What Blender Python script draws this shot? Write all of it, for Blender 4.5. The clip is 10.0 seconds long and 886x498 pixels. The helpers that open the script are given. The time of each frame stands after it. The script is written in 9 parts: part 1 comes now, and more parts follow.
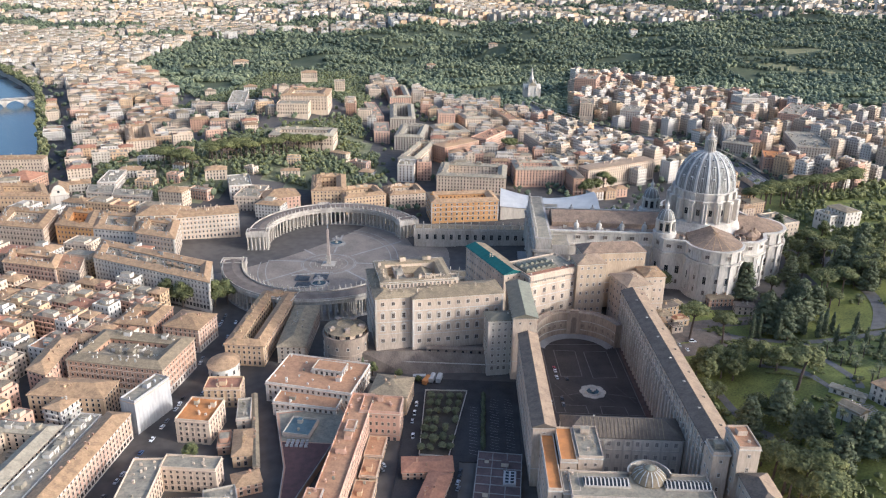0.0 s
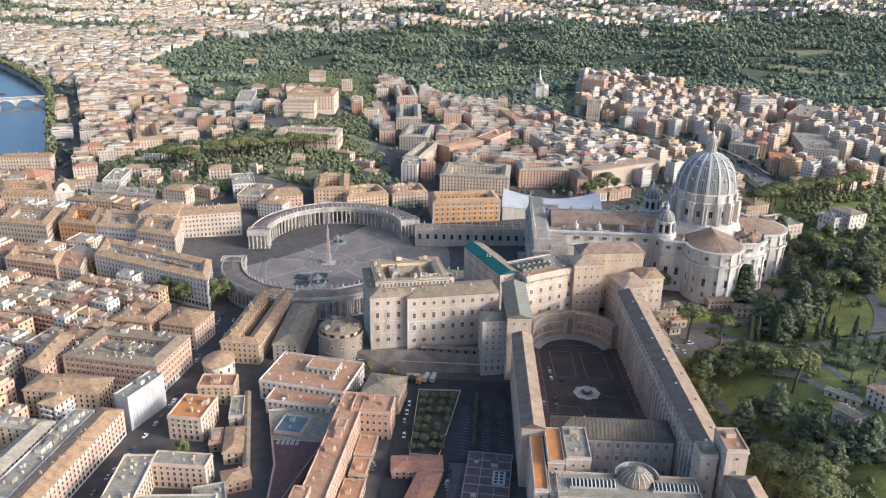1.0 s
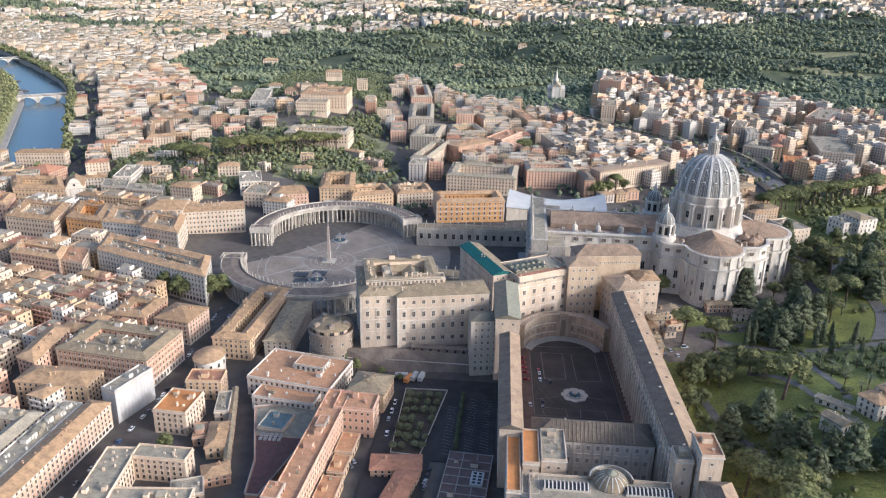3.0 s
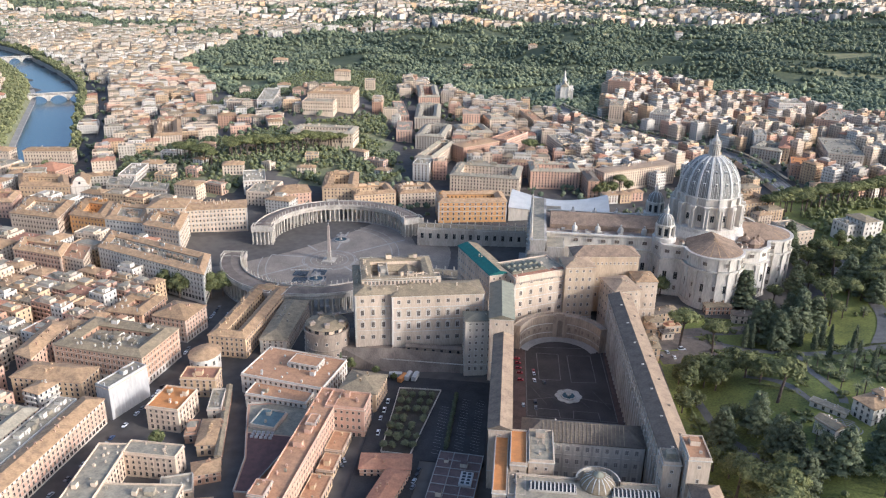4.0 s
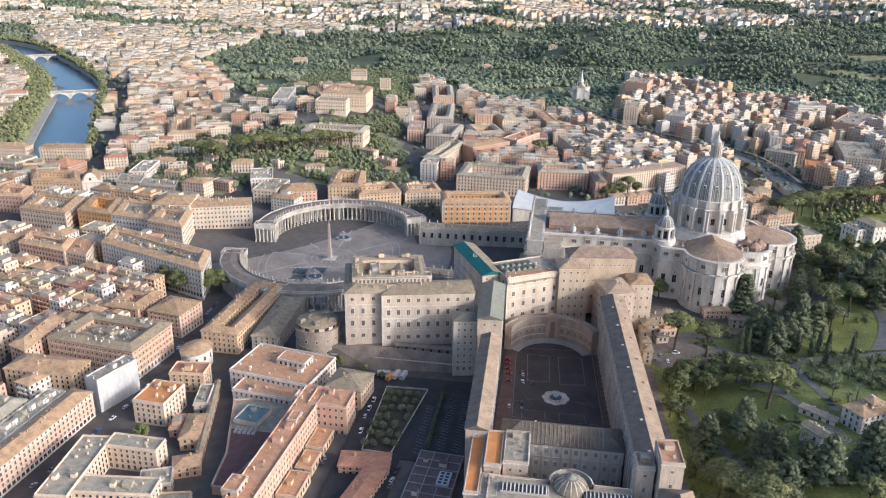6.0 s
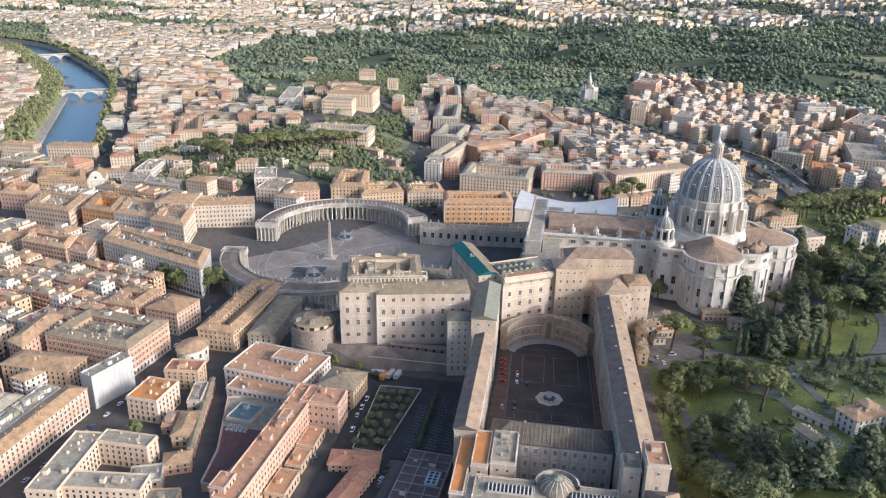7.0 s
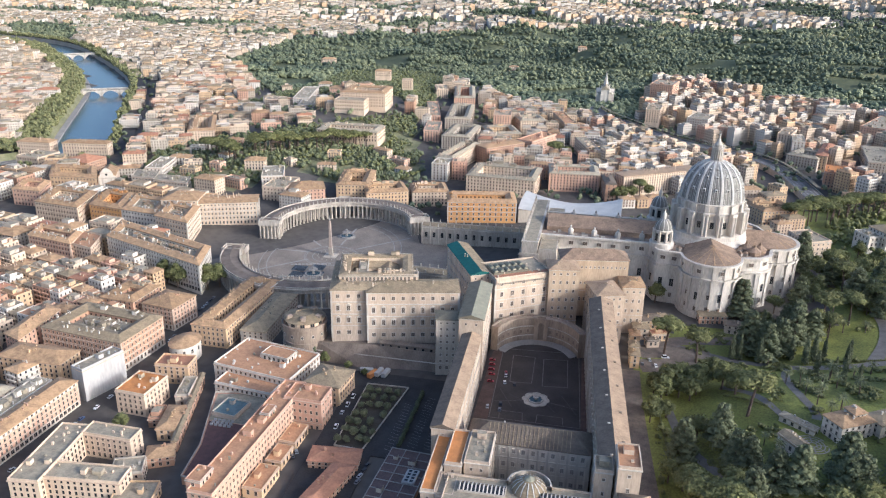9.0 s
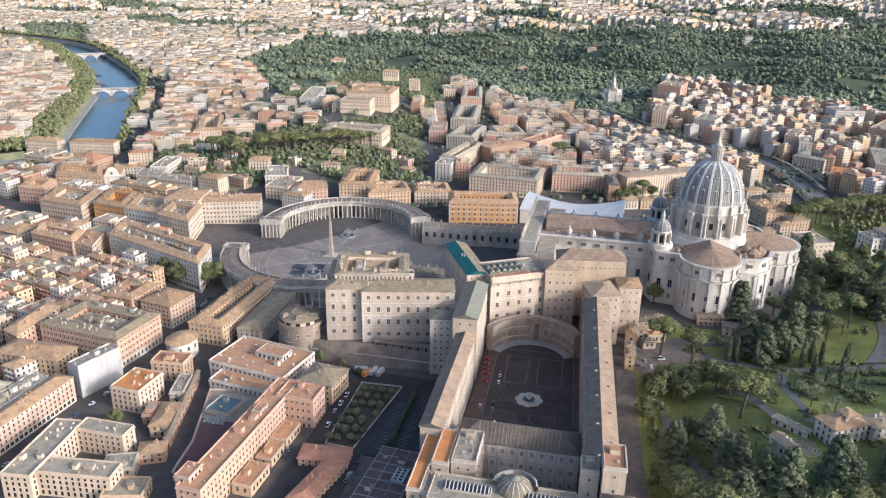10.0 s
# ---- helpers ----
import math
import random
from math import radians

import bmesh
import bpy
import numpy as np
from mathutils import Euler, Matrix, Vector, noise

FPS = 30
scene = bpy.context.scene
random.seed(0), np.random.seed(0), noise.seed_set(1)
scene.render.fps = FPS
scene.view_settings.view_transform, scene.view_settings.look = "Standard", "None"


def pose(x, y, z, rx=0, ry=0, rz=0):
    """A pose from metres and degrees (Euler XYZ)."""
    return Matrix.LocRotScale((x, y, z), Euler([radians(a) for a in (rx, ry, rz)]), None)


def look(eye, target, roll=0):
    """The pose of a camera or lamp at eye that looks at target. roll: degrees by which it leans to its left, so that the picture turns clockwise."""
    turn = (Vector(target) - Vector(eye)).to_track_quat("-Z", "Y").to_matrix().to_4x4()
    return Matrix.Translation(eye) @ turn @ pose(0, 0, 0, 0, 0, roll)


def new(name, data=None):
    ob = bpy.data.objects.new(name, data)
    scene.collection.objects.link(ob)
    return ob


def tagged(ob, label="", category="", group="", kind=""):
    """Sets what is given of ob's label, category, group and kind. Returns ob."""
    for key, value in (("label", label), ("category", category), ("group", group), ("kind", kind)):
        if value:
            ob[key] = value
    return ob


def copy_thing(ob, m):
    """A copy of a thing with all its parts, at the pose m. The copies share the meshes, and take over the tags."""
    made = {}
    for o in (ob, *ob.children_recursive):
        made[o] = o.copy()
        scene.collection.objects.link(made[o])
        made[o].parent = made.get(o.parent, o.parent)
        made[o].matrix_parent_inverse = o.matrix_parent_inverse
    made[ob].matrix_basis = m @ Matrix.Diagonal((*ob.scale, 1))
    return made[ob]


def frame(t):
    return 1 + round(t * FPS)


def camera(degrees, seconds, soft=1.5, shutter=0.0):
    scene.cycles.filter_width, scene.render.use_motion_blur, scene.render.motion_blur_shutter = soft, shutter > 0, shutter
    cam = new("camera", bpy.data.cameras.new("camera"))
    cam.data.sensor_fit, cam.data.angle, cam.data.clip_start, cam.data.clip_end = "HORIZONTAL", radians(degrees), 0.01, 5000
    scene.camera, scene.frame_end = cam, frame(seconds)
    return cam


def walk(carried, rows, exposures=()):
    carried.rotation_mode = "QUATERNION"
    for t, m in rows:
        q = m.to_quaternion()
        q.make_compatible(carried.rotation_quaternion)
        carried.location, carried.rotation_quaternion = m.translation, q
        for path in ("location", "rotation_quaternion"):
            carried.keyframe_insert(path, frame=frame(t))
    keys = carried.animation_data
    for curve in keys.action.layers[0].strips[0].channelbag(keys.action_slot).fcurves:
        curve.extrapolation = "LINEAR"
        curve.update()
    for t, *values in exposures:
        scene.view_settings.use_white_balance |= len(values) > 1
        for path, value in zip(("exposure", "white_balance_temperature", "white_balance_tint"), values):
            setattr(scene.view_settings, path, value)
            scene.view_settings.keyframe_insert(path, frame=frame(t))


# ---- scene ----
cam = camera(58.72, 10.0, soft=1.15)
PATH = [
    (0.0, (-129.481, 656.435, 270.957), (-125.7676, 563.1746, 235.0578), 1.015),
    (0.5, (-135.326, 656.198, 270.805), (-130.8052, 562.9701, 234.9139), 1.037),
    (1.0, (-141.192, 655.851, 270.655), (-135.8566, 562.6649, 234.7691), 1.057),
    (1.5, (-147.076, 655.405, 270.506), (-140.9202, 562.2674, 234.6236), 1.075),
    (2.0, (-152.975, 654.866, 270.357), (-145.9941, 561.7858, 234.4771), 1.091),
    (2.5, (-158.886, 654.243, 270.209), (-151.0765, 561.2286, 234.3298), 1.104),
    (3.0, (-164.807, 653.545, 270.061), (-156.1655, 560.6041, 234.1814), 1.115),
    (3.5, (-170.735, 652.780, 269.911), (-161.2595, 559.9205, 234.0321), 1.124),
    (4.0, (-176.667, 651.957, 269.761), (-166.3565, 559.1861, 233.8818), 1.131),
    (4.5, (-182.601, 651.083, 269.609), (-171.4547, 558.4092, 233.7303), 1.136),
    (5.0, (-188.534, 650.168, 269.454), (-176.5523, 557.5978, 233.5778), 1.138),
    (5.5, (-194.464, 649.220, 269.297), (-181.6474, 556.7603, 233.4241), 1.139),
    (6.0, (-200.387, 648.248, 269.137), (-186.7381, 555.9047, 233.2693), 1.137),
    (6.5, (-206.301, 647.258, 268.974), (-191.8227, 555.0391, 233.1132), 1.133),
    (7.0, (-212.203, 646.262, 268.806), (-196.8991, 554.1717, 232.9558), 1.126),
    (7.5, (-218.090, 645.265, 268.634), (-201.9656, 553.3105, 232.7972), 1.118),
    (8.0, (-223.961, 644.278, 268.457), (-207.0202, 552.4635, 232.6372), 1.107),
    (8.5, (-229.812, 643.308, 268.275), (-212.0610, 551.6387, 232.4758), 1.094),
    (9.0, (-235.640, 642.365, 268.087), (-217.0861, 550.8441, 232.3130), 1.079),
    (9.5, (-241.443, 641.455, 267.892), (-222.0935, 550.0876, 232.1487), 1.062),
    (10.0, (-247.218, 640.588, 267.691), (-227.0813, 549.3773, 231.9830), 1.042),
]
walk(cam, [(t, look(eye, target, roll)) for t, eye, target, roll in PATH], exposures=[(0.0, 0.51, 5150, 10)])

# ---- sky and sun ----
SUN_DIR = Vector((-0.952, 0.305, 0.39)).normalized()
world = bpy.data.worlds.new("sky")
scene.world = world
world.use_nodes = True
wn = world.node_tree
sky = wn.nodes.new("ShaderNodeTexSky")
sky.sky_type, sky.sun_disc = "NISHITA", False
sky.sun_elevation = math.asin(SUN_DIR.z)
sky.sun_rotation = math.atan2(SUN_DIR.x, SUN_DIR.y)
sky.air_density, sky.dust_density, sky.ozone_density = 0.9, 4.5, 0.6
wn.links.new(sky.outputs["Color"], wn.nodes["Background"].inputs["Color"])
wn.nodes["Background"].inputs["Strength"].default_value = 0.185
sun = new("sun", bpy.data.lights.new("sun", "SUN"))
sun.data.energy, sun.data.angle, sun.data.color = 2.02, radians(0.6), (1.0, 0.89, 0.77)
sun.matrix_basis = look((-900, 300, 600), tuple(Vector((-900, 300, 600)) - SUN_DIR))


# ---- materials ----
def mat(name, rgb, rgb2=None, rough=0.85, scale=0.5, fine=6.0, bumpy=0.15, metal=0.0, spread=0.0, streak=False, spec=0.3):
    """A weathered surface: two scales of noise between two tones, a fine bump, and a spread of tone from piece to piece."""
    mt = bpy.data.materials.new(name)
    mt.use_nodes = True
    nt = mt.node_tree
    b = nt.nodes["Principled BSDF"]
    b.inputs["Roughness"].default_value, b.inputs["Metallic"].default_value = rough, metal
    b.inputs["Specular IOR Level"].default_value = spec
    rgb2 = rgb2 or tuple(c * 0.72 for c in rgb)
    co = nt.nodes.new("ShaderNodeNewGeometry")
    pos = co.outputs["Position"]
    if streak:
        mp = nt.nodes.new("ShaderNodeMapping")
        mp.inputs["Scale"].default_value = (1, 1, 0.25)
        nt.links.new(pos, mp.inputs["Vector"])
        pos = mp.outputs["Vector"]
    n1, n2 = nt.nodes.new("ShaderNodeTexNoise"), nt.nodes.new("ShaderNodeTexNoise")
    for n, s, det in ((n1, scale, 4), (n2, fine, 3)):
        n.inputs["Scale"].default_value, n.inputs["Detail"].default_value = s, det
        nt.links.new(pos, n.inputs["Vector"])
    add = nt.nodes.new("ShaderNodeMath")
    add.operation = "MULTIPLY_ADD"
    add.inputs[1].default_value = 0.75
    nt.links.new(n2.outputs["Fac"], add.inputs[0])
    nt.links.new(n1.outputs["Fac"], add.inputs[2])
    ramp = nt.nodes.new("ShaderNodeMapRange")
    ramp.inputs["From Min"].default_value, ramp.inputs["From Max"].default_value = 0.64, 1.11
    nt.links.new(add.outputs[0], ramp.inputs["Value"])
    mix = nt.nodes.new("ShaderNodeMix")
    mix.data_type = "RGBA"
    mix.inputs[6].default_value, mix.inputs[7].default_value = (*rgb2, 1), (*rgb, 1)
    nt.links.new(ramp.outputs["Result"], mix.inputs["Factor"])
    out = mix.outputs[2]
    if spread:
        rnd = nt.nodes.new("ShaderNodeObjectInfo").outputs["Random"]
        isl = co.outputs["Random Per Island"]
        sm = nt.nodes.new("ShaderNodeMath")
        sm.operation = "ADD"
        nt.links.new(rnd, sm.inputs[0])
        nt.links.new(isl, sm.inputs[1])
        mr = nt.nodes.new("ShaderNodeMapRange")
        mr.inputs["From Max"].default_value = 2.0
        mr.inputs["To Min"].default_value, mr.inputs["To Max"].default_value = 1 - spread, 1 + spread
        nt.links.new(sm.outputs[0], mr.inputs["Value"])
        hs = nt.nodes.new("ShaderNodeHueSaturation")
        nt.links.new(mr.outputs["Result"], hs.inputs["Value"])
        nt.links.new(out, hs.inputs["Color"])
        out = hs.outputs["Color"]
    nt.links.new(out, b.inputs["Base Color"])
    if bumpy:
        bp = nt.nodes.new("ShaderNodeBump")
        bp.inputs["Strength"].default_value, bp.inputs["Distance"].default_value = bumpy, 0.4
        nt.links.new(n2.outputs["Fac"], bp.inputs["Height"])
        nt.links.new(bp.outputs["Normal"], b.inputs["Normal"])
    return mt


TRAV = mat("travertine", (0.57, 0.50, 0.405), (0.33, 0.285, 0.23), scale=0.12, fine=1.2, streak=True)
TRAV_W = mat("pale_travertine", (0.65, 0.59, 0.50), (0.40, 0.355, 0.295), scale=0.1, fine=1.0, streak=True)
LEAD = mat("lead_sheet", (0.275, 0.255, 0.22), (0.165, 0.155, 0.137), rough=0.8, scale=0.2, fine=1.5, streak=True, spec=0.15)
RIB = mat("pale_lead_rib", (0.60, 0.57, 0.51), (0.42, 0.395, 0.355), rough=0.8, scale=0.3, fine=2)
TILE = mat("roof_tiles", (0.47, 0.30, 0.158), (0.26, 0.168, 0.094), scale=0.25, fine=0.9, spread=0.28, bumpy=0.5)
TILE_R = mat("red_roof_tiles", (0.47, 0.23, 0.13), (0.30, 0.15, 0.09), scale=0.25, fine=0.9, spread=0.2, bumpy=0.4)
TILE_G = mat("grey_brown_tiles", (0.335, 0.255, 0.155), (0.195, 0.152, 0.096), scale=0.25, fine=0.9, spread=0.2, bumpy=0.5)
TERRA = mat("terracotta_paving", (0.50, 0.275, 0.145), (0.34, 0.19, 0.105), scale=0.3, fine=0.8, spread=0.12)
ORANGE_T = mat("orange_paving", (0.60, 0.25, 0.075), (0.44, 0.19, 0.065), scale=0.3, fine=2.0)
FLATGREY = mat("grey_roofing", (0.40, 0.338, 0.236), (0.235, 0.20, 0.144), scale=0.25, fine=0.8, spread=0.2)
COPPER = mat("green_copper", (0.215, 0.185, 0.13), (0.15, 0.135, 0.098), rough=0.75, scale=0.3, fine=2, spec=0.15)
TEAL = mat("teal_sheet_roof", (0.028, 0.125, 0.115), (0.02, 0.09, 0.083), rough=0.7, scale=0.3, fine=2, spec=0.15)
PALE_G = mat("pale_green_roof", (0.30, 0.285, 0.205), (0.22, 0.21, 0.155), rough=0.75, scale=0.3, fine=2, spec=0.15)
WALL = {
    "cream": mat("cream_plaster", (0.69, 0.545, 0.385), (0.51, 0.395, 0.285), scale=0.15, fine=0.8, streak=True, spread=0.1),
    "pink": mat("pink_plaster", (0.66, 0.415, 0.285), (0.49, 0.305, 0.21), scale=0.15, fine=0.8, streak=True, spread=0.1),
    "ochre": mat("ochre_plaster", (0.65, 0.455, 0.265), (0.48, 0.335, 0.20), scale=0.15, fine=0.8, streak=True, spread=0.1),
    "orange": mat("orange_plaster", (0.68, 0.365, 0.135), (0.52, 0.275, 0.11), scale=0.15, fine=1.5, streak=True),
    "brick": mat("brown_brick", (0.53, 0.315, 0.20), (0.36, 0.215, 0.14), scale=0.15, fine=3, streak=True, spread=0.1),
    "white": mat("white_plaster", (0.70, 0.63, 0.53), (0.53, 0.475, 0.395), scale=0.15, fine=0.8, streak=True, spread=0.08),
    "grey": mat("grey_plaster", (0.53, 0.46, 0.36), (0.385, 0.33, 0.265), scale=0.15, fine=0.8, streak=True, spread=0.1),
    "stone": TRAV,
    "ochre_tan": mat("ochre_tan_plaster", (0.57, 0.44, 0.30), (0.39, 0.295, 0.20), scale=0.1, fine=1.2, streak=True),
    "tan": mat("tan_palace_plaster", (0.63, 0.505, 0.375), (0.43, 0.335, 0.245), scale=0.1, fine=1.2, streak=True, spread=0.06),
}
GLASS = mat("window_glass", (0.035, 0.038, 0.042), (0.02, 0.022, 0.025), rough=0.25, bumpy=0, spec=0.5, scale=0.4)
ASPHALT = mat("asphalt", (0.062, 0.056, 0.052), (0.036, 0.034, 0.033), scale=0.12, fine=1.0)
SETTS = mat("dark_setts", (0.078, 0.065, 0.056), (0.042, 0.036, 0.032), scale=0.08, fine=1.2)
FRAME = mat("plaster_window_frames", (0.60, 0.46, 0.34), (0.43, 0.325, 0.24), scale=0.2, fine=1.0)
PAVE = mat("pale_paving", (0.36, 0.33, 0.29), (0.25, 0.23, 0.21), scale=0.1, fine=1.0)
METAL = mat("grey_metal", (0.45, 0.45, 0.45), rough=0.4, metal=0.6)
SHEETW = mat("white_sheeting", (0.50, 0.47, 0.43), (0.37, 0.35, 0.325), scale=0.2, fine=1, streak=True)
HALL = mat("white_roof_panels", (0.54, 0.52, 0.48), (0.42, 0.405, 0.375), rough=0.65, scale=0.1, fine=1)
PLAZA_SETTS = mat("square_setts", (0.30, 0.245, 0.19), (0.18, 0.148, 0.117), scale=0.05, fine=0.8)
FORT = mat("old_fortress_brick", (0.245, 0.19, 0.145), (0.135, 0.105, 0.08), scale=0.15, fine=1.5, streak=True)
CHURCH_TILE = mat("church_roof_tiles", (0.34, 0.235, 0.155), (0.185, 0.13, 0.09), scale=0.2, fine=0.9, bumpy=0.5)
# East slope of the west gallery: its shade is put into this colour.
SHADED_TILE = mat("dark_worn_tiles", (0.145, 0.12, 0.095), (0.085, 0.071, 0.058), scale=0.2, fine=0.9, bumpy=0.3)
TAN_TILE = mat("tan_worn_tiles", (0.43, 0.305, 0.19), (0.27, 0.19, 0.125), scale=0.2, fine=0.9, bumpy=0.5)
# Plain brown roofs; on east-facing gallery slopes this also puts shade into the colour.
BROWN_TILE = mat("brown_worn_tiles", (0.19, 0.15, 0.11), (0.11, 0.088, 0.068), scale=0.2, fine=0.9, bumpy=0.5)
SHUT = mat("shuttered_panes", (0.17, 0.13, 0.10), (0.09, 0.072, 0.06), rough=0.6, bumpy=0, scale=0.4)
BLIND = mat("faded_wall_panels", (0.36, 0.32, 0.28), (0.23, 0.205, 0.18), scale=0.4, fine=1.5)
TOWER_BRICK = mat("old_tower_brick", (0.39, 0.305, 0.225), (0.22, 0.168, 0.125), scale=0.15, fine=1.0, streak=True)
DULL_ROOF = mat("dull_red_brown_roofing", (0.17, 0.115, 0.10), (0.10, 0.072, 0.065), scale=0.15, fine=0.9)
BLUE_ROOF = mat("blue_grey_roofing", (0.15, 0.20, 0.205), (0.10, 0.14, 0.145), scale=0.2, fine=1)
WALL["sheeted"] = SHEETW


# ---- mesh helpers ----
TAU = 2 * math.pi


class Mesh:
    """A list of faces with material slots, turned into one mesh object by part()."""

    def __init__(self):
        self.v, self.f, self.m = [], [], []

    def face(self, pts, mi=0):
        i = len(self.v)
        self.v.extend(pts)
        self.f.append(tuple(range(i, i + len(pts))))
        self.m.append(mi)

    def box(self, x0, y0, z0, x1, y1, z1, mi=0, top=None, bottom=False):
        i = len(self.v)
        self.v.extend([(x0, y0, z0), (x1, y0, z0), (x1, y1, z0), (x0, y1, z0), (x0, y0, z1), (x1, y0, z1), (x1, y1, z1), (x0, y1, z1)])
        fs = [(0, 1, 5, 4), (1, 2, 6, 5), (2, 3, 7, 6), (3, 0, 4, 7), (4, 5, 6, 7)]
        if bottom:
            fs.append((3, 2, 1, 0))
        for k, f in enumerate(fs):
            self.f.append(tuple(i + a for a in f))
            self.m.append(top if (k == 4 and top is not None) else mi)

    def obox(self, cx, cy, w, d, deg, z0, z1, mi=0, top=None):
        c, s = math.cos(radians(deg)), math.sin(radians(deg))
        n = len(self.v)
        self.box(-w / 2, -d / 2, z0, w / 2, d / 2, z1, mi, top)
        for k in range(n, len(self.v)):
            x, y, z = self.v[k]
            self.v[k] = (cx + c * x - s * y, cy + s * x + c * y, z)

    def prism(self, pts, z0, z1, mi=0, top=None):
        n = len(pts)
        for k in range(n):
            (xa, ya), (xb, yb) = pts[k], pts[(k + 1) % n]
            self.face([(xa, ya, z0), (xb, yb, z0), (xb, yb, z1), (xa, ya, z1)], mi)
        self.face([(x, y, z1) for x, y in pts], mi if top is None else top)

    def hip(self, x0, y0, x1, y1, z, rise, mi=0, over=0.7, gable=False, thick=0.35, mi2=None):
        x0, y0, x1, y1 = x0 - over, y0 - over, x1 + over, y1 + over
        self.box(x0, y0, z - thick, x1, y1, z, mi)
        w, d = x1 - x0, y1 - y0
        if w >= d:
            e = 0 if gable else min(d / 2, w / 2 - 0.01)
            a, b = (x0 + e, (y0 + y1) / 2, z + rise), (x1 - e, (y0 + y1) / 2, z + rise)
            self.face([(x0, y0, z), (x1, y0, z), b, a], mi)
            self.face([(x1, y1, z), (x0, y1, z), a, b], mi)
            self.face([(x0, y1, z), (x0, y0, z), a], mi)
            self.face([(x1, y0, z), (x1, y1, z), b], mi)
        else:
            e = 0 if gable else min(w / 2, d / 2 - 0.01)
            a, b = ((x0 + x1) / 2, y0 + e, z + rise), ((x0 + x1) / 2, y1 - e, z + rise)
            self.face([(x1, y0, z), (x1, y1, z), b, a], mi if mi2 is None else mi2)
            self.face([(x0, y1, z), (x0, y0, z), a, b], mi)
            self.face([(x0, y0, z), (x1, y0, z), a], mi)
            self.face([(x1, y1, z), (x0, y1, z), b], mi)

    def ringroof(self, x0, y0, x1, y1, t, z, rise, mi=0, over=0.7):
        """A tiled roof on four wings of depth t round an open court."""
        def loop(i, zz):
            return [(x0 + i, y0 + i, zz), (x1 - i, y0 + i, zz), (x1 - i, y1 - i, zz), (x0 + i, y1 - i, zz)]
        ls = [loop(-over, z - 0.35), loop(-over, z), loop(t / 2, z + rise), loop(t + over * 0.6, z + rise * 0.15), loop(t + over * 0.6, z - 0.35)]
        for a, b in zip(ls[:-1], ls[1:]):
            for k in range(4):
                self.face([a[k], a[(k + 1) % 4], b[(k + 1) % 4], b[k]], mi)

    def lathe(self, prof, cx=0, cy=0, n=32, mi=0, a0=0.0, a1=TAU, smooth=False):
        full = abs(a1 - a0 - TAU) < 1e-6
        cols = n if full else n + 1
        i = len(self.v)
        for k in range(cols):
            a = a0 + (a1 - a0) * k / n
            for r, z in prof:
                self.v.append((cx + r * math.cos(a), cy + r * math.sin(a), z))
        p = len(prof)
        for k in range(n):
            k2 = (k + 1) % cols
            for j in range(p - 1):
                self.f.append((i + k * p + j, i + k2 * p + j, i + k2 * p + j + 1, i + k * p + j + 1))
                self.m.append(mi)

    def cyl(self, cx, cy, r, z0, z1, n=10, mi=0, r1=None):
        r1 = r if r1 is None else r1
        self.lathe([(r, z0), (r1, z1)], cx, cy, n, mi)
        self.face([(cx + r1 * math.cos(TAU * k / n), cy + r1 * math.sin(TAU * k / n), z1) for k in range(n)], mi)

    def add(self, other, m, mi=None):
        i = len(self.v)
        self.v.extend([tuple(m @ Vector(p)) for p in other.v])
        self.f.extend([tuple(a + i for a in f) for f in other.f])
        self.m.extend(other.m if mi is None else [mi] * len(other.f))

    def data(self, name, mats, smooth=False):
        me = bpy.data.meshes.new(name)
        me.from_pydata(self.v, [], self.f)
        for mt in mats:
            me.materials.append(mt)
        if len(mats) > 1:
            me.polygons.foreach_set("material_index", self.m)
        if smooth:
            me.polygons.foreach_set("use_smooth", [True] * len(self.f))
        me.update()
        return me


def part(name, mesh, mats, parent, label="", smooth=False):
    """One mesh object under a thing or under a part."""
    if not isinstance(mats, (list, tuple)):
        mats = [mats]
    ob = new(name, mesh.data(name, mats, smooth) if isinstance(mesh, Mesh) else mesh)
    ob.parent = parent
    if label:
        tagged(ob, label)
    return ob


def root(name, x, y, z, deg, label, category, group="", kind=""):
    ob = new(name)
    ob.empty_display_size = 2
    ob.matrix_basis = pose(x, y, z, 0, 0, deg)
    return tagged(ob, label, category, group, kind)


def smoothstep(a, b, x):
    t = min(1.0, max(0.0, (x - a) / (b - a)))
    return t * t * (3 - 2 * t)


def bump(x, y, cx, cy, rx, ry, deg=0):
    c, s = math.cos(radians(deg)), math.sin(radians(deg))
    u, v = ((x - cx) * c + (y - cy) * s) / rx, (-(x - cx) * s + (y - cy) * c) / ry
    return math.exp(-(u * u + v * v))


# ---- ground, river and streets ----
RIVER = [(1300, -20), (900, -40), (600, -110), (470, -220), (470, -300), (532, -408), (621, -574), (723, -764), (845, -915), (980, -1055), (1100, -1175), (1220, -1290), (1400, -1385), (1750, -1460), (2600, -1540)]


def river_side(x, y):
    """Distance from the river's middle line, positive east of it."""
    best, sign = 1e9, 1
    for (ax, ay), (bx, by) in zip(RIVER[:-1], RIVER[1:]):
        dx, dy = bx - ax, by - ay
        t = min(1.0, max(0.0, ((x - ax) * dx + (y - ay) * dy) / (dx * dx + dy * dy)))
        g = math.hypot(x - ax - t * dx, y - ay - t * dy)
        if g < best:
            best, sign = g, 1 if dx * (y - ay) - dy * (x - ax) > 0 else -1
    return best * sign


def river_gap(x, y):
    return abs(river_side(x, y))


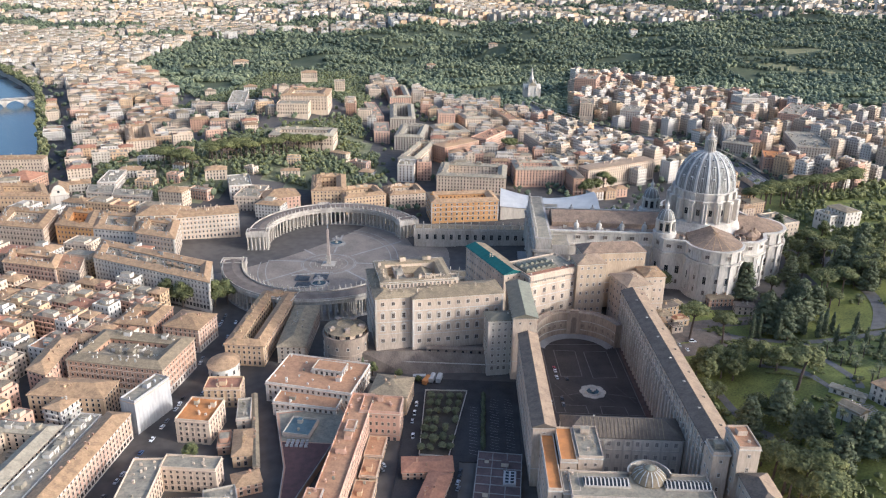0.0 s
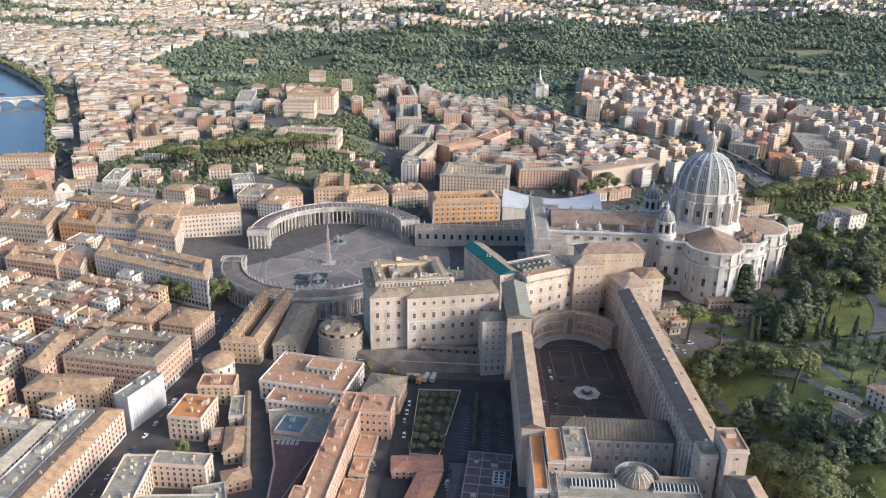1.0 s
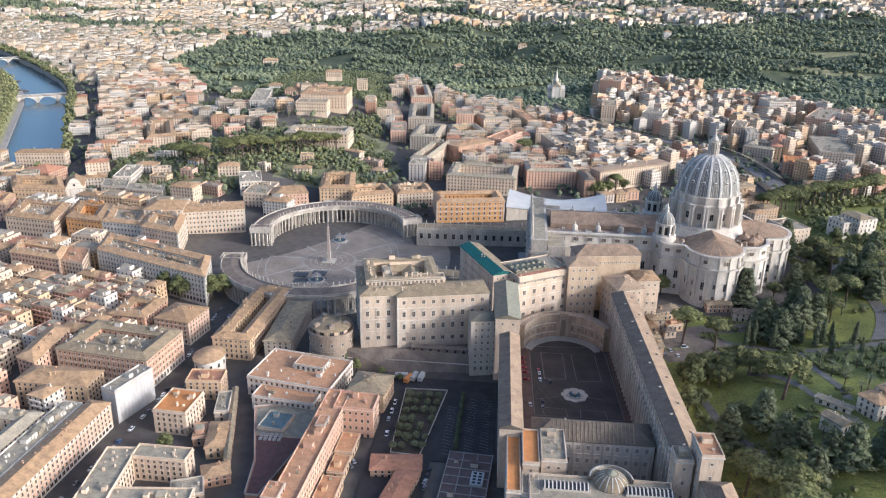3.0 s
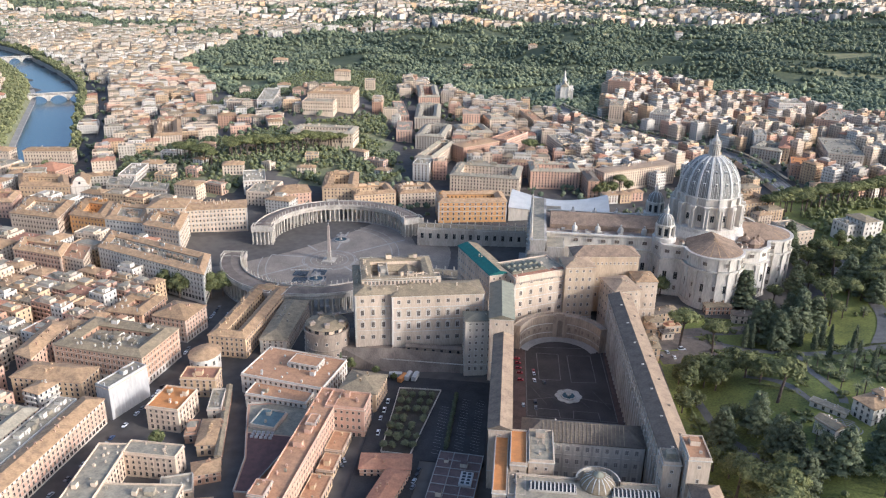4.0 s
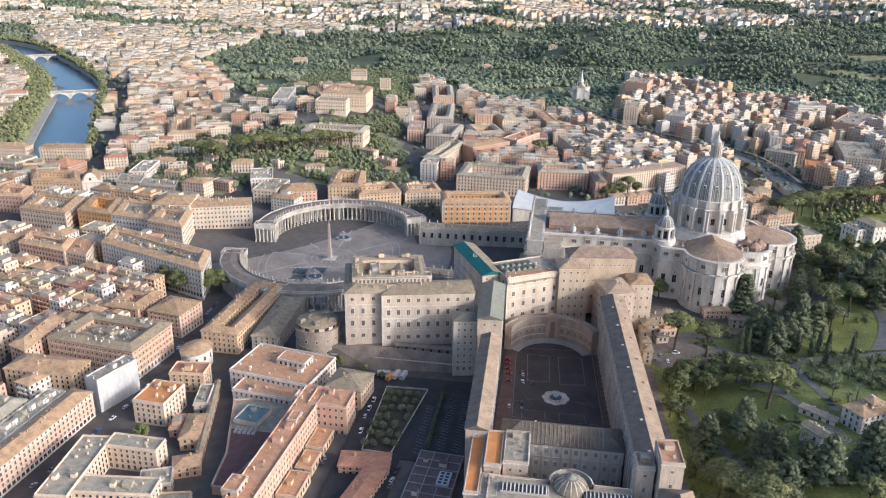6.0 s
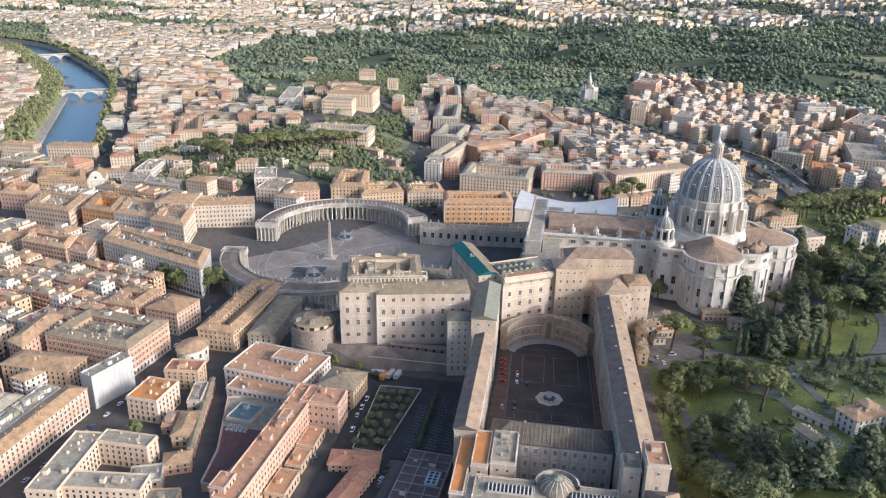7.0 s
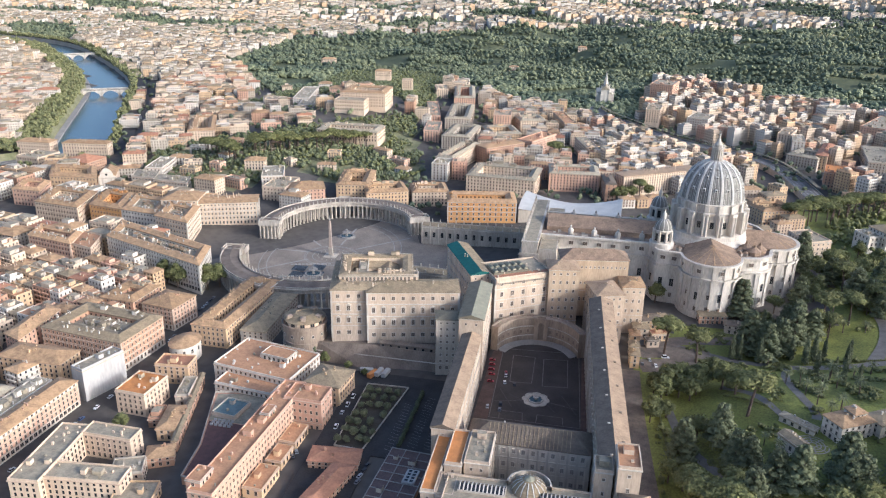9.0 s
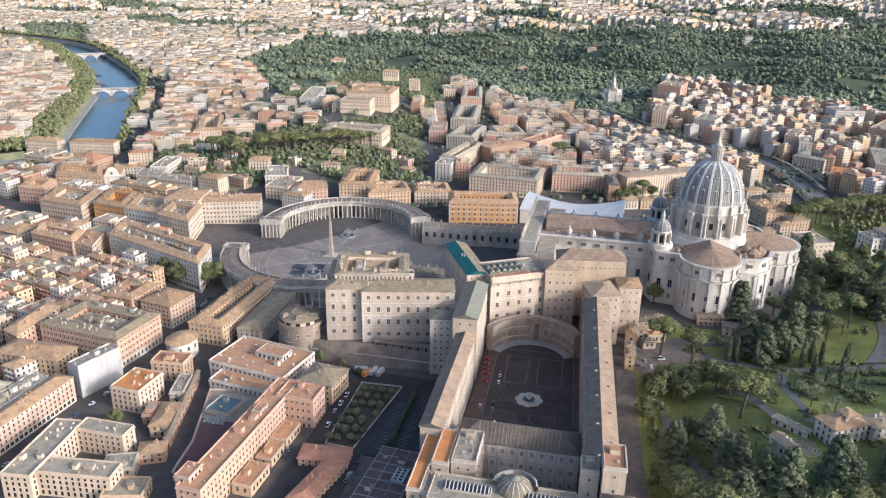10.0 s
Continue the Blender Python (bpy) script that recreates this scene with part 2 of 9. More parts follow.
def land(x, y):
    """Height of the land without the river bed."""
    z = 2.0
    z += 34 * bump(x, y, 165, -590, 130, 300) + 10 * bump(x, y, 190, -270, 110, 90)
    z += 26 * smoothstep(-900, -1350, y) * (0.55 + 0.45 * math.sin(x / 330 + y / 500)) * (1 - smoothstep(350, 800, x))
    z += 22 * bump(x, y, -540, 120, 130, 260)
    z += 21 * smoothstep(-285, -350, x) * smoothstep(120, 215, y)
    z += 3.5 * bump(x, y, -210, 200, 90, 130) + 2.2 * bump(x, y, -105, 270, 50, 80)
    z += 6 * bump(x, y, -300, -20, 90, 110)
    z -= 2.0 * smoothstep(150, 110, math.hypot(x - 5, y * 0.9)) * (1 - smoothstep(-130, -190, -x if x > 0 else x)) if x > -130 else 0
    z += 16 * smoothstep(-450, -900, x) * smoothstep(-250, -800, y)
    z += 16 * smoothstep(-1000, -1300, y) * smoothstep(620, 300, x) * (math.sin(x / 95 + y / 170) * math.sin(y / 120 - x / 310) + 0.4 * math.sin(x / 41 + y / 77))
    return z


def ground_z(x, y):
    z = land(x, y)
    if x > 300 and y < 100:
        g = river_gap(x, y)
        z = z + (-14 - z) * (1 - smoothstep(50, 66, g))
    return z


LAND = mat("city_ground", (0.125, 0.108, 0.091), (0.07, 0.061, 0.053), scale=0.012, fine=0.15, bumpy=0.1)
GRASS = mat("lawn", (0.26, 0.265, 0.06), (0.10, 0.11, 0.032), scale=0.05, fine=0.8, bumpy=0.3)
MEADOW = mat("dry_meadow", (0.33, 0.285, 0.14), (0.17, 0.17, 0.075), scale=0.02, fine=0.3, bumpy=0.2)
SOIL = mat("wood_floor", (0.12, 0.125, 0.06), (0.065, 0.075, 0.036), scale=0.03, fine=0.5, bumpy=0.3)
SLOPE = mat("dry_hill_grass", (0.27, 0.25, 0.14), (0.13, 0.135, 0.065), scale=0.03, fine=0.4, bumpy=0.3)
WATER = mat("river_water", (0.05, 0.085, 0.095), (0.035, 0.065, 0.075), rough=0.22, scale=0.02, fine=0.35, bumpy=0.05, spec=0.5)


def steps(a, b, n):
    return [a + (b - a) * k / n for k in range(n)]


WOOD = [(654, -1130), (690, -1579), (497, -1917), (132, -1944), (-228, -2029), (-769, -2254), (-1420, -2591), (-2600, -2500), (-2400, -900), (-1000, -640), (-736, -700), (-622, -843), (-529, -978), (-434, -1089), (-341, -1105), (-287, -690), (-217, -727), (-55, -791), (18, -946), (150, -1080), (331, -1080), (342, -824), (370, -760), (462, -866)]
HILL = [(340, -279), (298, -354), (227, -356), (168, -419), (115, -470), (56, -556), (-20, -270), (10, -235), (70, -205), (137, -236), (151, -163), (212, -124), (281, -125)]
HILL_TOP = [(400, -560), (336, -640), (250, -680), (190, -700), (90, -640), (66, -600), (42, -487), (56, -700), (100, -1000), (170, -1080), (338, -1060), (345, -820)]
GARDEN = [(-268, 420), (-268, 130), (-300, 85), (-420, 72), (-432, -60), (-455, -160), (-420, -236), (-582, -292), (-780, -380), (-900, -100), (-800, 450)]


def inside(poly, x, y):
    hit_count = False
    j = len(poly) - 1
    for i in range(len(poly)):
        (xi, yi), (xj, yj) = poly[i], poly[j]
        if (yi > y) != (yj > y) and x < (xj - xi) * (y - yi) / (yj - yi) + xi:
            hit_count = not hit_count
        j = i
    return hit_count


FIELDS = [(-700, -1400, 170, 20, 5), (-820, -1135, 110, 22, -30), (-670, -1290, 60, 14, 0), (-850, -1760, 230, 34, 8), (-1100, -2030, 280, 45, 10), (-330, -1450, 60, 18, 10), (-1020, -1400, 170, 26, -20), (-60, -1300, 30, 16, 20), (-420, -1800, 120, 30, 15), (-560, -1480, 90, 18, 8)]


def in_field(x, y):
    for cx, cy, rx, ry, deg in FIELDS:
        c, s = math.cos(radians(deg)), math.sin(radians(deg))
        if ((x - cx) * c + (y - cy) * s) ** 2 / rx ** 2 + (-(x - cx) * s + (y - cy) * c) ** 2 / ry ** 2 < 1:
            return True
    return False


def zone(x, y):
    if inside(WOOD, x, y):
        return "field" if in_field(x, y) else "wood"
    if inside(GARDEN, x, y):
        return "garden"
    if inside(HILL, x, y):
        return "hill"
    if inside(HILL_TOP, x, y):
        return "hill"
    if x > 300 and -57 < river_side(x, y) < 92:
        return "bank"
    if y < -1250 and noise.noise(Vector((x / 330, y / 260, 3))) > (0.16 if y > -1900 else 0.08):
        return "wood"
    return "city"


def build_ground():
    xs = steps(-3600, -900, 30) + steps(-900, 750, 110) + steps(750, 3600, 34) + [3600]
    ys = steps(-4600, -1500, 40) + steps(-1500, 460, 130) + steps(460, 1400, 10) + [1400]
    ms = Mesh()
    slot = {"city": 0, "field": 2, "wood": 3, "garden": 1, "hill": 4, "bank": 0}
    for y in ys:
        for x in xs:
            ms.v.append((x, y, ground_z(x, y)))
    nx = len(xs)
    for j in range(len(ys) - 1):
        for i in range(nx - 1):
            ms.f.append((j * nx + i, j * nx + i + 1, (j + 1) * nx + i + 1, (j + 1) * nx + i))
            ms.m.append(slot[zone((xs[i] + xs[i + 1]) / 2, (ys[j] + ys[j + 1]) / 2)])
    ob = part("ground", ms, [LAND, GRASS, MEADOW, SOIL, SLOPE], None, smooth=True)
    tagged(ob, "city ground with lawns, dry meadows and wood floor", "ground", kind="structure")


build_ground()


def ribbon(line, lo, hi, z_lo, z_hi, ms, mi=0, zfun=None):
    """A strip beside a line between two offsets."""
    rows = []
    n = len(line)
    for k in range(n):
        a, b = Vector(line[max(0, k - 1)]), Vector(line[min(n - 1, k + 1)])
        t = (b - a).normalized()
        nrm = Vector((-t.y, t.x))
        p = Vector(line[k])
        pa, pb = p + nrm * lo, p + nrm * hi
        rows.append(((pa.x, pa.y, z_lo + (zfun(pa.x, pa.y) if zfun else 0)), (pb.x, pb.y, z_hi + (zfun(pb.x, pb.y) if zfun else 0))))
    for (a, b), (c, d) in zip(rows[:-1], rows[1:]):
        ms.face([a, c, d, b], mi)


def dense(line, step=18):
    """The line with its corners rounded and points every few metres."""
    pts = [Vector(p) for p in line]
    for _ in range(3):
        out = [pts[0]]
        for a, b in zip(pts[:-1], pts[1:]):
            out += [a * 0.75 + b * 0.25, a * 0.25 + b * 0.75]
        pts = out + [pts[-1]]
    return [(p.x, p.y) for p in pts]


RIVER_D = dense(RIVER)
rv = Mesh()
ribbon(RIVER_D, -39, 39, -8, -8, rv)
tagged(part("water", rv, WATER, None), "calm blue-green river between stone embankments", "river", kind="structure")
em = Mesh()
ribbon(RIVER_D, 37, 37, -12, -5.5, em)
ribbon(RIVER_D, 37, 45, -5.5, -5.3, em)
ribbon(RIVER_D, 45, 52, -5.3, 3.0, em, 2)
ribbon(RIVER_D, 52, 92, 3.0, 2.6, em, 1)
tagged(part("embankment", em, [PAVE, ASPHALT, SLOPE], None), "stone quay and grassy bank with a tree-lined road", "embankment", kind="structure")
em = Mesh()
ribbon(RIVER_D, -37, -37, 2.8, -12, em)
ribbon(RIVER_D, -70, -37, 2.6, 2.8, em, 1)
tagged(part("embankment", em, [WALL["grey"], ASPHALT], None), "stone river wall with a riverside road", "embankment", kind="structure")


# ---- a house, built to its size ----
def window_mesh(w, h, head=0):
    """A stone surround, a sill and two dark panes; head 1 has a small cornice, 2 a pointed one. x along the wall, -y outwards."""
    ms = Mesh()
    t, o = (0.5, -0.34) if head == 2 else (0.24, -0.2)
    ms.box(-w / 2 - t, o, -h / 2 - t, -w / 2, 0.05, h / 2 + t, 0, bottom=True)
    ms.box(w / 2, o, -h / 2 - t, w / 2 + t, 0.05, h / 2 + t, 0, bottom=True)
    ms.box(-w / 2, o, h / 2, w / 2, 0.05, h / 2 + t, 0, bottom=True)
    ms.box(-w / 2 - t * 1.6, -0.30, -h / 2 - t, w / 2 + t * 1.6, 0.05, -h / 2, 0, bottom=True)
    ms.face([(-w / 2, -0.09, -h / 2), (-0.05, -0.09, -h / 2), (-0.05, -0.09, h / 2), (-w / 2, -0.09, h / 2)], 1)
    ms.face([(0.05, -0.09, -h / 2), (w / 2, -0.09, -h / 2), (w / 2, -0.09, h / 2), (0.05, -0.09, h / 2)], 1)
    ms.face([(-0.05, -0.11, -h / 2), (0.05, -0.11, -h / 2), (0.05, -0.11, h / 2), (-0.05, -0.11, h / 2)], 0)
    if head == 1:
        ms.box(-w / 2 - 0.4, -0.45, h / 2 + t, w / 2 + 0.4, 0.05, h / 2 + t + 0.22, 0, bottom=True)
    if head == 2:
        z = h / 2 + t
        a, b, c = (-w / 2 - 0.75, z), (w / 2 + 0.75, z), (0, z + 1.25)
        ms.face([(a[0], -0.62, a[1]), (b[0], -0.62, b[1]), (c[0], -0.62, c[1])], 0)
        ms.face([(a[0], -0.62, a[1]), (c[0], -0.62, c[1]), (c[0], 0.05, c[1]), (a[0], 0.05, a[1])], 0)
        ms.face([(c[0], -0.62, c[1]), (b[0], -0.62, b[1]), (b[0], 0.05, b[1]), (c[0], 0.05, c[1])], 0)
        ms.face([(b[0], -0.62, b[1]), (a[0], -0.62, a[1]), (a[0], 0.05, a[1]), (b[0], 0.05, b[1])], 0)
    return ms


WIN_CACHE = {}
TAKEN = []


def free(x, y, m):
    """Whether a spot keeps m metres clear of all houses placed so far."""
    for cx, cy, w, d, rot in TAKEN:
        if abs(x - cx) + abs(y - cy) > w + d + 2 * m:
            continue
        c, s = math.cos(radians(rot)), math.sin(radians(rot))
        if abs((x - cx) * c + (y - cy) * s) < w / 2 + m and abs(-(x - cx) * s + (y - cy) * c) < d / 2 + m:
            return False
    return True



def window_data(w, h, head, frame_mat, pane=None):
    pane = pane or GLASS
    key = (round(w, 1), round(h, 1), head, frame_mat.name, pane.name)
    if key not in WIN_CACHE:
        WIN_CACHE[key] = window_mesh(w, h, head).data("window", [frame_mat, pane])
    return WIN_CACHE[key]


def sides_of(x0, y0, x1, y1):
    """Each face of a box: name, start, direction, outward turn in degrees, length."""
    return {"front": ((x0, y0), (1, 0), 0, x1 - x0), "right": ((x1, y0), (0, 1), 90, y1 - y0),
            "back": ((x1, y1), (-1, 0), 180, x1 - x0), "left": ((x0, y1), (0, -1), -90, y1 - y0)}


def grid_windows(rt, rect, h, rows, sides, pitch=3.4, frame_mat=None, single=(), joined=None, z0=0.0, skirt=1.2, pane=None):
    """Rows: (height of the centre, width, height, head). Windows on the single sides are objects of their own, the rest one mesh."""
    joined = Mesh() if joined is None else joined
    for nm, (st, dr, deg, length) in sides_of(*rect).items():
        if nm not in sides:
            continue
        n = max(1, int((length - 2 * skirt) / pitch))
        gap = (length - 2 * skirt) / n
        for k in range(n):
            s = skirt + gap * (k + 0.5)
            px, py = st[0] + dr[0] * s, st[1] + dr[1] * s
            for zc, w, hh, head in rows:
                m = pose(px, py, zc + z0, 0, 0, deg)
                if nm in single:
                    ob = part("window", window_data(w, hh, head, frame_mat, pane), None, rt)
                    ob.matrix_basis = m
                else:
                    flat = Mesh()
                    flat.box(-w / 2 - 0.2, -0.12, -hh / 2 - 0.2, w / 2 + 0.2, 0.02, hh / 2 + 0.2, 0)
                    flat.face([(-w / 2, -0.14, -hh / 2), (w / 2, -0.14, -hh / 2), (w / 2, -0.14, hh / 2), (-w / 2, -0.14, hh / 2)], 1)
                    joined.add(flat, m)
    return joined


def clutter(ms, rng, x0, y0, x1, y1, z, n, big=True):
    """Stair heads, chimneys, tanks and low walls on a roof terrace."""
    for _ in range(n):
        w, d = (rng.uniform(2.2, 5.5), rng.uniform(2.2, 4.5)) if big and rng.random() < 0.45 else (rng.uniform(0.5, 1.3), rng.uniform(0.5, 1.3))
        hh = rng.uniform(2.0, 3.2) if w > 2 else rng.uniform(0.8, 2.0)
        cx, cy = rng.uniform(x0 + w, x1 - w) if x1 - x0 > 2 * w else (x0 + x1) / 2, rng.uniform(y0 + d, y1 - d) if y1 - y0 > 2 * d else (y0 + y1) / 2
        ms.box(cx - w / 2, cy - d / 2, z, cx + w / 2, cy + d / 2, z + hh, 0 if rng.random() < 0.7 else 2, top=1 if w > 2 else None)


def chimneys(ms, rng, x0, y0, x1, y1, z, n):
    for _ in range(n):
        cx, cy = rng.uniform(x0, x1), rng.uniform(y0, y1)
        ms.box(cx - 0.45, cy - 0.35, z - 1.5, cx + 0.45, cy + 0.35, z + rng.uniform(1.2, 2.2), 0)
        ms.box(cx - 0.6, cy - 0.5, z + 1.2, cx + 0.6, cy + 0.5, z + 1.45, 1)


def frame_ring(x0, y0, x1, y1, z, out, thick):
    """A band of stone round a house."""
    ms = Mesh()
    loops = []
    for g, zz in ((0, z), (out, z), (out, z + thick), (0, z + thick)):
        loops.append([(x0 - g, y0 - g, zz), (x1 + g, y0 - g, zz), (x1 + g, y1 + g, zz), (x0 - g, y1 + g, zz)])
    ms.v = [p for lp in loops for p in lp]
    for a in range(3):
        for k in range(4):
            ms.f.append((a * 4 + k, a * 4 + (k + 1) % 4, a * 4 + 4 + (k + 1) % 4, a * 4 + 4 + k))
            ms.m.append(0)
    return ms


def house(name, x, y, w, d, rot, h, wall="cream", roof="hip", tiles=None, floors=4, z0=3.0, rise=None, wing=11.0, pitch=3.4, sides=("front", "right", "left", "back"), single=(),
          label="", group="", frame_mat=None, top_row=None, ground_row=True, seed=1, cluttered=6, category="house", base="stone", parapet=1.1, head=1, win=(1.15, 2.0), arcade=False, sk=0.0, tiles2=None, attic=None, plinth=None, bands=False, fill=0.0, stacks=None, pane=None):
    """A town house: walls with plinth, string courses and cornice, rows of windows, and a hip, terrace, court or gable roof."""
    rng = random.Random(seed * 7 + int(x * 3 + y * 5))
    rt = root(name, x, y, z0, rot, label, category, group)
    TAKEN.append((x, y, w + abs(sk) * 0.6, d, rot))
    x0, y0, x1, y1 = -w / 2, -d / 2, w / 2, d / 2
    tiles = tiles or TILE
    fm = frame_mat or TRAV
    wm = Mesh()
    court = roof == "court" and min(w, d) > 2 * wing + 4
    if court:
        lo = [(x0, y0), (x1, y0), (x1, y1), (x0, y1)]
        li = [(x0 + wing, y0 + wing), (x1 - wing, y0 + wing), (x1 - wing, y1 - wing), (x0 + wing, y1 - wing)]
        wm.v = [(*p, z) for lp, z in ((lo, -8), (lo, h), (li, h), (li, -8)) for p in lp]
        for a in range(3):
            for k in range(4):
                wm.f.append((a * 4 + k, a * 4 + (k + 1) % 4, a * 4 + 4 + (k + 1) % 4, a * 4 + 4 + k))
                wm.m.append(0)
    else:
        wm.box(x0, y0, -8, x1, y1, h)
    part("wall", wm, WALL[wall], rt)
    fh = h / floors
    for nm, zz, pr, th in (("string_course", fh * 1.02, 0.18, 0.35), ("cornice", h - 0.9, 0.45, 0.55)):
        part(nm, frame_ring(x0, y0, x1, y1, zz, pr, th), fm, rt)
    if attic:
        part("attic_band", frame_ring(x0, y0, x1, y1, h - fh * 0.95, 0.06, fh * 0.9), WALL[attic], rt, "pale attic storey")
    if plinth:
        part("ground_storey", frame_ring(x0, y0, x1, y1, -1, 0.06, fh + 1), WALL[plinth], rt, "pale ground storey")
    if bands:
        for k in range(2, floors):
            part("string_course", frame_ring(x0, y0, x1, y1, fh * k - 0.2, 0.34, 0.6), fm, rt)
        qm = Mesh()
        qm.prism([(-0.12, -0.12), (1.0, -0.12), (1.0, 0.02), (0.02, 0.02), (0.02, 1.0), (-0.12, 1.0)], 0, h - 0.9)
        qd = qm.data("quoin", [fm])
        for qx, qy, qa in ((x0, y0, 0), (x1, y0, 90), (x1, y1, 180), (x0, y1, 270)):
            o = part("quoin", qd, None, rt)
            o.matrix_basis = pose(qx, qy, 0, 0, 0, qa)
    rows = []
    for k in range(floors):
        zc = fh * (k + 0.52)
        if k == 0:
            if ground_row:
                rows.append((zc - 0.2, win[0] * (1.9 if arcade else 1.2), min(fh * 0.72, 3.6 if arcade else 2.6), 0))
        elif k == floors - 1 and floors > 3:
            rows.append((zc - 0.25, win[0], win[1] * 0.68, 0))
        else:
            rows.append((zc, win[0], min(win[1], fh * 0.66), head if k < 3 else 0))
    jm = grid_windows(rt, (x0, y0, x1, y1), h, rows, sides, pitch, fm, single, pane=pane)
    if court:
        ic = (x0 + wing, y0 + wing, x1 - wing, y1 - wing)
        inner = Mesh()
        for nm, (st, dr, deg, length) in sides_of(*ic).items():
            n = max(1, int(length / 4.2))
            for k in range(n):
                s = length * (k + 0.5) / n
                for zc, ww, hh, hd in rows[1:]:
                    q = Mesh()
                    q.box(-ww / 2, -0.02, -hh / 2, ww / 2, 0.08, hh / 2, 1)
                    inner.add(q, pose(st[0] + dr[0] * s, st[1] + dr[1] * s, zc, 0, 0, deg))
        jm.add(inner, Matrix())
    if jm.f:
        tagged(part("window", jm, [fm, pane or GLASS], rt), kind="stuff")
    rm = Mesh()
    if court:
        rm.ringroof(x0, y0, x1, y1, wing, h, rise or 2.6)
        part("roof", rm, tiles, rt)
        cm = Mesh()
        chimneys(cm, rng, x0 + wing * 0.3, y0 + 2, x1 - wing * 0.3, y0 + wing * 0.7, h + 2, max(4, int(w / 5)))
        chimneys(cm, rng, x0 + 2, y0 + wing, x0 + wing * 0.8, y1 - wing, h + 2, max(2, int(d / 6)))
        clutter(cm, rng, x0 + wing * 0.6, y1 - wing, x1 - wing * 0.6, y1 - 2, h + 1.2, cluttered)
        if fill:
            fz = h * fill
            fl = Mesh()
            fl.box(x0 + wing + 0.3, y0 + wing + 0.3, -4, x1 - wing - 0.3, y1 - wing - 0.3, fz, 0, top=1)
            part("court_terrace", fl, [WALL[wall], FLATGREY], rt, "paved inner terrace")
            clutter(cm, rng, x0 + wing + 1, y0 + wing + 1, x1 - wing - 1, y1 - wing - 1, fz, max(6, int((w - 2 * wing) * (d - 2 * wing) / 26)))
        tagged(part("roof_clutter", cm, [WALL["white" if fill else wall], tiles, FLATGREY], rt), kind="stuff")
    elif roof in ("hip", "gable"):
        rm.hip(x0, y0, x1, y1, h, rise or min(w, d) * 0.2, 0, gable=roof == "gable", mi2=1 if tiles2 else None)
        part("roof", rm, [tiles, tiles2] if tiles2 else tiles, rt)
        cm = Mesh()
        chimneys(cm, rng, x0 + w * 0.25, y0 + d * 0.25, x1 - w * 0.25, y1 - d * 0.25, h + min(w, d) * 0.12, max(3, int(w * d / 120)) if stacks is None else stacks)
        if cm.f:
            tagged(part("chimney", cm, [WALL[wall], tiles], rt), kind="stuff")
    else:
        p = 0.35
        rm.box(x0 + p, y0 + p, h - 0.1, x1 - p, y1 - p, h + 0.08, 0)
        part("roof", rm, tiles, rt, "paved roof terrace")
        pm = Mesh()
        lo = [(x0, y0), (x1, y0), (x1, y1), (x0, y1)]
        li = [(x0 + p, y0 + p), (x1 - p, y0 + p), (x1 - p, y1 - p), (x0 + p, y1 - p)]
        pm.v = [(*q, z) for lp, z in ((lo, h), (lo, h + parapet), (li, h + parapet), (li, h)) for q in lp]
        for a in range(3):
            for k in range(4):
                pm.f.append((a * 4 + k, a * 4 + (k + 1) % 4, a * 4 + 4 + (k + 1) % 4, a * 4 + 4 + k))
                pm.m.append(0)
        part("parapet", pm, fm if roof == "flat_stone" else WALL[wall], rt)
        cm = Mesh()
        clutter(cm, rng, x0 + 1, y0 + 1, x1 - 1, y1 - 1, h + 0.08, cluttered)
        clutter(cm, rng, x0 + 1, y0 + 1, x1 - 1, y1 - 1, h + 0.08, int(cluttered and w * d / 95), False)
        if cm.f:
            tagged(part("roof_clutter", cm, [WALL[wall], tiles, FLATGREY], rt), kind="stuff")
    if sk:
        sh = Matrix.Identity(4)
        sh[0][1] = sk / d
        for o in rt.children_recursive:
            if o.name.startswith(("window", "quoin")) and o.get("kind") != "stuff":
                mb = o.matrix_basis
                px, py = mb.translation.x, mb.translation.y
                o.matrix_basis = Matrix.Translation((px + sk / d * py, py, mb.translation.z)) @ Matrix.Rotation(math.atan2(mb[1][0], mb[0][0]) + (-math.atan2(sk, d) if abs(mb[1][0]) > 0.5 else 0), 4, "Z")
            else:
                o.data.transform(sh)
    return rt


# ---- the square, its colonnades, obelisk and fountains ----
def disc(ms, cx, cy, r, z, n=64, mi=0, r0=0.0):
    for k in range(n):
        a, b = TAU * k / n, TAU * (k + 1) / n
        if r0:
            ms.face([(cx + r0 * math.cos(a), cy + r0 * math.sin(a), z), (cx + r * math.cos(a), cy + r * math.sin(a), z), (cx + r * math.cos(b), cy + r * math.sin(b), z), (cx + r0 * math.cos(b), cy + r0 * math.sin(b), z)], mi)
        else:
            ms.face([(cx, cy, z), (cx + r * math.cos(a), cy + r * math.sin(a), z), (cx + r * math.cos(b), cy + r * math.sin(b), z)], mi)


PLAZA = 0.35


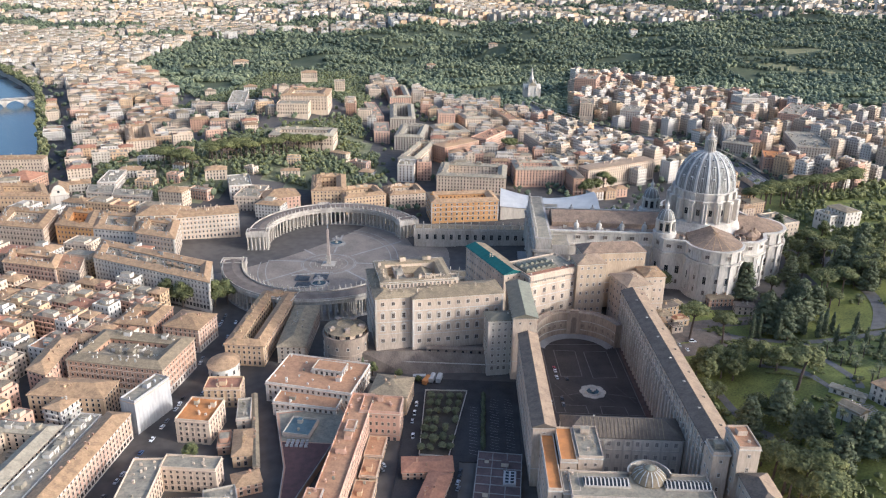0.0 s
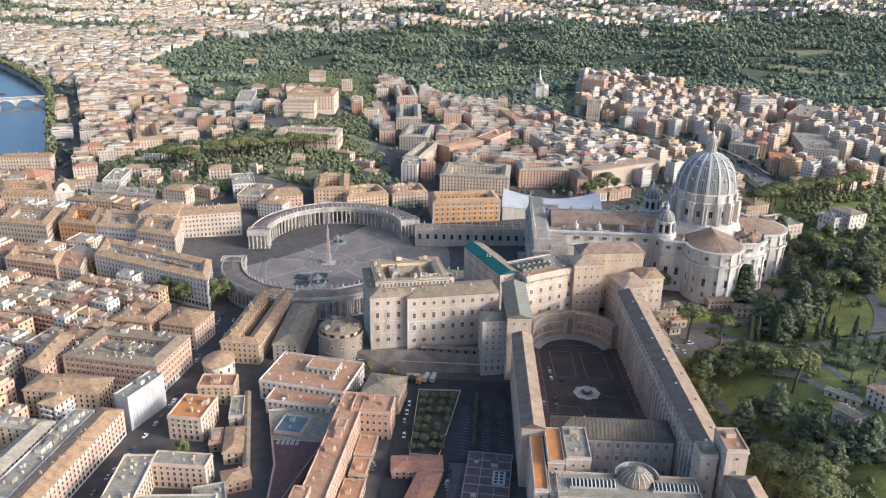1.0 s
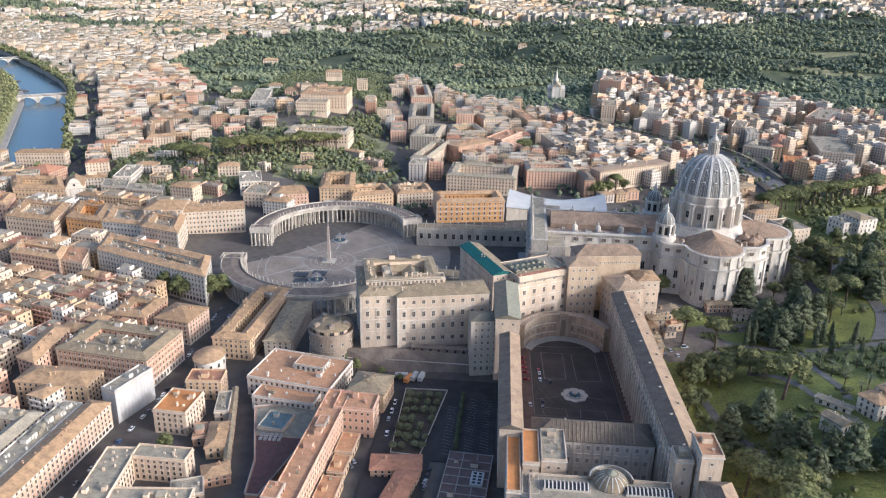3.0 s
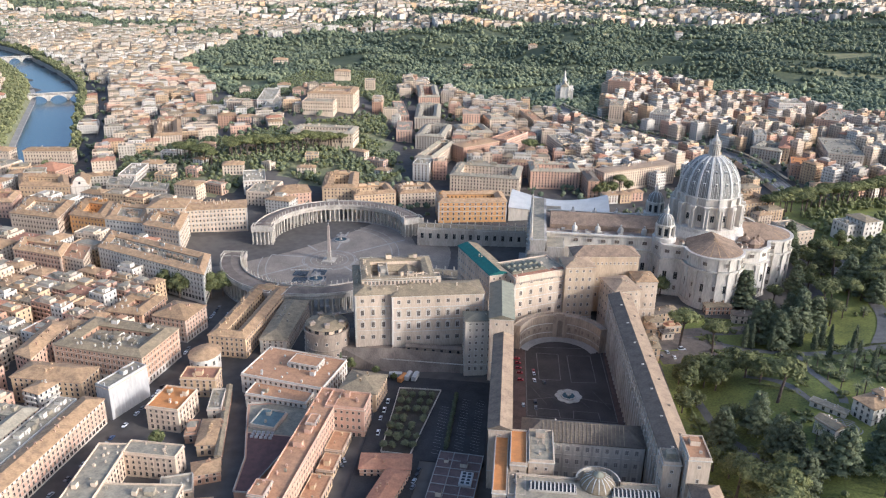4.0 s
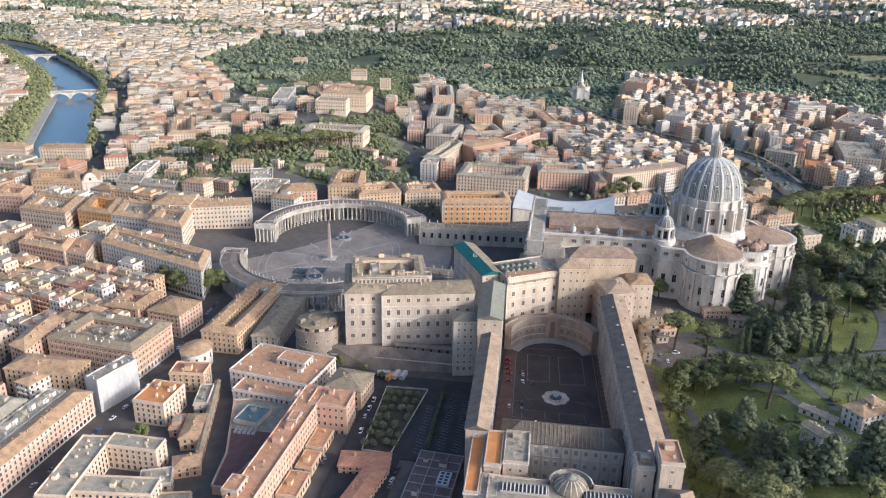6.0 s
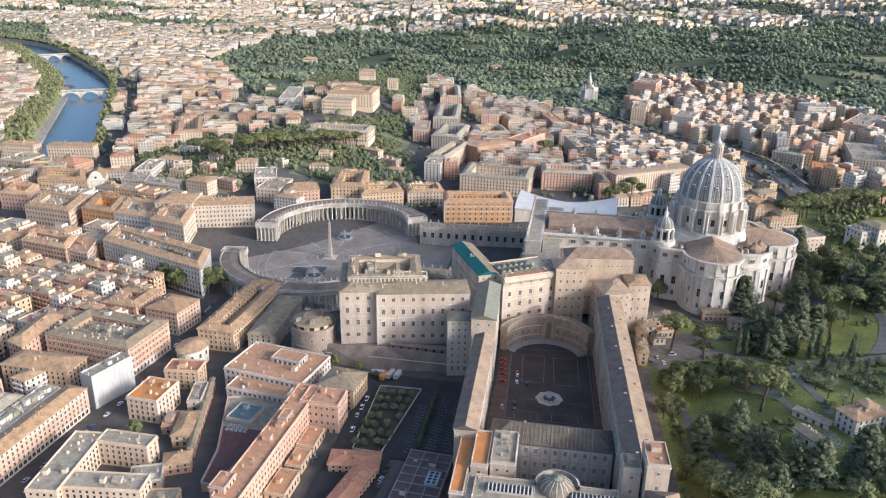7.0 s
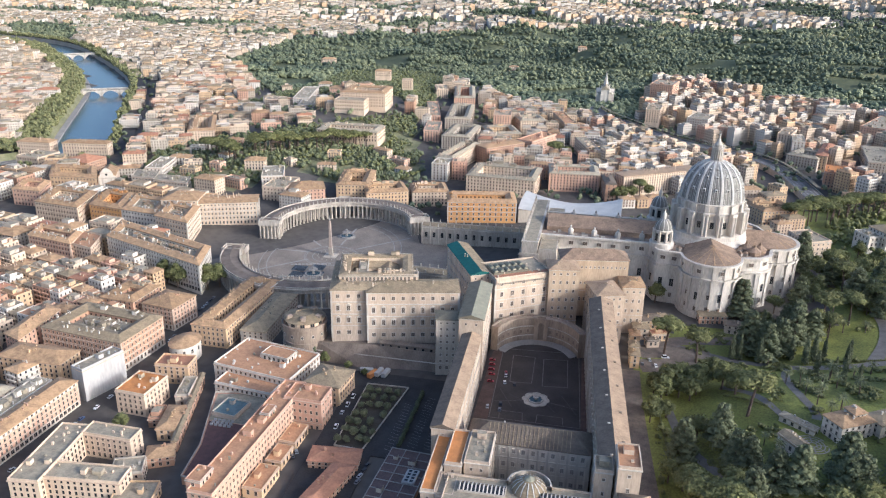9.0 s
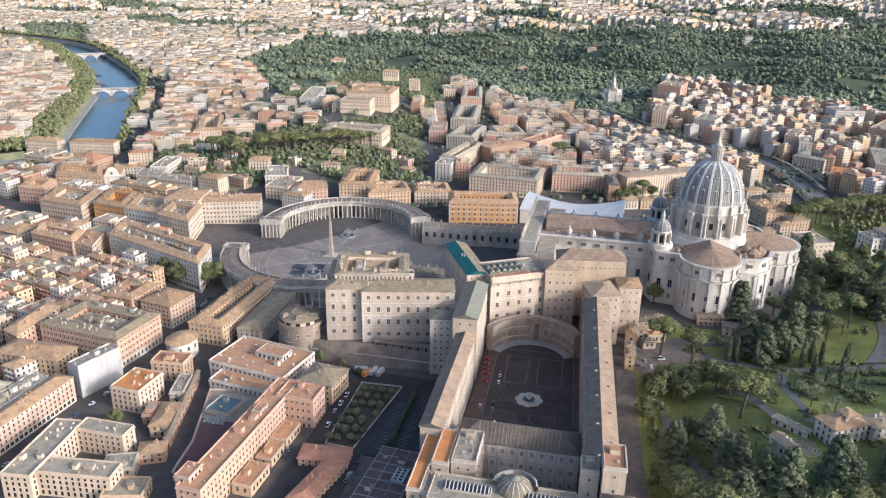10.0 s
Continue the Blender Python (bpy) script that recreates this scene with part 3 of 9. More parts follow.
def build_square():
    ms = Mesh()
    ms.prism([(-72, -52), (-185, -62), (-185, 62), (-72, 52), (-60, 78), (-30, 98), (0, 103), (30, 98), (60, 78), (84, 56), (168, 56), (168, -60), (84, -62), (60, -85), (30, -105), (0, -110), (-30, -105), (-60, -85)][::-1], -3, PLAZA)
    sq = part("pavement", ms, PLAZA_SETTS, None)
    tagged(sq, "dark stone setts of an oval square with pale travertine lines", "pavement", kind="structure")
    ln = Mesh()
    z = PLAZA + 0.02
    for k in range(8):
        a = TAU * k / 8 + 0.0
        ca, sa = math.cos(a), math.sin(a)
        r0, r1 = 24, (66 if k % 4 == 0 else 84)
        w = 0.9
        ln.face([(r0 * ca - w * sa, r0 * sa + w * ca - 4, z), (r0 * ca + w * sa, r0 * sa - w * ca - 4, z), (r1 * ca + w * sa, r1 * sa - w * ca - 4, z), (r1 * ca - w * sa, r1 * sa + w * ca - 4, z)])
    for r in (17, 23, 24.5):
        disc(ln, 0, 0, r + 0.35, z, 64, 0, r - 0.35)
    for k in range(72):
        a, b = TAU * k / 72, TAU * (k + 1) / 72
        for rr in (0.96, 0.86):
            ex, ey = 64 * rr, 92 * rr
            ln.face([(ex * math.cos(a), ey * math.sin(a) - 4, z), ((ex + 0.8) * math.cos(a), (ey + 0.8) * math.sin(a) - 4, z), ((ex + 0.8) * math.cos(b), (ey + 0.8) * math.sin(b) - 4, z), (ex * math.cos(b), ey * math.sin(b) - 4, z)])
    part("paving_line", ln, PAVE, sq, "pale travertine paving lines")
    st = Mesh()
    for k in range(10):
        st.box(-186 + k * 1.6, -34 - (10 - k) * 0.6, -1, -190, 34 + (10 - k) * 0.6, PLAZA + 0.5 * (k + 1))
    tagged(part("steps", st, PAVE, None), "broad pale stone steps before the church", "steps", kind="structure")


build_square()


def column_mesh(r, h):
    ms = Mesh()
    ms.box(-r * 1.35, -r * 1.35, 0, r * 1.35, r * 1.35, r * 0.5)
    ms.lathe([(r * 1.2, r * 0.5), (r * 1.2, r * 0.8), (r, r * 1.0), (r * 0.98, h * 0.4), (r * 0.84, h - r * 1.3), (r * 1.15, h - r * 0.7)], 0, 0, 10)
    ms.box(-r * 1.25, -r * 1.25, h - r * 0.7, r * 1.25, r * 1.25, h, bottom=True)
    return ms


def statue_mesh(h):
    """A draped standing figure, worn to a plain shape."""
    ms = Mesh()
    ms.box(-h * 0.17, -h * 0.17, 0, h * 0.17, h * 0.17, h * 0.14)
    ms.lathe([(h * 0.15, h * 0.14), (h * 0.17, h * 0.3), (h * 0.12, h * 0.5), (h * 0.16, h * 0.72), (h * 0.13, h * 0.8), (h * 0.05, h * 0.84), (h * 0.075, h * 0.92), (0.01, h)], 0, 0, 6)
    return ms


COL = column_mesh(0.78, 13.0).data("column", [TRAV])
STATUE = statue_mesh(3.4).data("statue", [TRAV])


def colonnade(cy, sgn, label):
    """Four rings of columns under a roofed entablature with a balustrade and statues; sgn 1 opens to the south."""
    rt = root("colonnade", 0, cy, PLAZA, 0, label, "colonnade", "colonnades round the square")
    a0, a1 = (radians(6), radians(158)) if sgn > 0 else (radians(-150), radians(8))
    rings = (66.5, 71.0, 76.0, 80.5)
    n = 40
    for r in rings:
        for k in range(n + 1):
            a = a0 + (a1 - a0) * k / n
            ob = part("column", COL, None, rt)
            ob.matrix_basis = pose(r * math.cos(a), r * math.sin(a), 0.4, 0, 0, math.degrees(a))
    bs = Mesh()
    bs.lathe([(64.6, -1), (64.6, 0.2), (65.2, 0.4), (81.8, 0.4), (82.4, 0.2), (82.4, -1)], 0, 0, 72, 0, a0 - 0.02, a1 + 0.02)
    part("stylobate", bs, PAVE, rt)
    en = Mesh()
    en.lathe([(81.6, 13.4), (65.4, 13.4), (65.4, 15.4), (65.0, 15.6), (65.0, 16.0), (64.4, 16.5), (64.4, 16.9), (65.2, 16.9), (65.2, 18.3), (65.8, 18.3), (65.8, 17.2)], 0, 0, 72, 0, a0 - 0.02, a1 + 0.02)
    en.lathe([(81.2, 17.2), (81.2, 18.3), (81.8, 18.3), (81.8, 16.9), (82.6, 16.9), (82.6, 16.5), (82.0, 16.0), (82.0, 15.6), (81.6, 15.4), (81.6, 13.4)], 0, 0, 72, 0, a0 - 0.02, a1 + 0.02)
    for a in (a0 - 0.02, a1 + 0.02):
        c, s = math.cos(a), math.sin(a)
        en.face([(65.2 * c, 65.2 * s, 13.4), (81.8 * c, 81.8 * s, 13.4), (81.8 * c, 81.8 * s, 18.2), (65.2 * c, 65.2 * s, 18.2)])
    part("entablature", en, TRAV, rt)
    rf = Mesh()
    rf.lathe([(65.8, 17.2), (73.5, 18.6), (81.2, 17.2)], 0, 0, 72, 0, a0 - 0.02, a1 + 0.02)
    part("roof", rf, FORT, rt, "worn brown tiled roof")
    m = 38
    for k in range(m + 1):
        a = a0 + (a1 - a0) * k / m
        ob = part("statue", STATUE, None, rt)
        ob.matrix_basis = pose(65.5 * math.cos(a), 65.5 * math.sin(a), 18.3, 0, 0, math.degrees(a))
    for a in (a0, a1, (a0 + a1) / 2):
        pv = Mesh()
        pv.box(66.2, -3.4, 0.2, 80.8, 3.4, 13.4)
        pv.box(63.2, -6, 13.3, 83.8, 6, 17.2, bottom=True, top=1)
        for xa, ya, xb, yb in ((63.2, -6, 83.8, -5.4), (63.2, 5.4, 83.8, 6), (63.2, -5.4, 63.8, 5.4), (83.2, -5.4, 83.8, 5.4)):
            pv.box(xa, ya, 17.2, xb, yb, 18.4)
        ob = part("end_pavilion", pv, [TRAV, FORT], rt)
        ob.matrix_basis = pose(0, 0, 0, 0, 0, math.degrees(a)) @ (pose(0, 0, 0.004) if a != (a0 + a1) / 2 else pose(1.5, 0, 0.01))
        ends = [(64.3, s) for s in (-4.8, 0, 4.8)] + [(82.7, s) for s in (-4.8, 0, 4.8)] + [(68 + 3.7 * k, s) for k in range(4) for s in (-4.8, 4.8)]
        for ex, ey in ends:
            c = part("column", COL, None, ob)
            c.matrix_basis = pose(ex, ey, 0.2)
    return rt


colonnade(35, 1, "curved travertine colonnade with statues along its balustrade")
colonnade(-43, -1, "curved travertine colonnade with statues along its balustrade")


def obelisk():
    rt = root("obelisk", 0, 0, PLAZA, 0, "tall red granite obelisk on a stepped pedestal in the square", "obelisk")
    ms = Mesh()
    for k, s in enumerate((6.0, 5.2, 4.4)):
        ms.box(-s, -s, 0.25 * k - 0.3, s, s, 0.25 * (k + 1))
    ms.box(-2.1, -2.1, 0.7, 2.1, 2.1, 2.2)
    ms.box(-1.6, -1.6, 2.2, 1.6, 1.6, 7.6)
    ms.box(-1.9, -1.9, 7.6, 1.9, 1.9, 8.4, bottom=True)
    part("pedestal", ms, TRAV, rt)
    sh = Mesh()
    a, b = 1.3, 0.85
    for k in range(4):
        p = [(-1, -1), (1, -1), (1, 1), (-1, 1)]
        q, r = p[k], p[(k + 1) % 4]
        sh.face([(q[0] * a, q[1] * a, 8.4), (r[0] * a, r[1] * a, 8.4), (r[0] * b, r[1] * b, 32.6), (q[0] * b, q[1] * b, 32.6)])
        sh.face([(q[0] * b, q[1] * b, 32.6), (r[0] * b, r[1] * b, 32.6), (0, 0, 34.6)])
    part("shaft", sh, mat("red_granite", (0.48, 0.385, 0.31), (0.36, 0.285, 0.23), fine=3), rt)
    cr = Mesh()
    cr.lathe([(0.01, 34.4), (0.7, 35.2), (0.01, 36.2)], 0, 0, 8)
    cr.box(-0.12, -0.12, 36, 0.12, 0.12, 39)
    cr.box(-0.7, -0.12, 37.8, 0.7, 0.12, 38.05, bottom=True)
    part("cross", cr, METAL, rt, "dark bronze cross")
    bl = Mesh()
    bl.cyl(0, 0, 0.35, 0, 1.3, 8, 0, 0.25)
    bd = bl.data("bollard", [TRAV])
    for k in range(16):
        o = part("bollard", bd, None, rt)
        o.matrix_basis = pose(12 * math.cos(TAU * k / 16), 12 * math.sin(TAU * k / 16), 0)


obelisk()


GRANITE = mat("grey_granite", (0.33, 0.30, 0.26), (0.20, 0.185, 0.165), scale=0.5, fine=3)


def fountain(x, y):
    rt = root("fountain", x, y, PLAZA, 0, "round tiered granite fountain with a wide basin", "fountain", "fountains of the square")
    ms = Mesh()
    ms.lathe([(9.0, -0.3), (9.0, 0.3), (7.4, 0.4), (7.2, 1.4), (6.0, 1.5), (5.6, 0.5)], 0, 0, 24)
    part("basin", ms, GRANITE, rt)
    w = Mesh()
    disc(w, 0, 0, 6.0, 0.8, 24)
    part("water", w, WATER, rt)
    s = Mesh()
    s.lathe([(1.6, 0.5), (1.0, 2.0), (1.1, 4.0), (4.2, 5.0), (4.0, 5.3), (0.8, 5.2), (0.6, 7.0), (1.6, 7.6), (0.01, 8.2)], 0, 0, 16)
    part("stem", s, GRANITE, rt)


fountain(2, -52)
fountain(0, 46)


def seating():
    """Rows of folding chairs set out on the square, as far blocks, with white barriers round them."""
    ms = Mesh()
    for bx, by in ((16, 36), (1, 31), (13, 50), (-2, 45)):
        for i in range(13):
            for j in range(11):
                x, y = bx - 5.4 + i * 0.95, by - 5 + j * 1.0
                ms.box(x - 0.3, y - 0.28, 0.42, x + 0.3, y + 0.28, 0.5)
                ms.box(x - 0.3, y - 0.32, 0.5, x + 0.3, y - 0.26, 0.95)
                ms.box(x - 0.26, y - 0.24, 0, x - 0.2, y + 0.24, 0.42)
                ms.box(x + 0.2, y - 0.24, 0, x + 0.26, y + 0.24, 0.42)
    ob = part("chair_rows", ms, mat("grey_blue_plastic", (0.11, 0.13, 0.16), (0.07, 0.085, 0.105), rough=0.5), None)
    ob.location = (0, 0, PLAZA)
    tagged(ob, "rows of grey-blue chairs set out on the square", "chairs", kind="stuff")
    b = Mesh()
    b.box(-1.2, -0.05, 0.15, 1.2, 0.05, 1.1, bottom=True)
    b.box(-1.1, -0.4, 0, -1.0, 0.4, 0.15)
    b.box(1.0, -0.4, 0, 1.1, 0.4, 0.15)
    bd = b.data("barrier", [SHEETW])
    for k in range(22):
        o = new("barrier", bd)
        if k < 11:
            o.matrix_basis = pose(25 - k * 3.2, 58 - k * 0.9, PLAZA, 0, 0, 196)
        else:
            o.matrix_basis = pose(26 - (k - 11) * 3.2, 30 - (k - 11) * 0.9, PLAZA, 0, 0, 196)
        tagged(o, "white crowd barrier on the square", "barrier", "barriers on the square")


seating()


# ---- the arms that join the colonnades to the church ----
def arm(x, y, length, deg, label):
    h = 17.0
    rt = root("corridor_wing", x, y, 1.0, deg, label, "corridor", "corridors beside the square")
    ms = Mesh()
    ms.box(0, -6.5, -3, length, 6.5, h)
    part("wall", ms, TRAV, rt)
    for zz, pr, nm in ((h - 1.4, 0.7, "cornice"), (h, 0.3, "parapet"), (4.2, 0.25, "string_course")):
        for ya, yb in ((-6.5 - pr, -6.5), (6.5, 6.5 + pr)):
            c = Mesh()
            c.box(-0.2, ya, zz, length + 0.2, yb, zz + 0.8, bottom=True)
            part(nm, c, TRAV, rt)
    n = int(length / 7.4)
    for k in range(n):
        for side in (-1, 1):
            o = part("window", window_data(2.6, 5.0, 0, TRAV), None, rt)
            o.matrix_basis = pose((k + 0.5) * length / n, side * 6.5, 9.4, 0, 0, 0 if side < 0 else 180)
            p = Mesh()
            xx = k * length / n
            p.box(xx - 0.7, side * 6.9 - 0.4, 0, xx + 0.7, side * 6.9 + 0.4, h - 1.4)
            part("pilaster", p, TRAV, rt)
            s = part("statue", STATUE, None, rt)
            s.matrix_basis = pose(xx, side * 6.2, h + 0.8)
    r = Mesh()
    r.hip(0, -5.8, length, 5.8, h + 0.6, 1.4, 0, over=0, gable=True)
    part("roof", r, TILE_G, rt)


arm(-74, -58, 108, 182.5, "long travertine corridor wing with tall dark windows")
arm(-74, 54, 60, 177.5, "long travertine corridor wing with tall dark windows")


# ---- the domed church ----
CX = -326.0
CHZ = 6.0


def arc_pts(cx, cy, r, d0, d1, n):
    return [(cx + r * math.cos(radians(d0 + (d1 - d0) * k / n)), cy + r * math.sin(radians(d0 + (d1 - d0) * k / n))) for k in range(n + 1)]


def outline(g):
    """The outer wall's plan, grown by g: nave, crossing with chamfered corners, three apses. Origin under the dome, west is -x."""
    n = []
    n += [(136 + 0 * g, 30 + g), (46, 30 + g), (40, 44 + g), (23 + g * 0.4, 47 + g)]
    n += arc_pts(0, 49, 22 + g, 0, 180, 16)
    n += [(-23 - g * 0.4, 47 + g), (-37 - g * 0.4, 44 + g), (-45 - g, 36 + g * 0.4), (-48 - g, 23 + g * 0.4)]
    n += arc_pts(-50, 0, 22 + g, 90, 270, 16)
    n += [(x, -y) for x, y in n[:24]][::-1]
    return n


def wall_band(ms, z0, z1, g, mi=0, cap=None):
    pts = outline(g)
    k = len(pts)
    for i in range(k):
        a, b = pts[i], pts[(i + 1) % k]
        ms.face([(*a, z0), (*b, z0), (*b, z1), (*a, z1)], mi)
    if cap is not None:
        ms.face([(x, y, z1) for x, y in pts], cap)
    return pts


def church():
    rt = root("basilica", CX, 0, CHZ, 0, "vast pale travertine domed church with a lead-ribbed dome", "church")
    ms = Mesh()
    wall_band(ms, -8, 31, 0)
    wall_band(ms, 33.4, 44, -0.6)
    part("wall", ms, TRAV_W, rt)
    cn = Mesh()
    for z0, z1, g in ((31, 32, 0.7), (32, 33.4, 1.7), (42.9, 44.4, 1.1), (-6, 4.5, 0.8)):
        pts = wall_band(cn, z0, z1, g, 0, None)
        inn = outline(g - 2.6)
        for zz in (z0, z1):
            for i in range(len(pts)):
                j = (i + 1) % len(pts)
                cn.face([(*pts[i], zz), (*pts[j], zz), (*inn[j], zz), (*inn[i], zz)])
    part("cornice", cn, TRAV_W, rt)
    pts, inn = outline(-0.6), outline(0)
    # giant pilasters and tall niche windows along the visible wall
    pil = Mesh()
    pil.box(-1.3, -0.9, 3.5, 1.3, 0.6, 31)
    pil.box(-1.6, -1.3, 28.5, 1.6, 0.6, 31)
    pil.box(-1.6, -1.2, 2, 1.6, 0.6, 5)
    pd = pil.data("pilaster", [TRAV_W])
    slim = Mesh()
    slim.box(-1.15, -0.95, 3.5, 1.15, 0.6, 31)
    slim.box(-1.45, -1.3, 28.4, 1.45, 0.6, 31, bottom=True)
    slim.box(-1.5, -1.9, 31, 1.5, 0.6, 33.4, bottom=True)
    slim.box(-0.9, -0.3, 33.4, 0.9, 1.0, 43.2)
    slim.box(-1.35, -1.2, 2.0, 1.35, 0.6, 5.0)
    sd_ = slim.data("pilaster", [TRAV_W])
    wa, wb, wc = window_data(3.0, 6.4, 2, TRAV_W), window_data(2.0, 3.6, 2, TRAV_W, SHUT), window_data(3.6, 2.8, 1, TRAV_W, SHUT)
    for i in range(len(inn)):
        a, b = Vector(inn[i]), Vector(inn[(i + 1) % len(inn)])
        t = b - a
        ln = t.length
        if ln < 1:
            continue
        deg = math.degrees(math.atan2(t.y, t.x))
        n = max(1, round(ln / 11))
        curved = ln < 5.5
        for k in range(n):
            p = a + t * ((k + 0.5) / n)
            if curved and i % 2 == 0:
                o = part("pilaster", sd_, None, rt)
                o.matrix_basis = pose(a.x, a.y, 0, 0, 0, deg)
            if curved and i % 4 == 3:
                for zz in (9.0, 19.0):
                    o = part("niche", wb, None, rt)
                    o.matrix_basis = pose(p.x, p.y, zz, 0, 0, deg)
            if (curved and i % 4 in (1,)) or (not curved and ln > 6):
                for zz, dt in ((18.5, wa), (8.0, wb), (38.6, wc)):
                    o = part("window", dt, None, rt)
                    o.matrix_basis = pose(p.x, p.y, zz, 0, 0, deg)
            for q in (() if curved else ((0.1, 0.9) if ln > 6 else (0.5,))):
                p2 = a + t * ((k + q) / n)
                o = part("pilaster", pd, None, rt)
                o.matrix_basis = pose(p2.x, p2.y, 0, 0, 0, deg)
    # roofs
    rf = Mesh()
    base = outline(-1.2)
    rf.face([(x, y, 42.6) for x, y in base], 0)
    part("terrace", rf, mat("roof_brick_terrace", (0.36, 0.27, 0.20), (0.24, 0.18, 0.14), scale=0.2, fine=1.5), rt)
    tl = Mesh()
    tl.hip(30, -14.5, 128, 14.5, 46.5, 6.5, 0, over=1.2, gable=True, thick=4)
    for deg in (90, 180, 270):
        q = Mesh()
        for sd in (-1, 1):
            e0, e1, r0, r1 = (27, sd * 18.6, 45.0), (49, sd * 21.2, 44.6), (27, 0, 52.4), (45.5, 0, 52.4)
            for tri in ((e0, e1, r1), (e0, r1, r0)):
                q.face(tri if sd < 0 else tri[::-1])
            lip = [(27, sd * 18.6, 42.4), (49, sd * 21.2, 42.4), e1, e0]
            q.face(lip if sd < 0 else lip[::-1])
        n = 14
        for k in range(n):
            a, b = radians(-90 + 180 * k / n), radians(-90 + 180 * (k + 1) / n)
            q.face([(49 + 21.2 * math.cos(a), 21.2 * math.sin(a), 44.6), (49 + 21.2 * math.cos(b), 21.2 * math.sin(b), 44.6), (45.5, 0, 52.4)])
        ar = Mesh()
        ar.add(q, Matrix.Rotation(radians(deg), 4, "Z"))
        part("apse_roof", ar, CHURCH_TILE, rt, "brown tiled half-cone roof")
    part("roof", tl, CHURCH_TILE, rt, "brown tiled nave roof")
    rib_r = Mesh()
    rib_r.face([(21.2, -0.35, 44.75), (21.2, 0.35, 44.75), (-3.4, 0.12, 52.6), (-3.4, -0.12, 52.6)])
    rrd = rib_r.data("roof_rib", [TILE])
    for deg in (90, 180, 270):
        for k in range(9):
            o = part("roof_rib", rrd, None, rt)
            a = -80 + 20 * k
            o.matrix_basis = Matrix.Rotation(radians(deg), 4, "Z") @ pose(49, 0, 0, 0, 0, a) @ Matrix.Diagonal((1.0, 1, 1, 1))
    lt = Mesh()
    lt.lathe([(2.2, 42.4), (2.2, 46), (2.5, 46), (1.9, 48), (0.7, 49), (0.7, 50.5), (0.01, 51.2)], 0, 0, 8)
    ltd = lt.data("roof_lantern", [TRAV_W])
    for k in range(4):
        for sd in (-1, 1):
            o = part("roof_lantern", ltd, None, rt)
            o.matrix_basis = pose(52 + k * 19, sd * 22, 0)
    oc = Mesh()
    oc.lathe([(5.2, 42.4), (5.2, 45.6), (5.8, 45.8), (1.2, 49), (1.0, 50.6), (0.02, 51.6)], 0, 0, 8)
    ocd = oc.data("octagon_roof", [CHURCH_TILE])
    for sx, sy in ((-33, 33), (-33, -33), (-28, 26), (-38, 27)):
        o = part("octagon_roof", ocd, None, rt, "low octagonal tiled roof")
        o.matrix_basis = pose(sx, sy, 0)
    rng = random.Random(12)
    hut = Mesh()
    hut.box(-1, -1, 0, 1, 1, 1.1)
    hut.hip(-1, -1, 1, 1, 1.1, 0.7, 1, over=0.12, thick=0.06)
    hud = hut.data("roof_hut", [TRAV, CHURCH_TILE])
    for sx, sy, n_ in ((-1, 1, 9), (-1, -1, 7), (1, 1, 5)):
        for k in range(n_):
            hx, hy = rng.uniform(20, 43), rng.uniform(21, 40)
            if math.hypot(hx, hy) < 37 or (hx > 30 and hy > 33 and sx > 0):
                continue
            part("roof_hut", hud, None, rt).matrix_basis = pose(sx * hx, sy * hy, 42.6, 0, 0, rng.uniform(0, 90)) @ Matrix.Diagonal((rng.uniform(1.0, 2.6), rng.uniform(1.0, 2.2), rng.uniform(1.2, 2.6), 1))
    bl = Mesh()
    for k in range(26):
        bx, by = rng.uniform(40, 125), rng.choice((-1, 1)) * rng.uniform(17, 27)
        bl.box(bx - rng.uniform(0.5, 2), by - 1, 42, bx + rng.uniform(0.5, 2.4), by + 1, 42 + rng.uniform(1, 3))
    tagged(part("roof_block", bl, TRAV, rt), kind="stuff")
    # facade
    fa = Mesh()
    fa.box(132, -57, -6, 146, 57, 34)
    fa.box(131.6, -57.6, 34, 147, 57.6, 36.5, bottom=True)
    fa.box(133, -57, 36.5, 145.5, 57, 45)
    fa.box(132.4, -57.4, 45, 146, 57.4, 46.4, bottom=True)
    fa.box(118, 30, -6, 132, 55, 40)
    fa.box(118, -55, -6, 132, -30, 40)
    fd = part("facade", fa, TRAV, rt)
    ft = Mesh()
    ft.box(134.2, -55.5, 46.35, 143.5, 55.5, 46.5)
    ft.box(118.8, 31, 39.9, 131.4, 54, 40.1)
    ft.box(118.8, -54, 39.9, 131.4, -31, 40.1)
    part("facade_terrace", ft, FLATGREY, rt, "grey paved roof terraces behind the front")
    big = column_mesh(1.4, 27).data("column", [TRAV])
    for y in (-52, -41, -33, -21, -10, 10, 21, 33, 41, 52):
        o = part("column", big, None, fd)
        o.matrix_basis = pose(146.8, y, 6.5)
    st = statue_mesh(5.8).data("statue", [TRAV])
    for k in range(13):
        o = part("statue", st, None, fd)
        o.matrix_basis = pose(144.6, -51 + k * 8.5, 46.4)
    for k in range(9):
        o = part("window", window_data(2.8, 5.5, 2, TRAV), None, fd)
        o.matrix_basis = pose(146.0, -46 + k * 11.5, 20, 0, 0, 90)
    for s in (-1, 1):
        o = part("window", window_data(4, 6, 1, TRAV), None, fd)
        o.matrix_basis = pose(139, s * 57, 24, 0, 0, 0 if s < 0 else 180)
    # drum
    dr = Mesh()
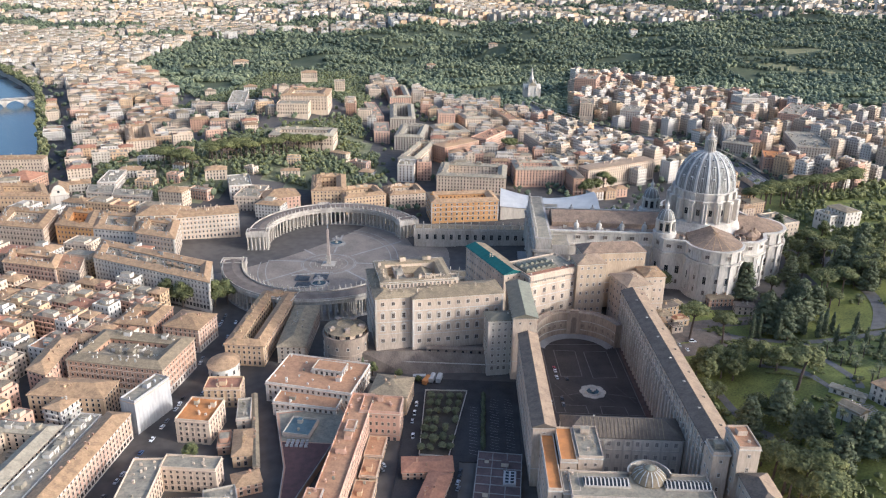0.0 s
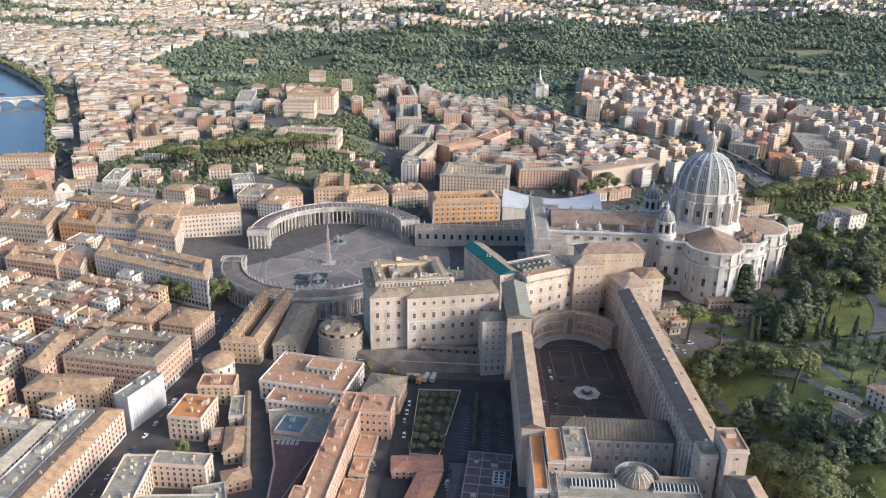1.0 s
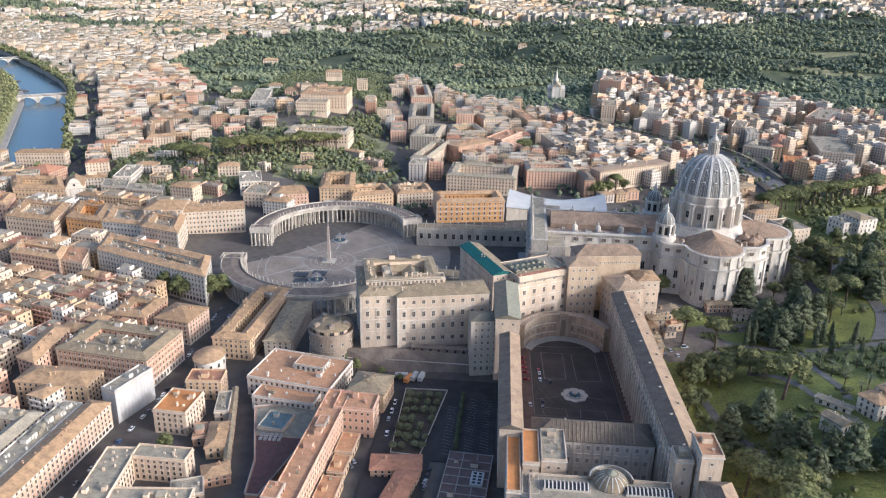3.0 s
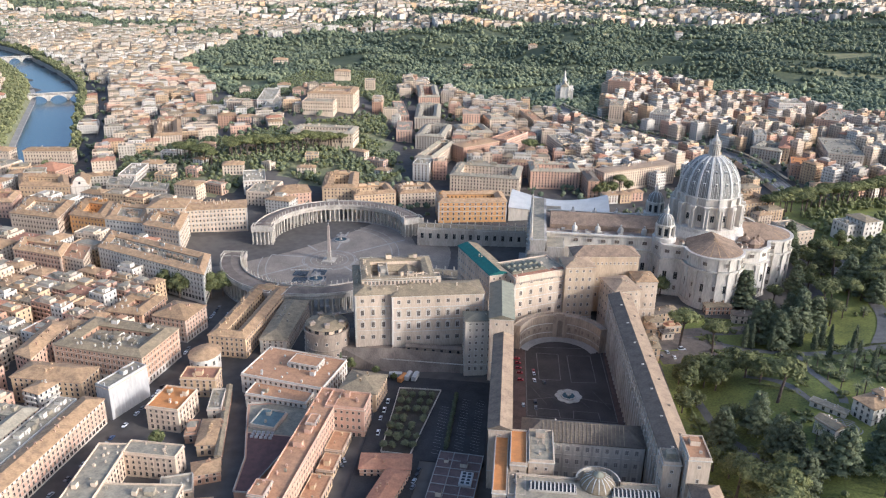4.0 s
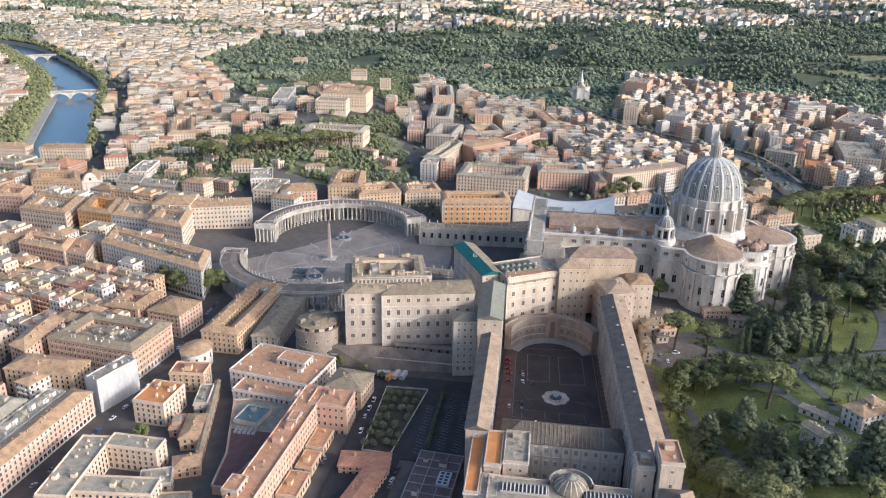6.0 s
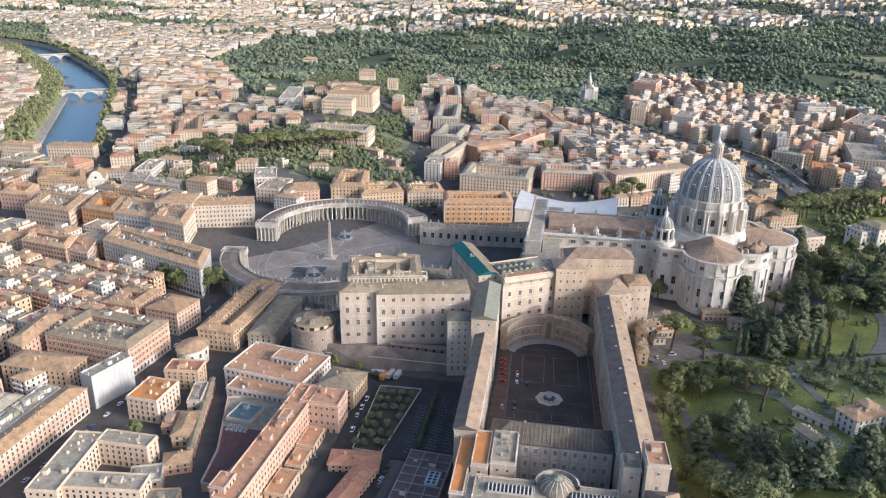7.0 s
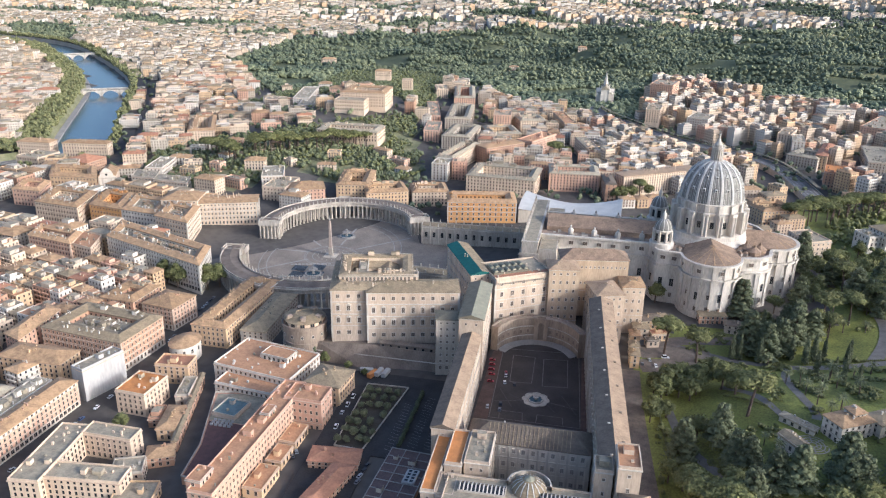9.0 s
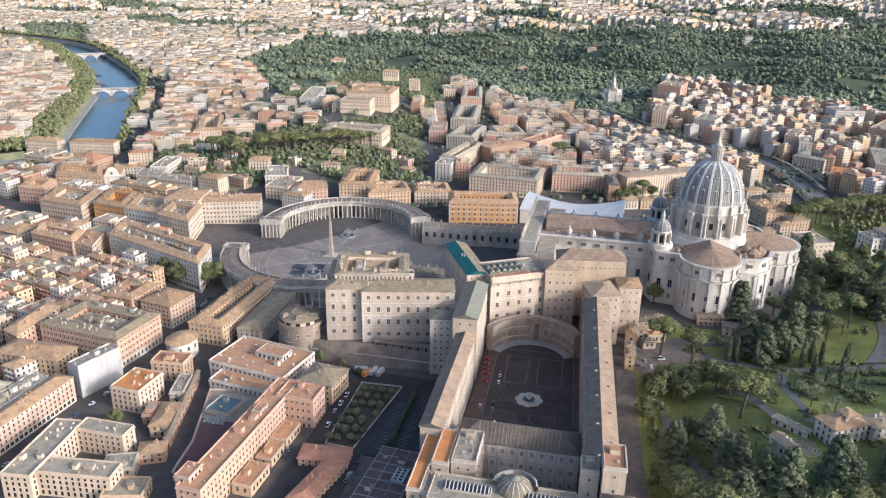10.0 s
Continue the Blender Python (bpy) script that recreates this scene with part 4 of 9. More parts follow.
    dr.lathe([(34.5, 41), (34.5, 44.6), (33.6, 45.2), (31.2, 49.2), (30.6, 49.4), (30.4, 52.2), (28.6, 53), (25.2, 53.4), (25.2, 69.5), (26.2, 70.2), (26.2, 71.2), (25.0, 71.4), (25.0, 76.4), (25.8, 76.8), (25.8, 77.6), (24.4, 77.8)], 0, 0, 64)
    part("drum", dr, TRAV_W, rt)
    bt = Mesh()
    bt.box(24.6, -1.9, 53, 29.4, 1.9, 69.4)
    bt.box(24.6, -2.3, 69.4, 30.2, 2.3, 71.4, bottom=True)
    bt.box(24.6, -1.7, 71.4, 27.2, 1.7, 77.4)
    bt.cyl(29.6, -1.2, 0.75, 53, 69.4, 8)
    bt.cyl(29.6, 1.2, 0.75, 53, 69.4, 8)
    bd = bt.data("buttress", [TRAV_W])
    wd = window_data(2.9, 5.4, 2, TRAV_W)
    for k in range(16):
        a = 360 / 16 * (k + 0.5)
        o = part("buttress", bd, None, rt)
        o.matrix_basis = pose(0, 0, 0, 0, 0, a)
        o = part("window", wd, None, rt)
        b = radians(360 / 16 * k)
        o.matrix_basis = pose(25.2 * math.cos(b), 25.2 * math.sin(b), 61.0, 0, 0, math.degrees(b) + 90)
    prof = []
    for k in range(17):
        u = k / 16
        ang = u * math.pi / 2 * 0.92
        prof.append((24.3 * math.cos(ang) ** 0.92 if ang < 1.5 else 3, 77.8 + 30.5 * math.sin(ang)))
    dm = Mesh()
    dm.lathe(prof, 0, 0, 96)
    dome = part("dome", dm, LEAD, rt, "lead-clad dome shell", smooth=True)
    rb = Mesh()
    for j in range(len(prof) - 1):
        (ra, za), (rb_, zb) = prof[j], prof[j + 1]
        wa_, wb_ = 1.2 * (0.4 + 0.6 * ra / 24.3), 1.2 * (0.4 + 0.6 * rb_ / 24.3)
        for s in (-1, 1):
            rb.face([(ra - 0.4, s * wa_, za), (ra + 0.75, s * wa_ * 0.8, za + 0.2), (rb_ + 0.75, s * wb_ * 0.8, zb + 0.2), (rb_ - 0.4, s * wb_, zb)])
        rb.face([(ra + 0.75, -wa_ * 0.8, za + 0.2), (ra + 0.75, wa_ * 0.8, za + 0.2), (rb_ + 0.75, wb_ * 0.8, zb + 0.2), (rb_ + 0.75, -wb_ * 0.8, zb + 0.2)])
    for j in range(len(prof) - 1):
        (ra, za), (rb_, zb) = prof[j], prof[j + 1]
        for off in (-0.15, -0.098, -0.05, 0.05, 0.098, 0.15):
            c0, s0 = math.cos(off), math.sin(off)
            rb.face([((ra + 0.28) * c0 + 0.2 * s0, (ra + 0.28) * s0 - 0.2 * c0, za + 0.1), ((ra + 0.28) * c0 - 0.2 * s0, (ra + 0.28) * s0 + 0.2 * c0, za + 0.1), ((rb_ + 0.28) * c0 - 0.13 * s0, (rb_ + 0.28) * s0 + 0.13 * c0, zb + 0.1), ((rb_ + 0.28) * c0 + 0.13 * s0, (rb_ + 0.28) * s0 - 0.13 * c0, zb + 0.1)])
    rd = rb.data("rib", [RIB])
    dw = Mesh()
    dw.box(-0.9, -0.9, -0.9, 0.9, 0.6, 1.1, 0)
    dw.face([(-0.55, -0.92, -0.5), (0.55, -0.92, -0.5), (0.55, -0.92, 0.7), (-0.55, -0.92, 0.7)], 1)
    dw.hip(-0.9, -0.9, 0.9, 0.6, 1.1, 0.6, 0, over=0.2, thick=0.1)
    dd = dw.data("dormer", [RIB, GLASS])
    for k in range(16):
        a = 360 / 16 * (k + 0.5)
        o = part("rib", rd, None, dome)
        o.matrix_basis = pose(0, 0, 0, 0, 0, a)
        b = radians(360 / 16 * k)
        for j, sc in ((4, 1.0), (8, 0.85), (11, 0.65)):
            o = part("dormer", dd, None, dome)
            r, z = prof[j]
            o.matrix_basis = pose(r * math.cos(b), r * math.sin(b), z, 0, 0, math.degrees(b) + 90) @ Matrix.Scale(sc, 4)
    ln = Mesh()
    ln.lathe([(5.6, 106.5), (5.6, 108.2), (5.0, 108.4), (3.2, 108.6), (3.2, 117), (4.6, 117.3), (4.6, 118.4), (3.4, 118.6), (3.2, 120.6), (1.6, 123), (0.6, 126), (0.5, 127.5)], 0, 0, 24)
    ln.lathe([(0.05, 127), (1.2, 128.2), (0.05, 129.4)], 0, 0, 10)
    ln.box(-0.15, -0.15, 129, 0.15, 0.15, 132.5)
    ln.box(-0.15, -1.0, 131, 0.15, 1.0, 131.3, bottom=True)
    lan = part("lantern", ln, TRAV_W, rt)
    lc = Mesh()
    lc.box(3.1, -0.5, 108.5, 4.6, 0.5, 117.2)
    lc.cyl(4.7, 0, 0.35, 118.4, 121, 6, 0, 0.12)
    ld = lc.data("lantern_pier", [TRAV_W])
    for k in range(16):
        o = part("lantern_pier", ld, None, lan)
        o.matrix_basis = pose(0, 0, 0, 0, 0, 22.5 * k)
    # two smaller cupolas
    for s in (1, -1):
        cu = Mesh()
        cu.lathe([(9.6, 42), (9.6, 47), (8.4, 47.4), (6.2, 47.6), (6.2, 56), (7.6, 56.4), (7.6, 57.4), (6.9, 57.6)], 37, s * 31, 16)
        cp = part("cupola", cu, TRAV_W, rt)
        sh = Mesh()
        sh.lathe([(6.9 * math.cos(k / 8 * 1.45), 57.6 + 8.4 * math.sin(k / 8 * 1.45)) for k in range(9)], 37, s * 31, 24)
        part("cupola_dome", sh, LEAD, cp, smooth=True)
        cr_ = Mesh()
        for k in range(8):
            e0, e1 = k / 8 * 1.45, (k + 1) / 8 * 1.45
            r0, z0_, r1, z1_ = 7.05 * math.cos(e0), 57.7 + 8.5 * math.sin(e0), 7.05 * math.cos(e1), 57.7 + 8.5 * math.sin(e1)
            cr_.face([(r0, -0.35, z0_), (r0, 0.35, z0_), (r1, 0.25, z1_), (r1, -0.25, z1_)])
        crd = cr_.data("cupola_rib", [RIB])
        for k in range(12):
            part("cupola_rib", crd, None, cp).matrix_basis = pose(37, s * 31, 0, 0, 0, 30 * k)
        tp = Mesh()
        tp.lathe([(1.6, 65.2), (1.5, 69), (1.9, 69.2), (0.8, 71), (0.1, 74.5)], 37, s * 31, 8)
        part("cupola_lantern", tp, TRAV_W, cp)
        cpm, owm = Mesh(), Mesh()
        cpm.box(5.7, -0.75, 47.4, 8.1, 0.75, 56.6)
        owm.box(6.05, -1.3, 48.4, 6.35, 1.3, 54.6)
        cpd, owd = cpm.data("cupola_pier", [TRAV_W]), owm.data("arch_opening", [GLASS])
        for k in range(8):
            part("cupola_pier", cpd, None, cp).matrix_basis = pose(37, s * 31, 0, 0, 0, 45 * k + 22.5)
            part("arch_opening", owd, None, cp).matrix_basis = pose(37, s * 31, 0, 0, 0, 45 * k)


church()


# ---- the palace north of the church ----
PAL = 194.4
house("palace", -82, 154.9, 45, 52, PAL, 36, "tan", "court", TILE_G, floors=4, z0=17, wing=13, rise=3.0, pitch=6.6, single=("front",), head=2, bands=True, win=(2.0, 3.6), frame_mat=TRAV_W, pane=SHUT, label="huge cream palace block with pedimented windows round a court", category="palace", seed=3)
house("palace", -118.6, 165.2, 62, 22, PAL, 36, "tan", "hip", TILE_G, floors=4, z0=17, rise=3.2, pitch=6.4, single=("front",), head=2, bands=True, win=(2.0, 3.6), frame_mat=TRAV_W, pane=SHUT, label="cream palace front with rows of pedimented windows", category="palace", seed=4, stacks=4)
house("roof_gallery", -88, 147.5, 50, 40, PAL, 5.0, "cream", "court", TILE_G, floors=1, z0=53.5, wing=6.5, rise=0.8, pitch=2.6, single=("front",), frame_mat=TRAV_W, pane=SHUT, label="roof loggia round an open court on the palace", category="roof gallery", seed=5, cluttered=5)
house("roof_gallery", -108, 158, 24, 8, PAL, 4.4, "cream", "flat", FLATGREY, floors=1, z0=53.5, pitch=2.2, single=("front",), frame_mat=TRAV_W, pane=SHUT, head=0, win=(1.3, 2.4), label="low arcaded loggia on the palace roof", category="roof gallery", seed=55, cluttered=2)
house("roof_gallery", -78, 146, 6, 30, PAL, 3.0, "grey", "flat", FLATGREY, floors=1, z0=53.2, pitch=3.0, single=(), frame_mat=TRAV_W, pane=SHUT, head=0, label="narrow roof walk across the open court", category="roof gallery", seed=56, cluttered=3)
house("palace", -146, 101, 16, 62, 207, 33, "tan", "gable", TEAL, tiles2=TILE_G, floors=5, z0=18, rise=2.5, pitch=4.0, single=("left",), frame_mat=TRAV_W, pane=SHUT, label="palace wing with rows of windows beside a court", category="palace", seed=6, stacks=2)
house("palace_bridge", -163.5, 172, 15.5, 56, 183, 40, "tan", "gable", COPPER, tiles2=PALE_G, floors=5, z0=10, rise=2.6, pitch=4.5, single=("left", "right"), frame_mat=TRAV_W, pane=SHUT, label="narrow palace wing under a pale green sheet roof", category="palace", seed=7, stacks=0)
house("office_block", -153.5, 187, 27, 14, 191, 37, "grey", "hip", COPPER, floors=8, z0=8, rise=1.8, pitch=3.8, single=("front",), head=0, win=(1.3, 1.7), frame_mat=TRAV_W, pane=SHUT, label="grey-brown block with small square windows and a green copper roof", category="palace", seed=8)
west_range = house("palace", -182, 112, 44, 30, 211.5, 33, "tan", "flat", FLATGREY, floors=4, z0=18, pitch=7.2, bands=True, single=("front",), head=1, win=(2.2, 3.4), frame_mat=TRAV_W, pane=SHUT, label="tall cream palace wall with a machicolated top", category="palace", seed=9, cluttered=2)
mc = Mesh()
mc.box(-0.45, -0.9, 0, 0.45, 0.1, 1.5, bottom=True)
mcd = mc.data("corbel", [TRAV])
for k in range(26):
    part("corbel", mcd, None, west_range).matrix_basis = pose(-21.2 + k * 1.7, -15, 28.6)
tr = Mesh()
tr.box(-21.6, -16.0, 30.1, 21.6, -15, 33.3, bottom=True)
part("parapet_wall", tr, WALL["tan"], west_range)
tr = Mesh()
tr.box(-21.5, -14.6, 33.1, 21.5, -9, 33.5)
part("roof_walk", tr, TILE_R, west_range, "red tiled roof walk")
gr_ = Mesh()
gr_.box(-20, -8, 33.1, 8, 9, 34.4)
glz = part("roof_light_kerb", gr_, COPPER, west_range, "green-grey sheet roof with glazed lights")
gl_ = Mesh()
gl_.box(-1.3, -2.4, 0, 1.3, 2.4, 0.9)
gl_.hip(-1.3, -2.4, 1.3, 2.4, 0.9, 0.9, 0, over=0.1, gable=True, thick=0.08)
gld = gl_.data("roof_light", [PALE_G])
for k in range(6):
    for j in range(2):
        part("roof_light", gld, None, glz).matrix_basis = pose(-17.5 + k * 4.6, -4.2 + j * 8.4, 34.4)
house("palace_tower", -215.8, 106.5, 21.7, 19, 192, 47, "ochre_tan", "hip", TAN_TILE, floors=7, z0=8, rise=4, pitch=4.6, single=("front",), head=0, win=(1.4, 2.2), frame_mat=TRAV_W, pane=SHUT, label="square cream palace tower with a hipped tile roof", category="tower", seed=10)
house("chapel", -237, 79, 50, 19, 190, 38, "ochre_tan", "hip", CHURCH_TILE, floors=3, z0=16, rise=5.5, pitch=3.0, single=("front",), head=0, win=(1.0, 1.4), frame_mat=TRAV_W, pane=SHUT, label="long plain brick chapel with a brown tiled roof", category="chapel", seed=11)
house("palace", -247, 116, 20, 26, 200, 30, "tan", "hip", TAN_TILE, floors=5, z0=14, rise=3.0, pitch=4.0, single=("front",), head=1, frame_mat=TRAV_W, pane=SHUT, label="cream palace house under a hipped roof", category="palace", seed=12)
house("palace", -266, 95, 16, 20, 190, 30, "tan", "hip", TILE, floors=4, z0=12, rise=2.6, pitch=4.0, single=("front", "right"), head=1, frame_mat=TRAV_W, pane=SHUT, label="small cream palace house near the church", category="palace", seed=13)

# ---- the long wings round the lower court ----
# The slope turned from the sun has its shade painted as brown tiles.
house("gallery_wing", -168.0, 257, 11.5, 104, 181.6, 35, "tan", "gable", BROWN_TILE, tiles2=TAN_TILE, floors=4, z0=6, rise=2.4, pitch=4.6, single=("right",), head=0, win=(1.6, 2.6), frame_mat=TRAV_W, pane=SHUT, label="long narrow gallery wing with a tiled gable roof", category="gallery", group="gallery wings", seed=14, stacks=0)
# Darker tiles paint shade on the east slope; the west slope stays tan.
west = house("gallery_wing", -250, 232, 15, 190, 183.4, 38, "tan", "gable", SHADED_TILE, tiles2=TAN_TILE, floors=5, bands=True, z0=6, rise=2.6, pitch=5.4, single=("left",), head=1, win=(1.8, 3.2), frame_mat=TRAV_W, pane=SHUT, label="long gallery wing of five storeys beside the gardens", category="gallery", group="gallery wings", seed=15, stacks=0)
lib = house("library_wing", -212.7, 289.7, 63, 19.5, 180.5, 24, "white", "hip", BROWN_TILE, bands=True, floors=3, z0=6, rise=6, pitch=5.0, single=("front",), head=0, win=(1.6, 2.6), frame_mat=TRAV_W, pane=BLIND, label="cross wing between two courts with a broad grey tiled roof", category="library", seed=16, stacks=2)
house("museum_wing", -212, 348, 66, 19, 180.5, 28, "tan", "flat", FLATGREY, floors=2, z0=8, pitch=6.0, single=(), head=0, frame_mat=TRAV_W, pane=SHUT, label="low museum wing with skylights and a small dome", category="museum", seed=17, cluttered=0)
house("terrace_block", -171.3, 331, 6.5, 44, 181, 28, "tan", "flat", ORANGE_T, floors=4, z0=8, pitch=4.5, single=(), head=0, frame_mat=TRAV_W, pane=SHUT, label="palace block with bright orange paved roof terraces", category="palace", seed=18, cluttered=0)
house("terrace_block", -179.5, 320, 8, 28, 181, 30.5, "tan", "flat", ORANGE_T, floors=4, z0=8, pitch=4.5, single=(), head=0, frame_mat=TRAV_W, pane=SHUT, label="narrow palace block with an orange paved terrace", category="palace", seed=218, cluttered=0)
house("terrace_block", -179.5, 345, 8, 16, 181, 27, "tan", "flat", FLATGREY, floors=4, z0=8, pitch=4.5, single=(), head=0, frame_mat=TRAV_W, pane=SHUT, label="low palace block with a grey terrace", category="palace", seed=219, cluttered=3)
house("terrace_block", -190.5, 318, 12, 26, 181, 31, "tan", "flat", FLATGREY, floors=4, z0=8, pitch=4.5, single=(), head=0, frame_mat=TRAV_W, pane=SHUT, label="stone stair block with a grey terrace", category="palace", seed=19, cluttered=6)
house("gallery_tower", -260, 335.5, 10, 18, 183, 47, "tan", "flat", TERRA, floors=6, z0=10, pitch=4.0, single=("front", "right", "left"), head=1, frame_mat=TRAV_W, pane=SHUT, label="corner tower of the gallery with a tiled terrace", category="tower", seed=99, cluttered=1)
house("gallery_tower", -249.6, 334, 8, 11, 183, 40, "tan", "flat", FLATGREY, floors=5, z0=10, pitch=4.0, single=("front", "left"), head=0, frame_mat=TRAV_W, pane=SHUT, label="lower stair tower of the gallery", category="tower", seed=100, cluttered=1)

# Again brown tiles carry the shade of the east slope.
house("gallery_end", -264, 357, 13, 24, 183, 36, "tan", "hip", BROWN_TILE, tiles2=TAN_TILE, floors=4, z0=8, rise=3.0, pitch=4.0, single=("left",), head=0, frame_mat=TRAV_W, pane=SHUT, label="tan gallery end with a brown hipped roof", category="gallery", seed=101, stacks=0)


pl = Mesh()
pl.box(-0.55, -0.35, 0, 0.55, 0.05, 22.6)
pld = pl.data("pilaster", [TRAV_W])
for k in range(13):
    part("pilaster", pld, None, lib).matrix_basis = pose(-30.2 + k * 5.03, -9.75, 0)
pl = Mesh()
pl.box(-0.8, -1.1, 0, 0.8, 0.05, 27)
pl.box(-0.6, -0.5, 27, 0.6, 0.05, 36.6)
pld = pl.data("pilaster", [TRAV])
for k in range(35):
    part("pilaster", pld, None, west).matrix_basis = pose(-7.5, -92.5 + k * 5.42, 0, 0, 0, -90)
dm_ = Mesh()
dm_.box(-0.8, -0.7, -0.4, 0.8, 0.7, 1.1)
dm_.hip(-0.8, -0.7, 0.8, 0.7, 1.1, 0.4, 0, over=0.15, thick=0.08)
dmd, vtd = dm_.data("roof_dormer", [TRAV]), dm_.data("roof_vent", [FORT])
for k in range(7):
    part("roof_dormer", dmd, None, west, "small white roof dormer" if k == 0 else "").matrix_basis = pose(-2.0, -88 + k * 27, 39.4) @ Matrix.Scale(0.8, 4)
    part("roof_vent", vtd, None, west).matrix_basis = pose(4.4, -76 + k * 27, 38.8) @ Matrix.Scale(0.8, 4)
sm_ = Mesh()
sm_.box(-0.16, -10.4, 0, 0.16, -0.2, 0.22)
sh_ = Matrix.Identity(4)
sh_[2][1] = 6.0 / 10.45
smd = sm_.data("roof_seam", [TILE_G])
smd.transform(Matrix.Translation((0, 0, 30.06 - 24.0)) @ sh_)
for k in range(21):
    part("roof_seam", smd, None, lib).matrix_basis = pose(-21 + k * 2.1, 0, 24.0)


def museum_dome():
    rt = root("skylight_dome", -217, 341, 36, 0, "small ribbed lead dome with a glass lantern", "dome")
    d = Mesh()
    d.lathe([(8.2, -0.5), (8.2, 0.8), (7.4, 2.4), (5.6, 4.2), (3.2, 5.4), (1.8, 5.8)], 0, 0, 24)
    part("shell", d, TILE_G, rt, "ribbed tile-clad shell")
    r = Mesh()
    for k in range(16):
        a = TAU * k / 16
        c, s_ = math.cos(a), math.sin(a)
        for (ra, za), (rb, zb) in zip(((8.3, 0.9), (7.5, 2.5), (5.7, 4.3)), ((7.5, 2.5), (5.7, 4.3), (3.3, 5.5))):
            w = 0.22
            r.face([(ra * c - w * s_, ra * s_ + w * c, za), (ra * c + w * s_, ra * s_ - w * c, za), (rb * c + w * s_, rb * s_ - w * c, zb + 0.1), (rb * c - w * s_, rb * s_ + w * c, zb + 0.1)])
    tagged(part("rib", r, RIB, rt), kind="stuff")
    g = Mesh()
    g.lathe([(2.6, 5.3), (2.4, 5.9), (0.05, 7.0)], 0, 0, 12)
    part("lantern", g, PALE_G, rt, "pale green glazed lantern")
    w = Mesh()
    w.lathe([(10.4, -6), (10.4, 3.0), (9.6, 3.2), (9.6, -1)], 0, 0, 20, 0, radians(180), radians(360))
    part("apse_wall", w, TRAV, rt)


museum_dome()


def skylights():
    for k in range(2):
        rt = root("roof_skylight", -196 - k * 38, 346.5, 36.1, 180.5, "long glazed roof light with pale ribs", "skylight", "skylights of the museum wing")
        f, g = Mesh(), Mesh()
        f.box(-11, -3.5, 0, 11, 3.5, 1.0)
        part("kerb", f, TRAV, rt)
        g.hip(-10.6, -3.1, 10.6, 3.1, 1.1, 1.4, 0, over=0, gable=True, thick=0.1)
        part("pane", g, GLASS, rt)
        b = Mesh()
        b.face([(-0.3, -3.3, 1.1), (0.3, -3.3, 1.1), (0.3, 0, 2.65), (-0.3, 0, 2.65)])
        b.face([(0.3, 3.3, 1.1), (-0.3, 3.3, 1.1), (-0.3, 0, 2.65), (0.3, 0, 2.65)])
        bd = b.data("glazing_bar", [TRAV_W])
        for j in range(12):
            o = part("glazing_bar", bd, None, rt)
            o.matrix_basis = pose(-10 + j * 1.82, 0, 0.03)


skylights()


# ---- the lower court ----
def strip(ms, ax, ay, bx, by, w, z, mi=0):
    t = Vector((bx - ax, by - ay)).normalized()
    nx, ny = -t.y * w / 2, t.x * w / 2
    ms.face([(ax + nx, ay + ny, z), (ax - nx, ay - ny, z), (bx - nx, by - ny, z), (bx + nx, by + ny, z)], mi)


def frame_lines(ms, pts, w, z, mi=0):
    for a, b in zip(pts, pts[1:] + pts[:1]):
        strip(ms, *a, *b, w, z, mi)


CZ = 6.0


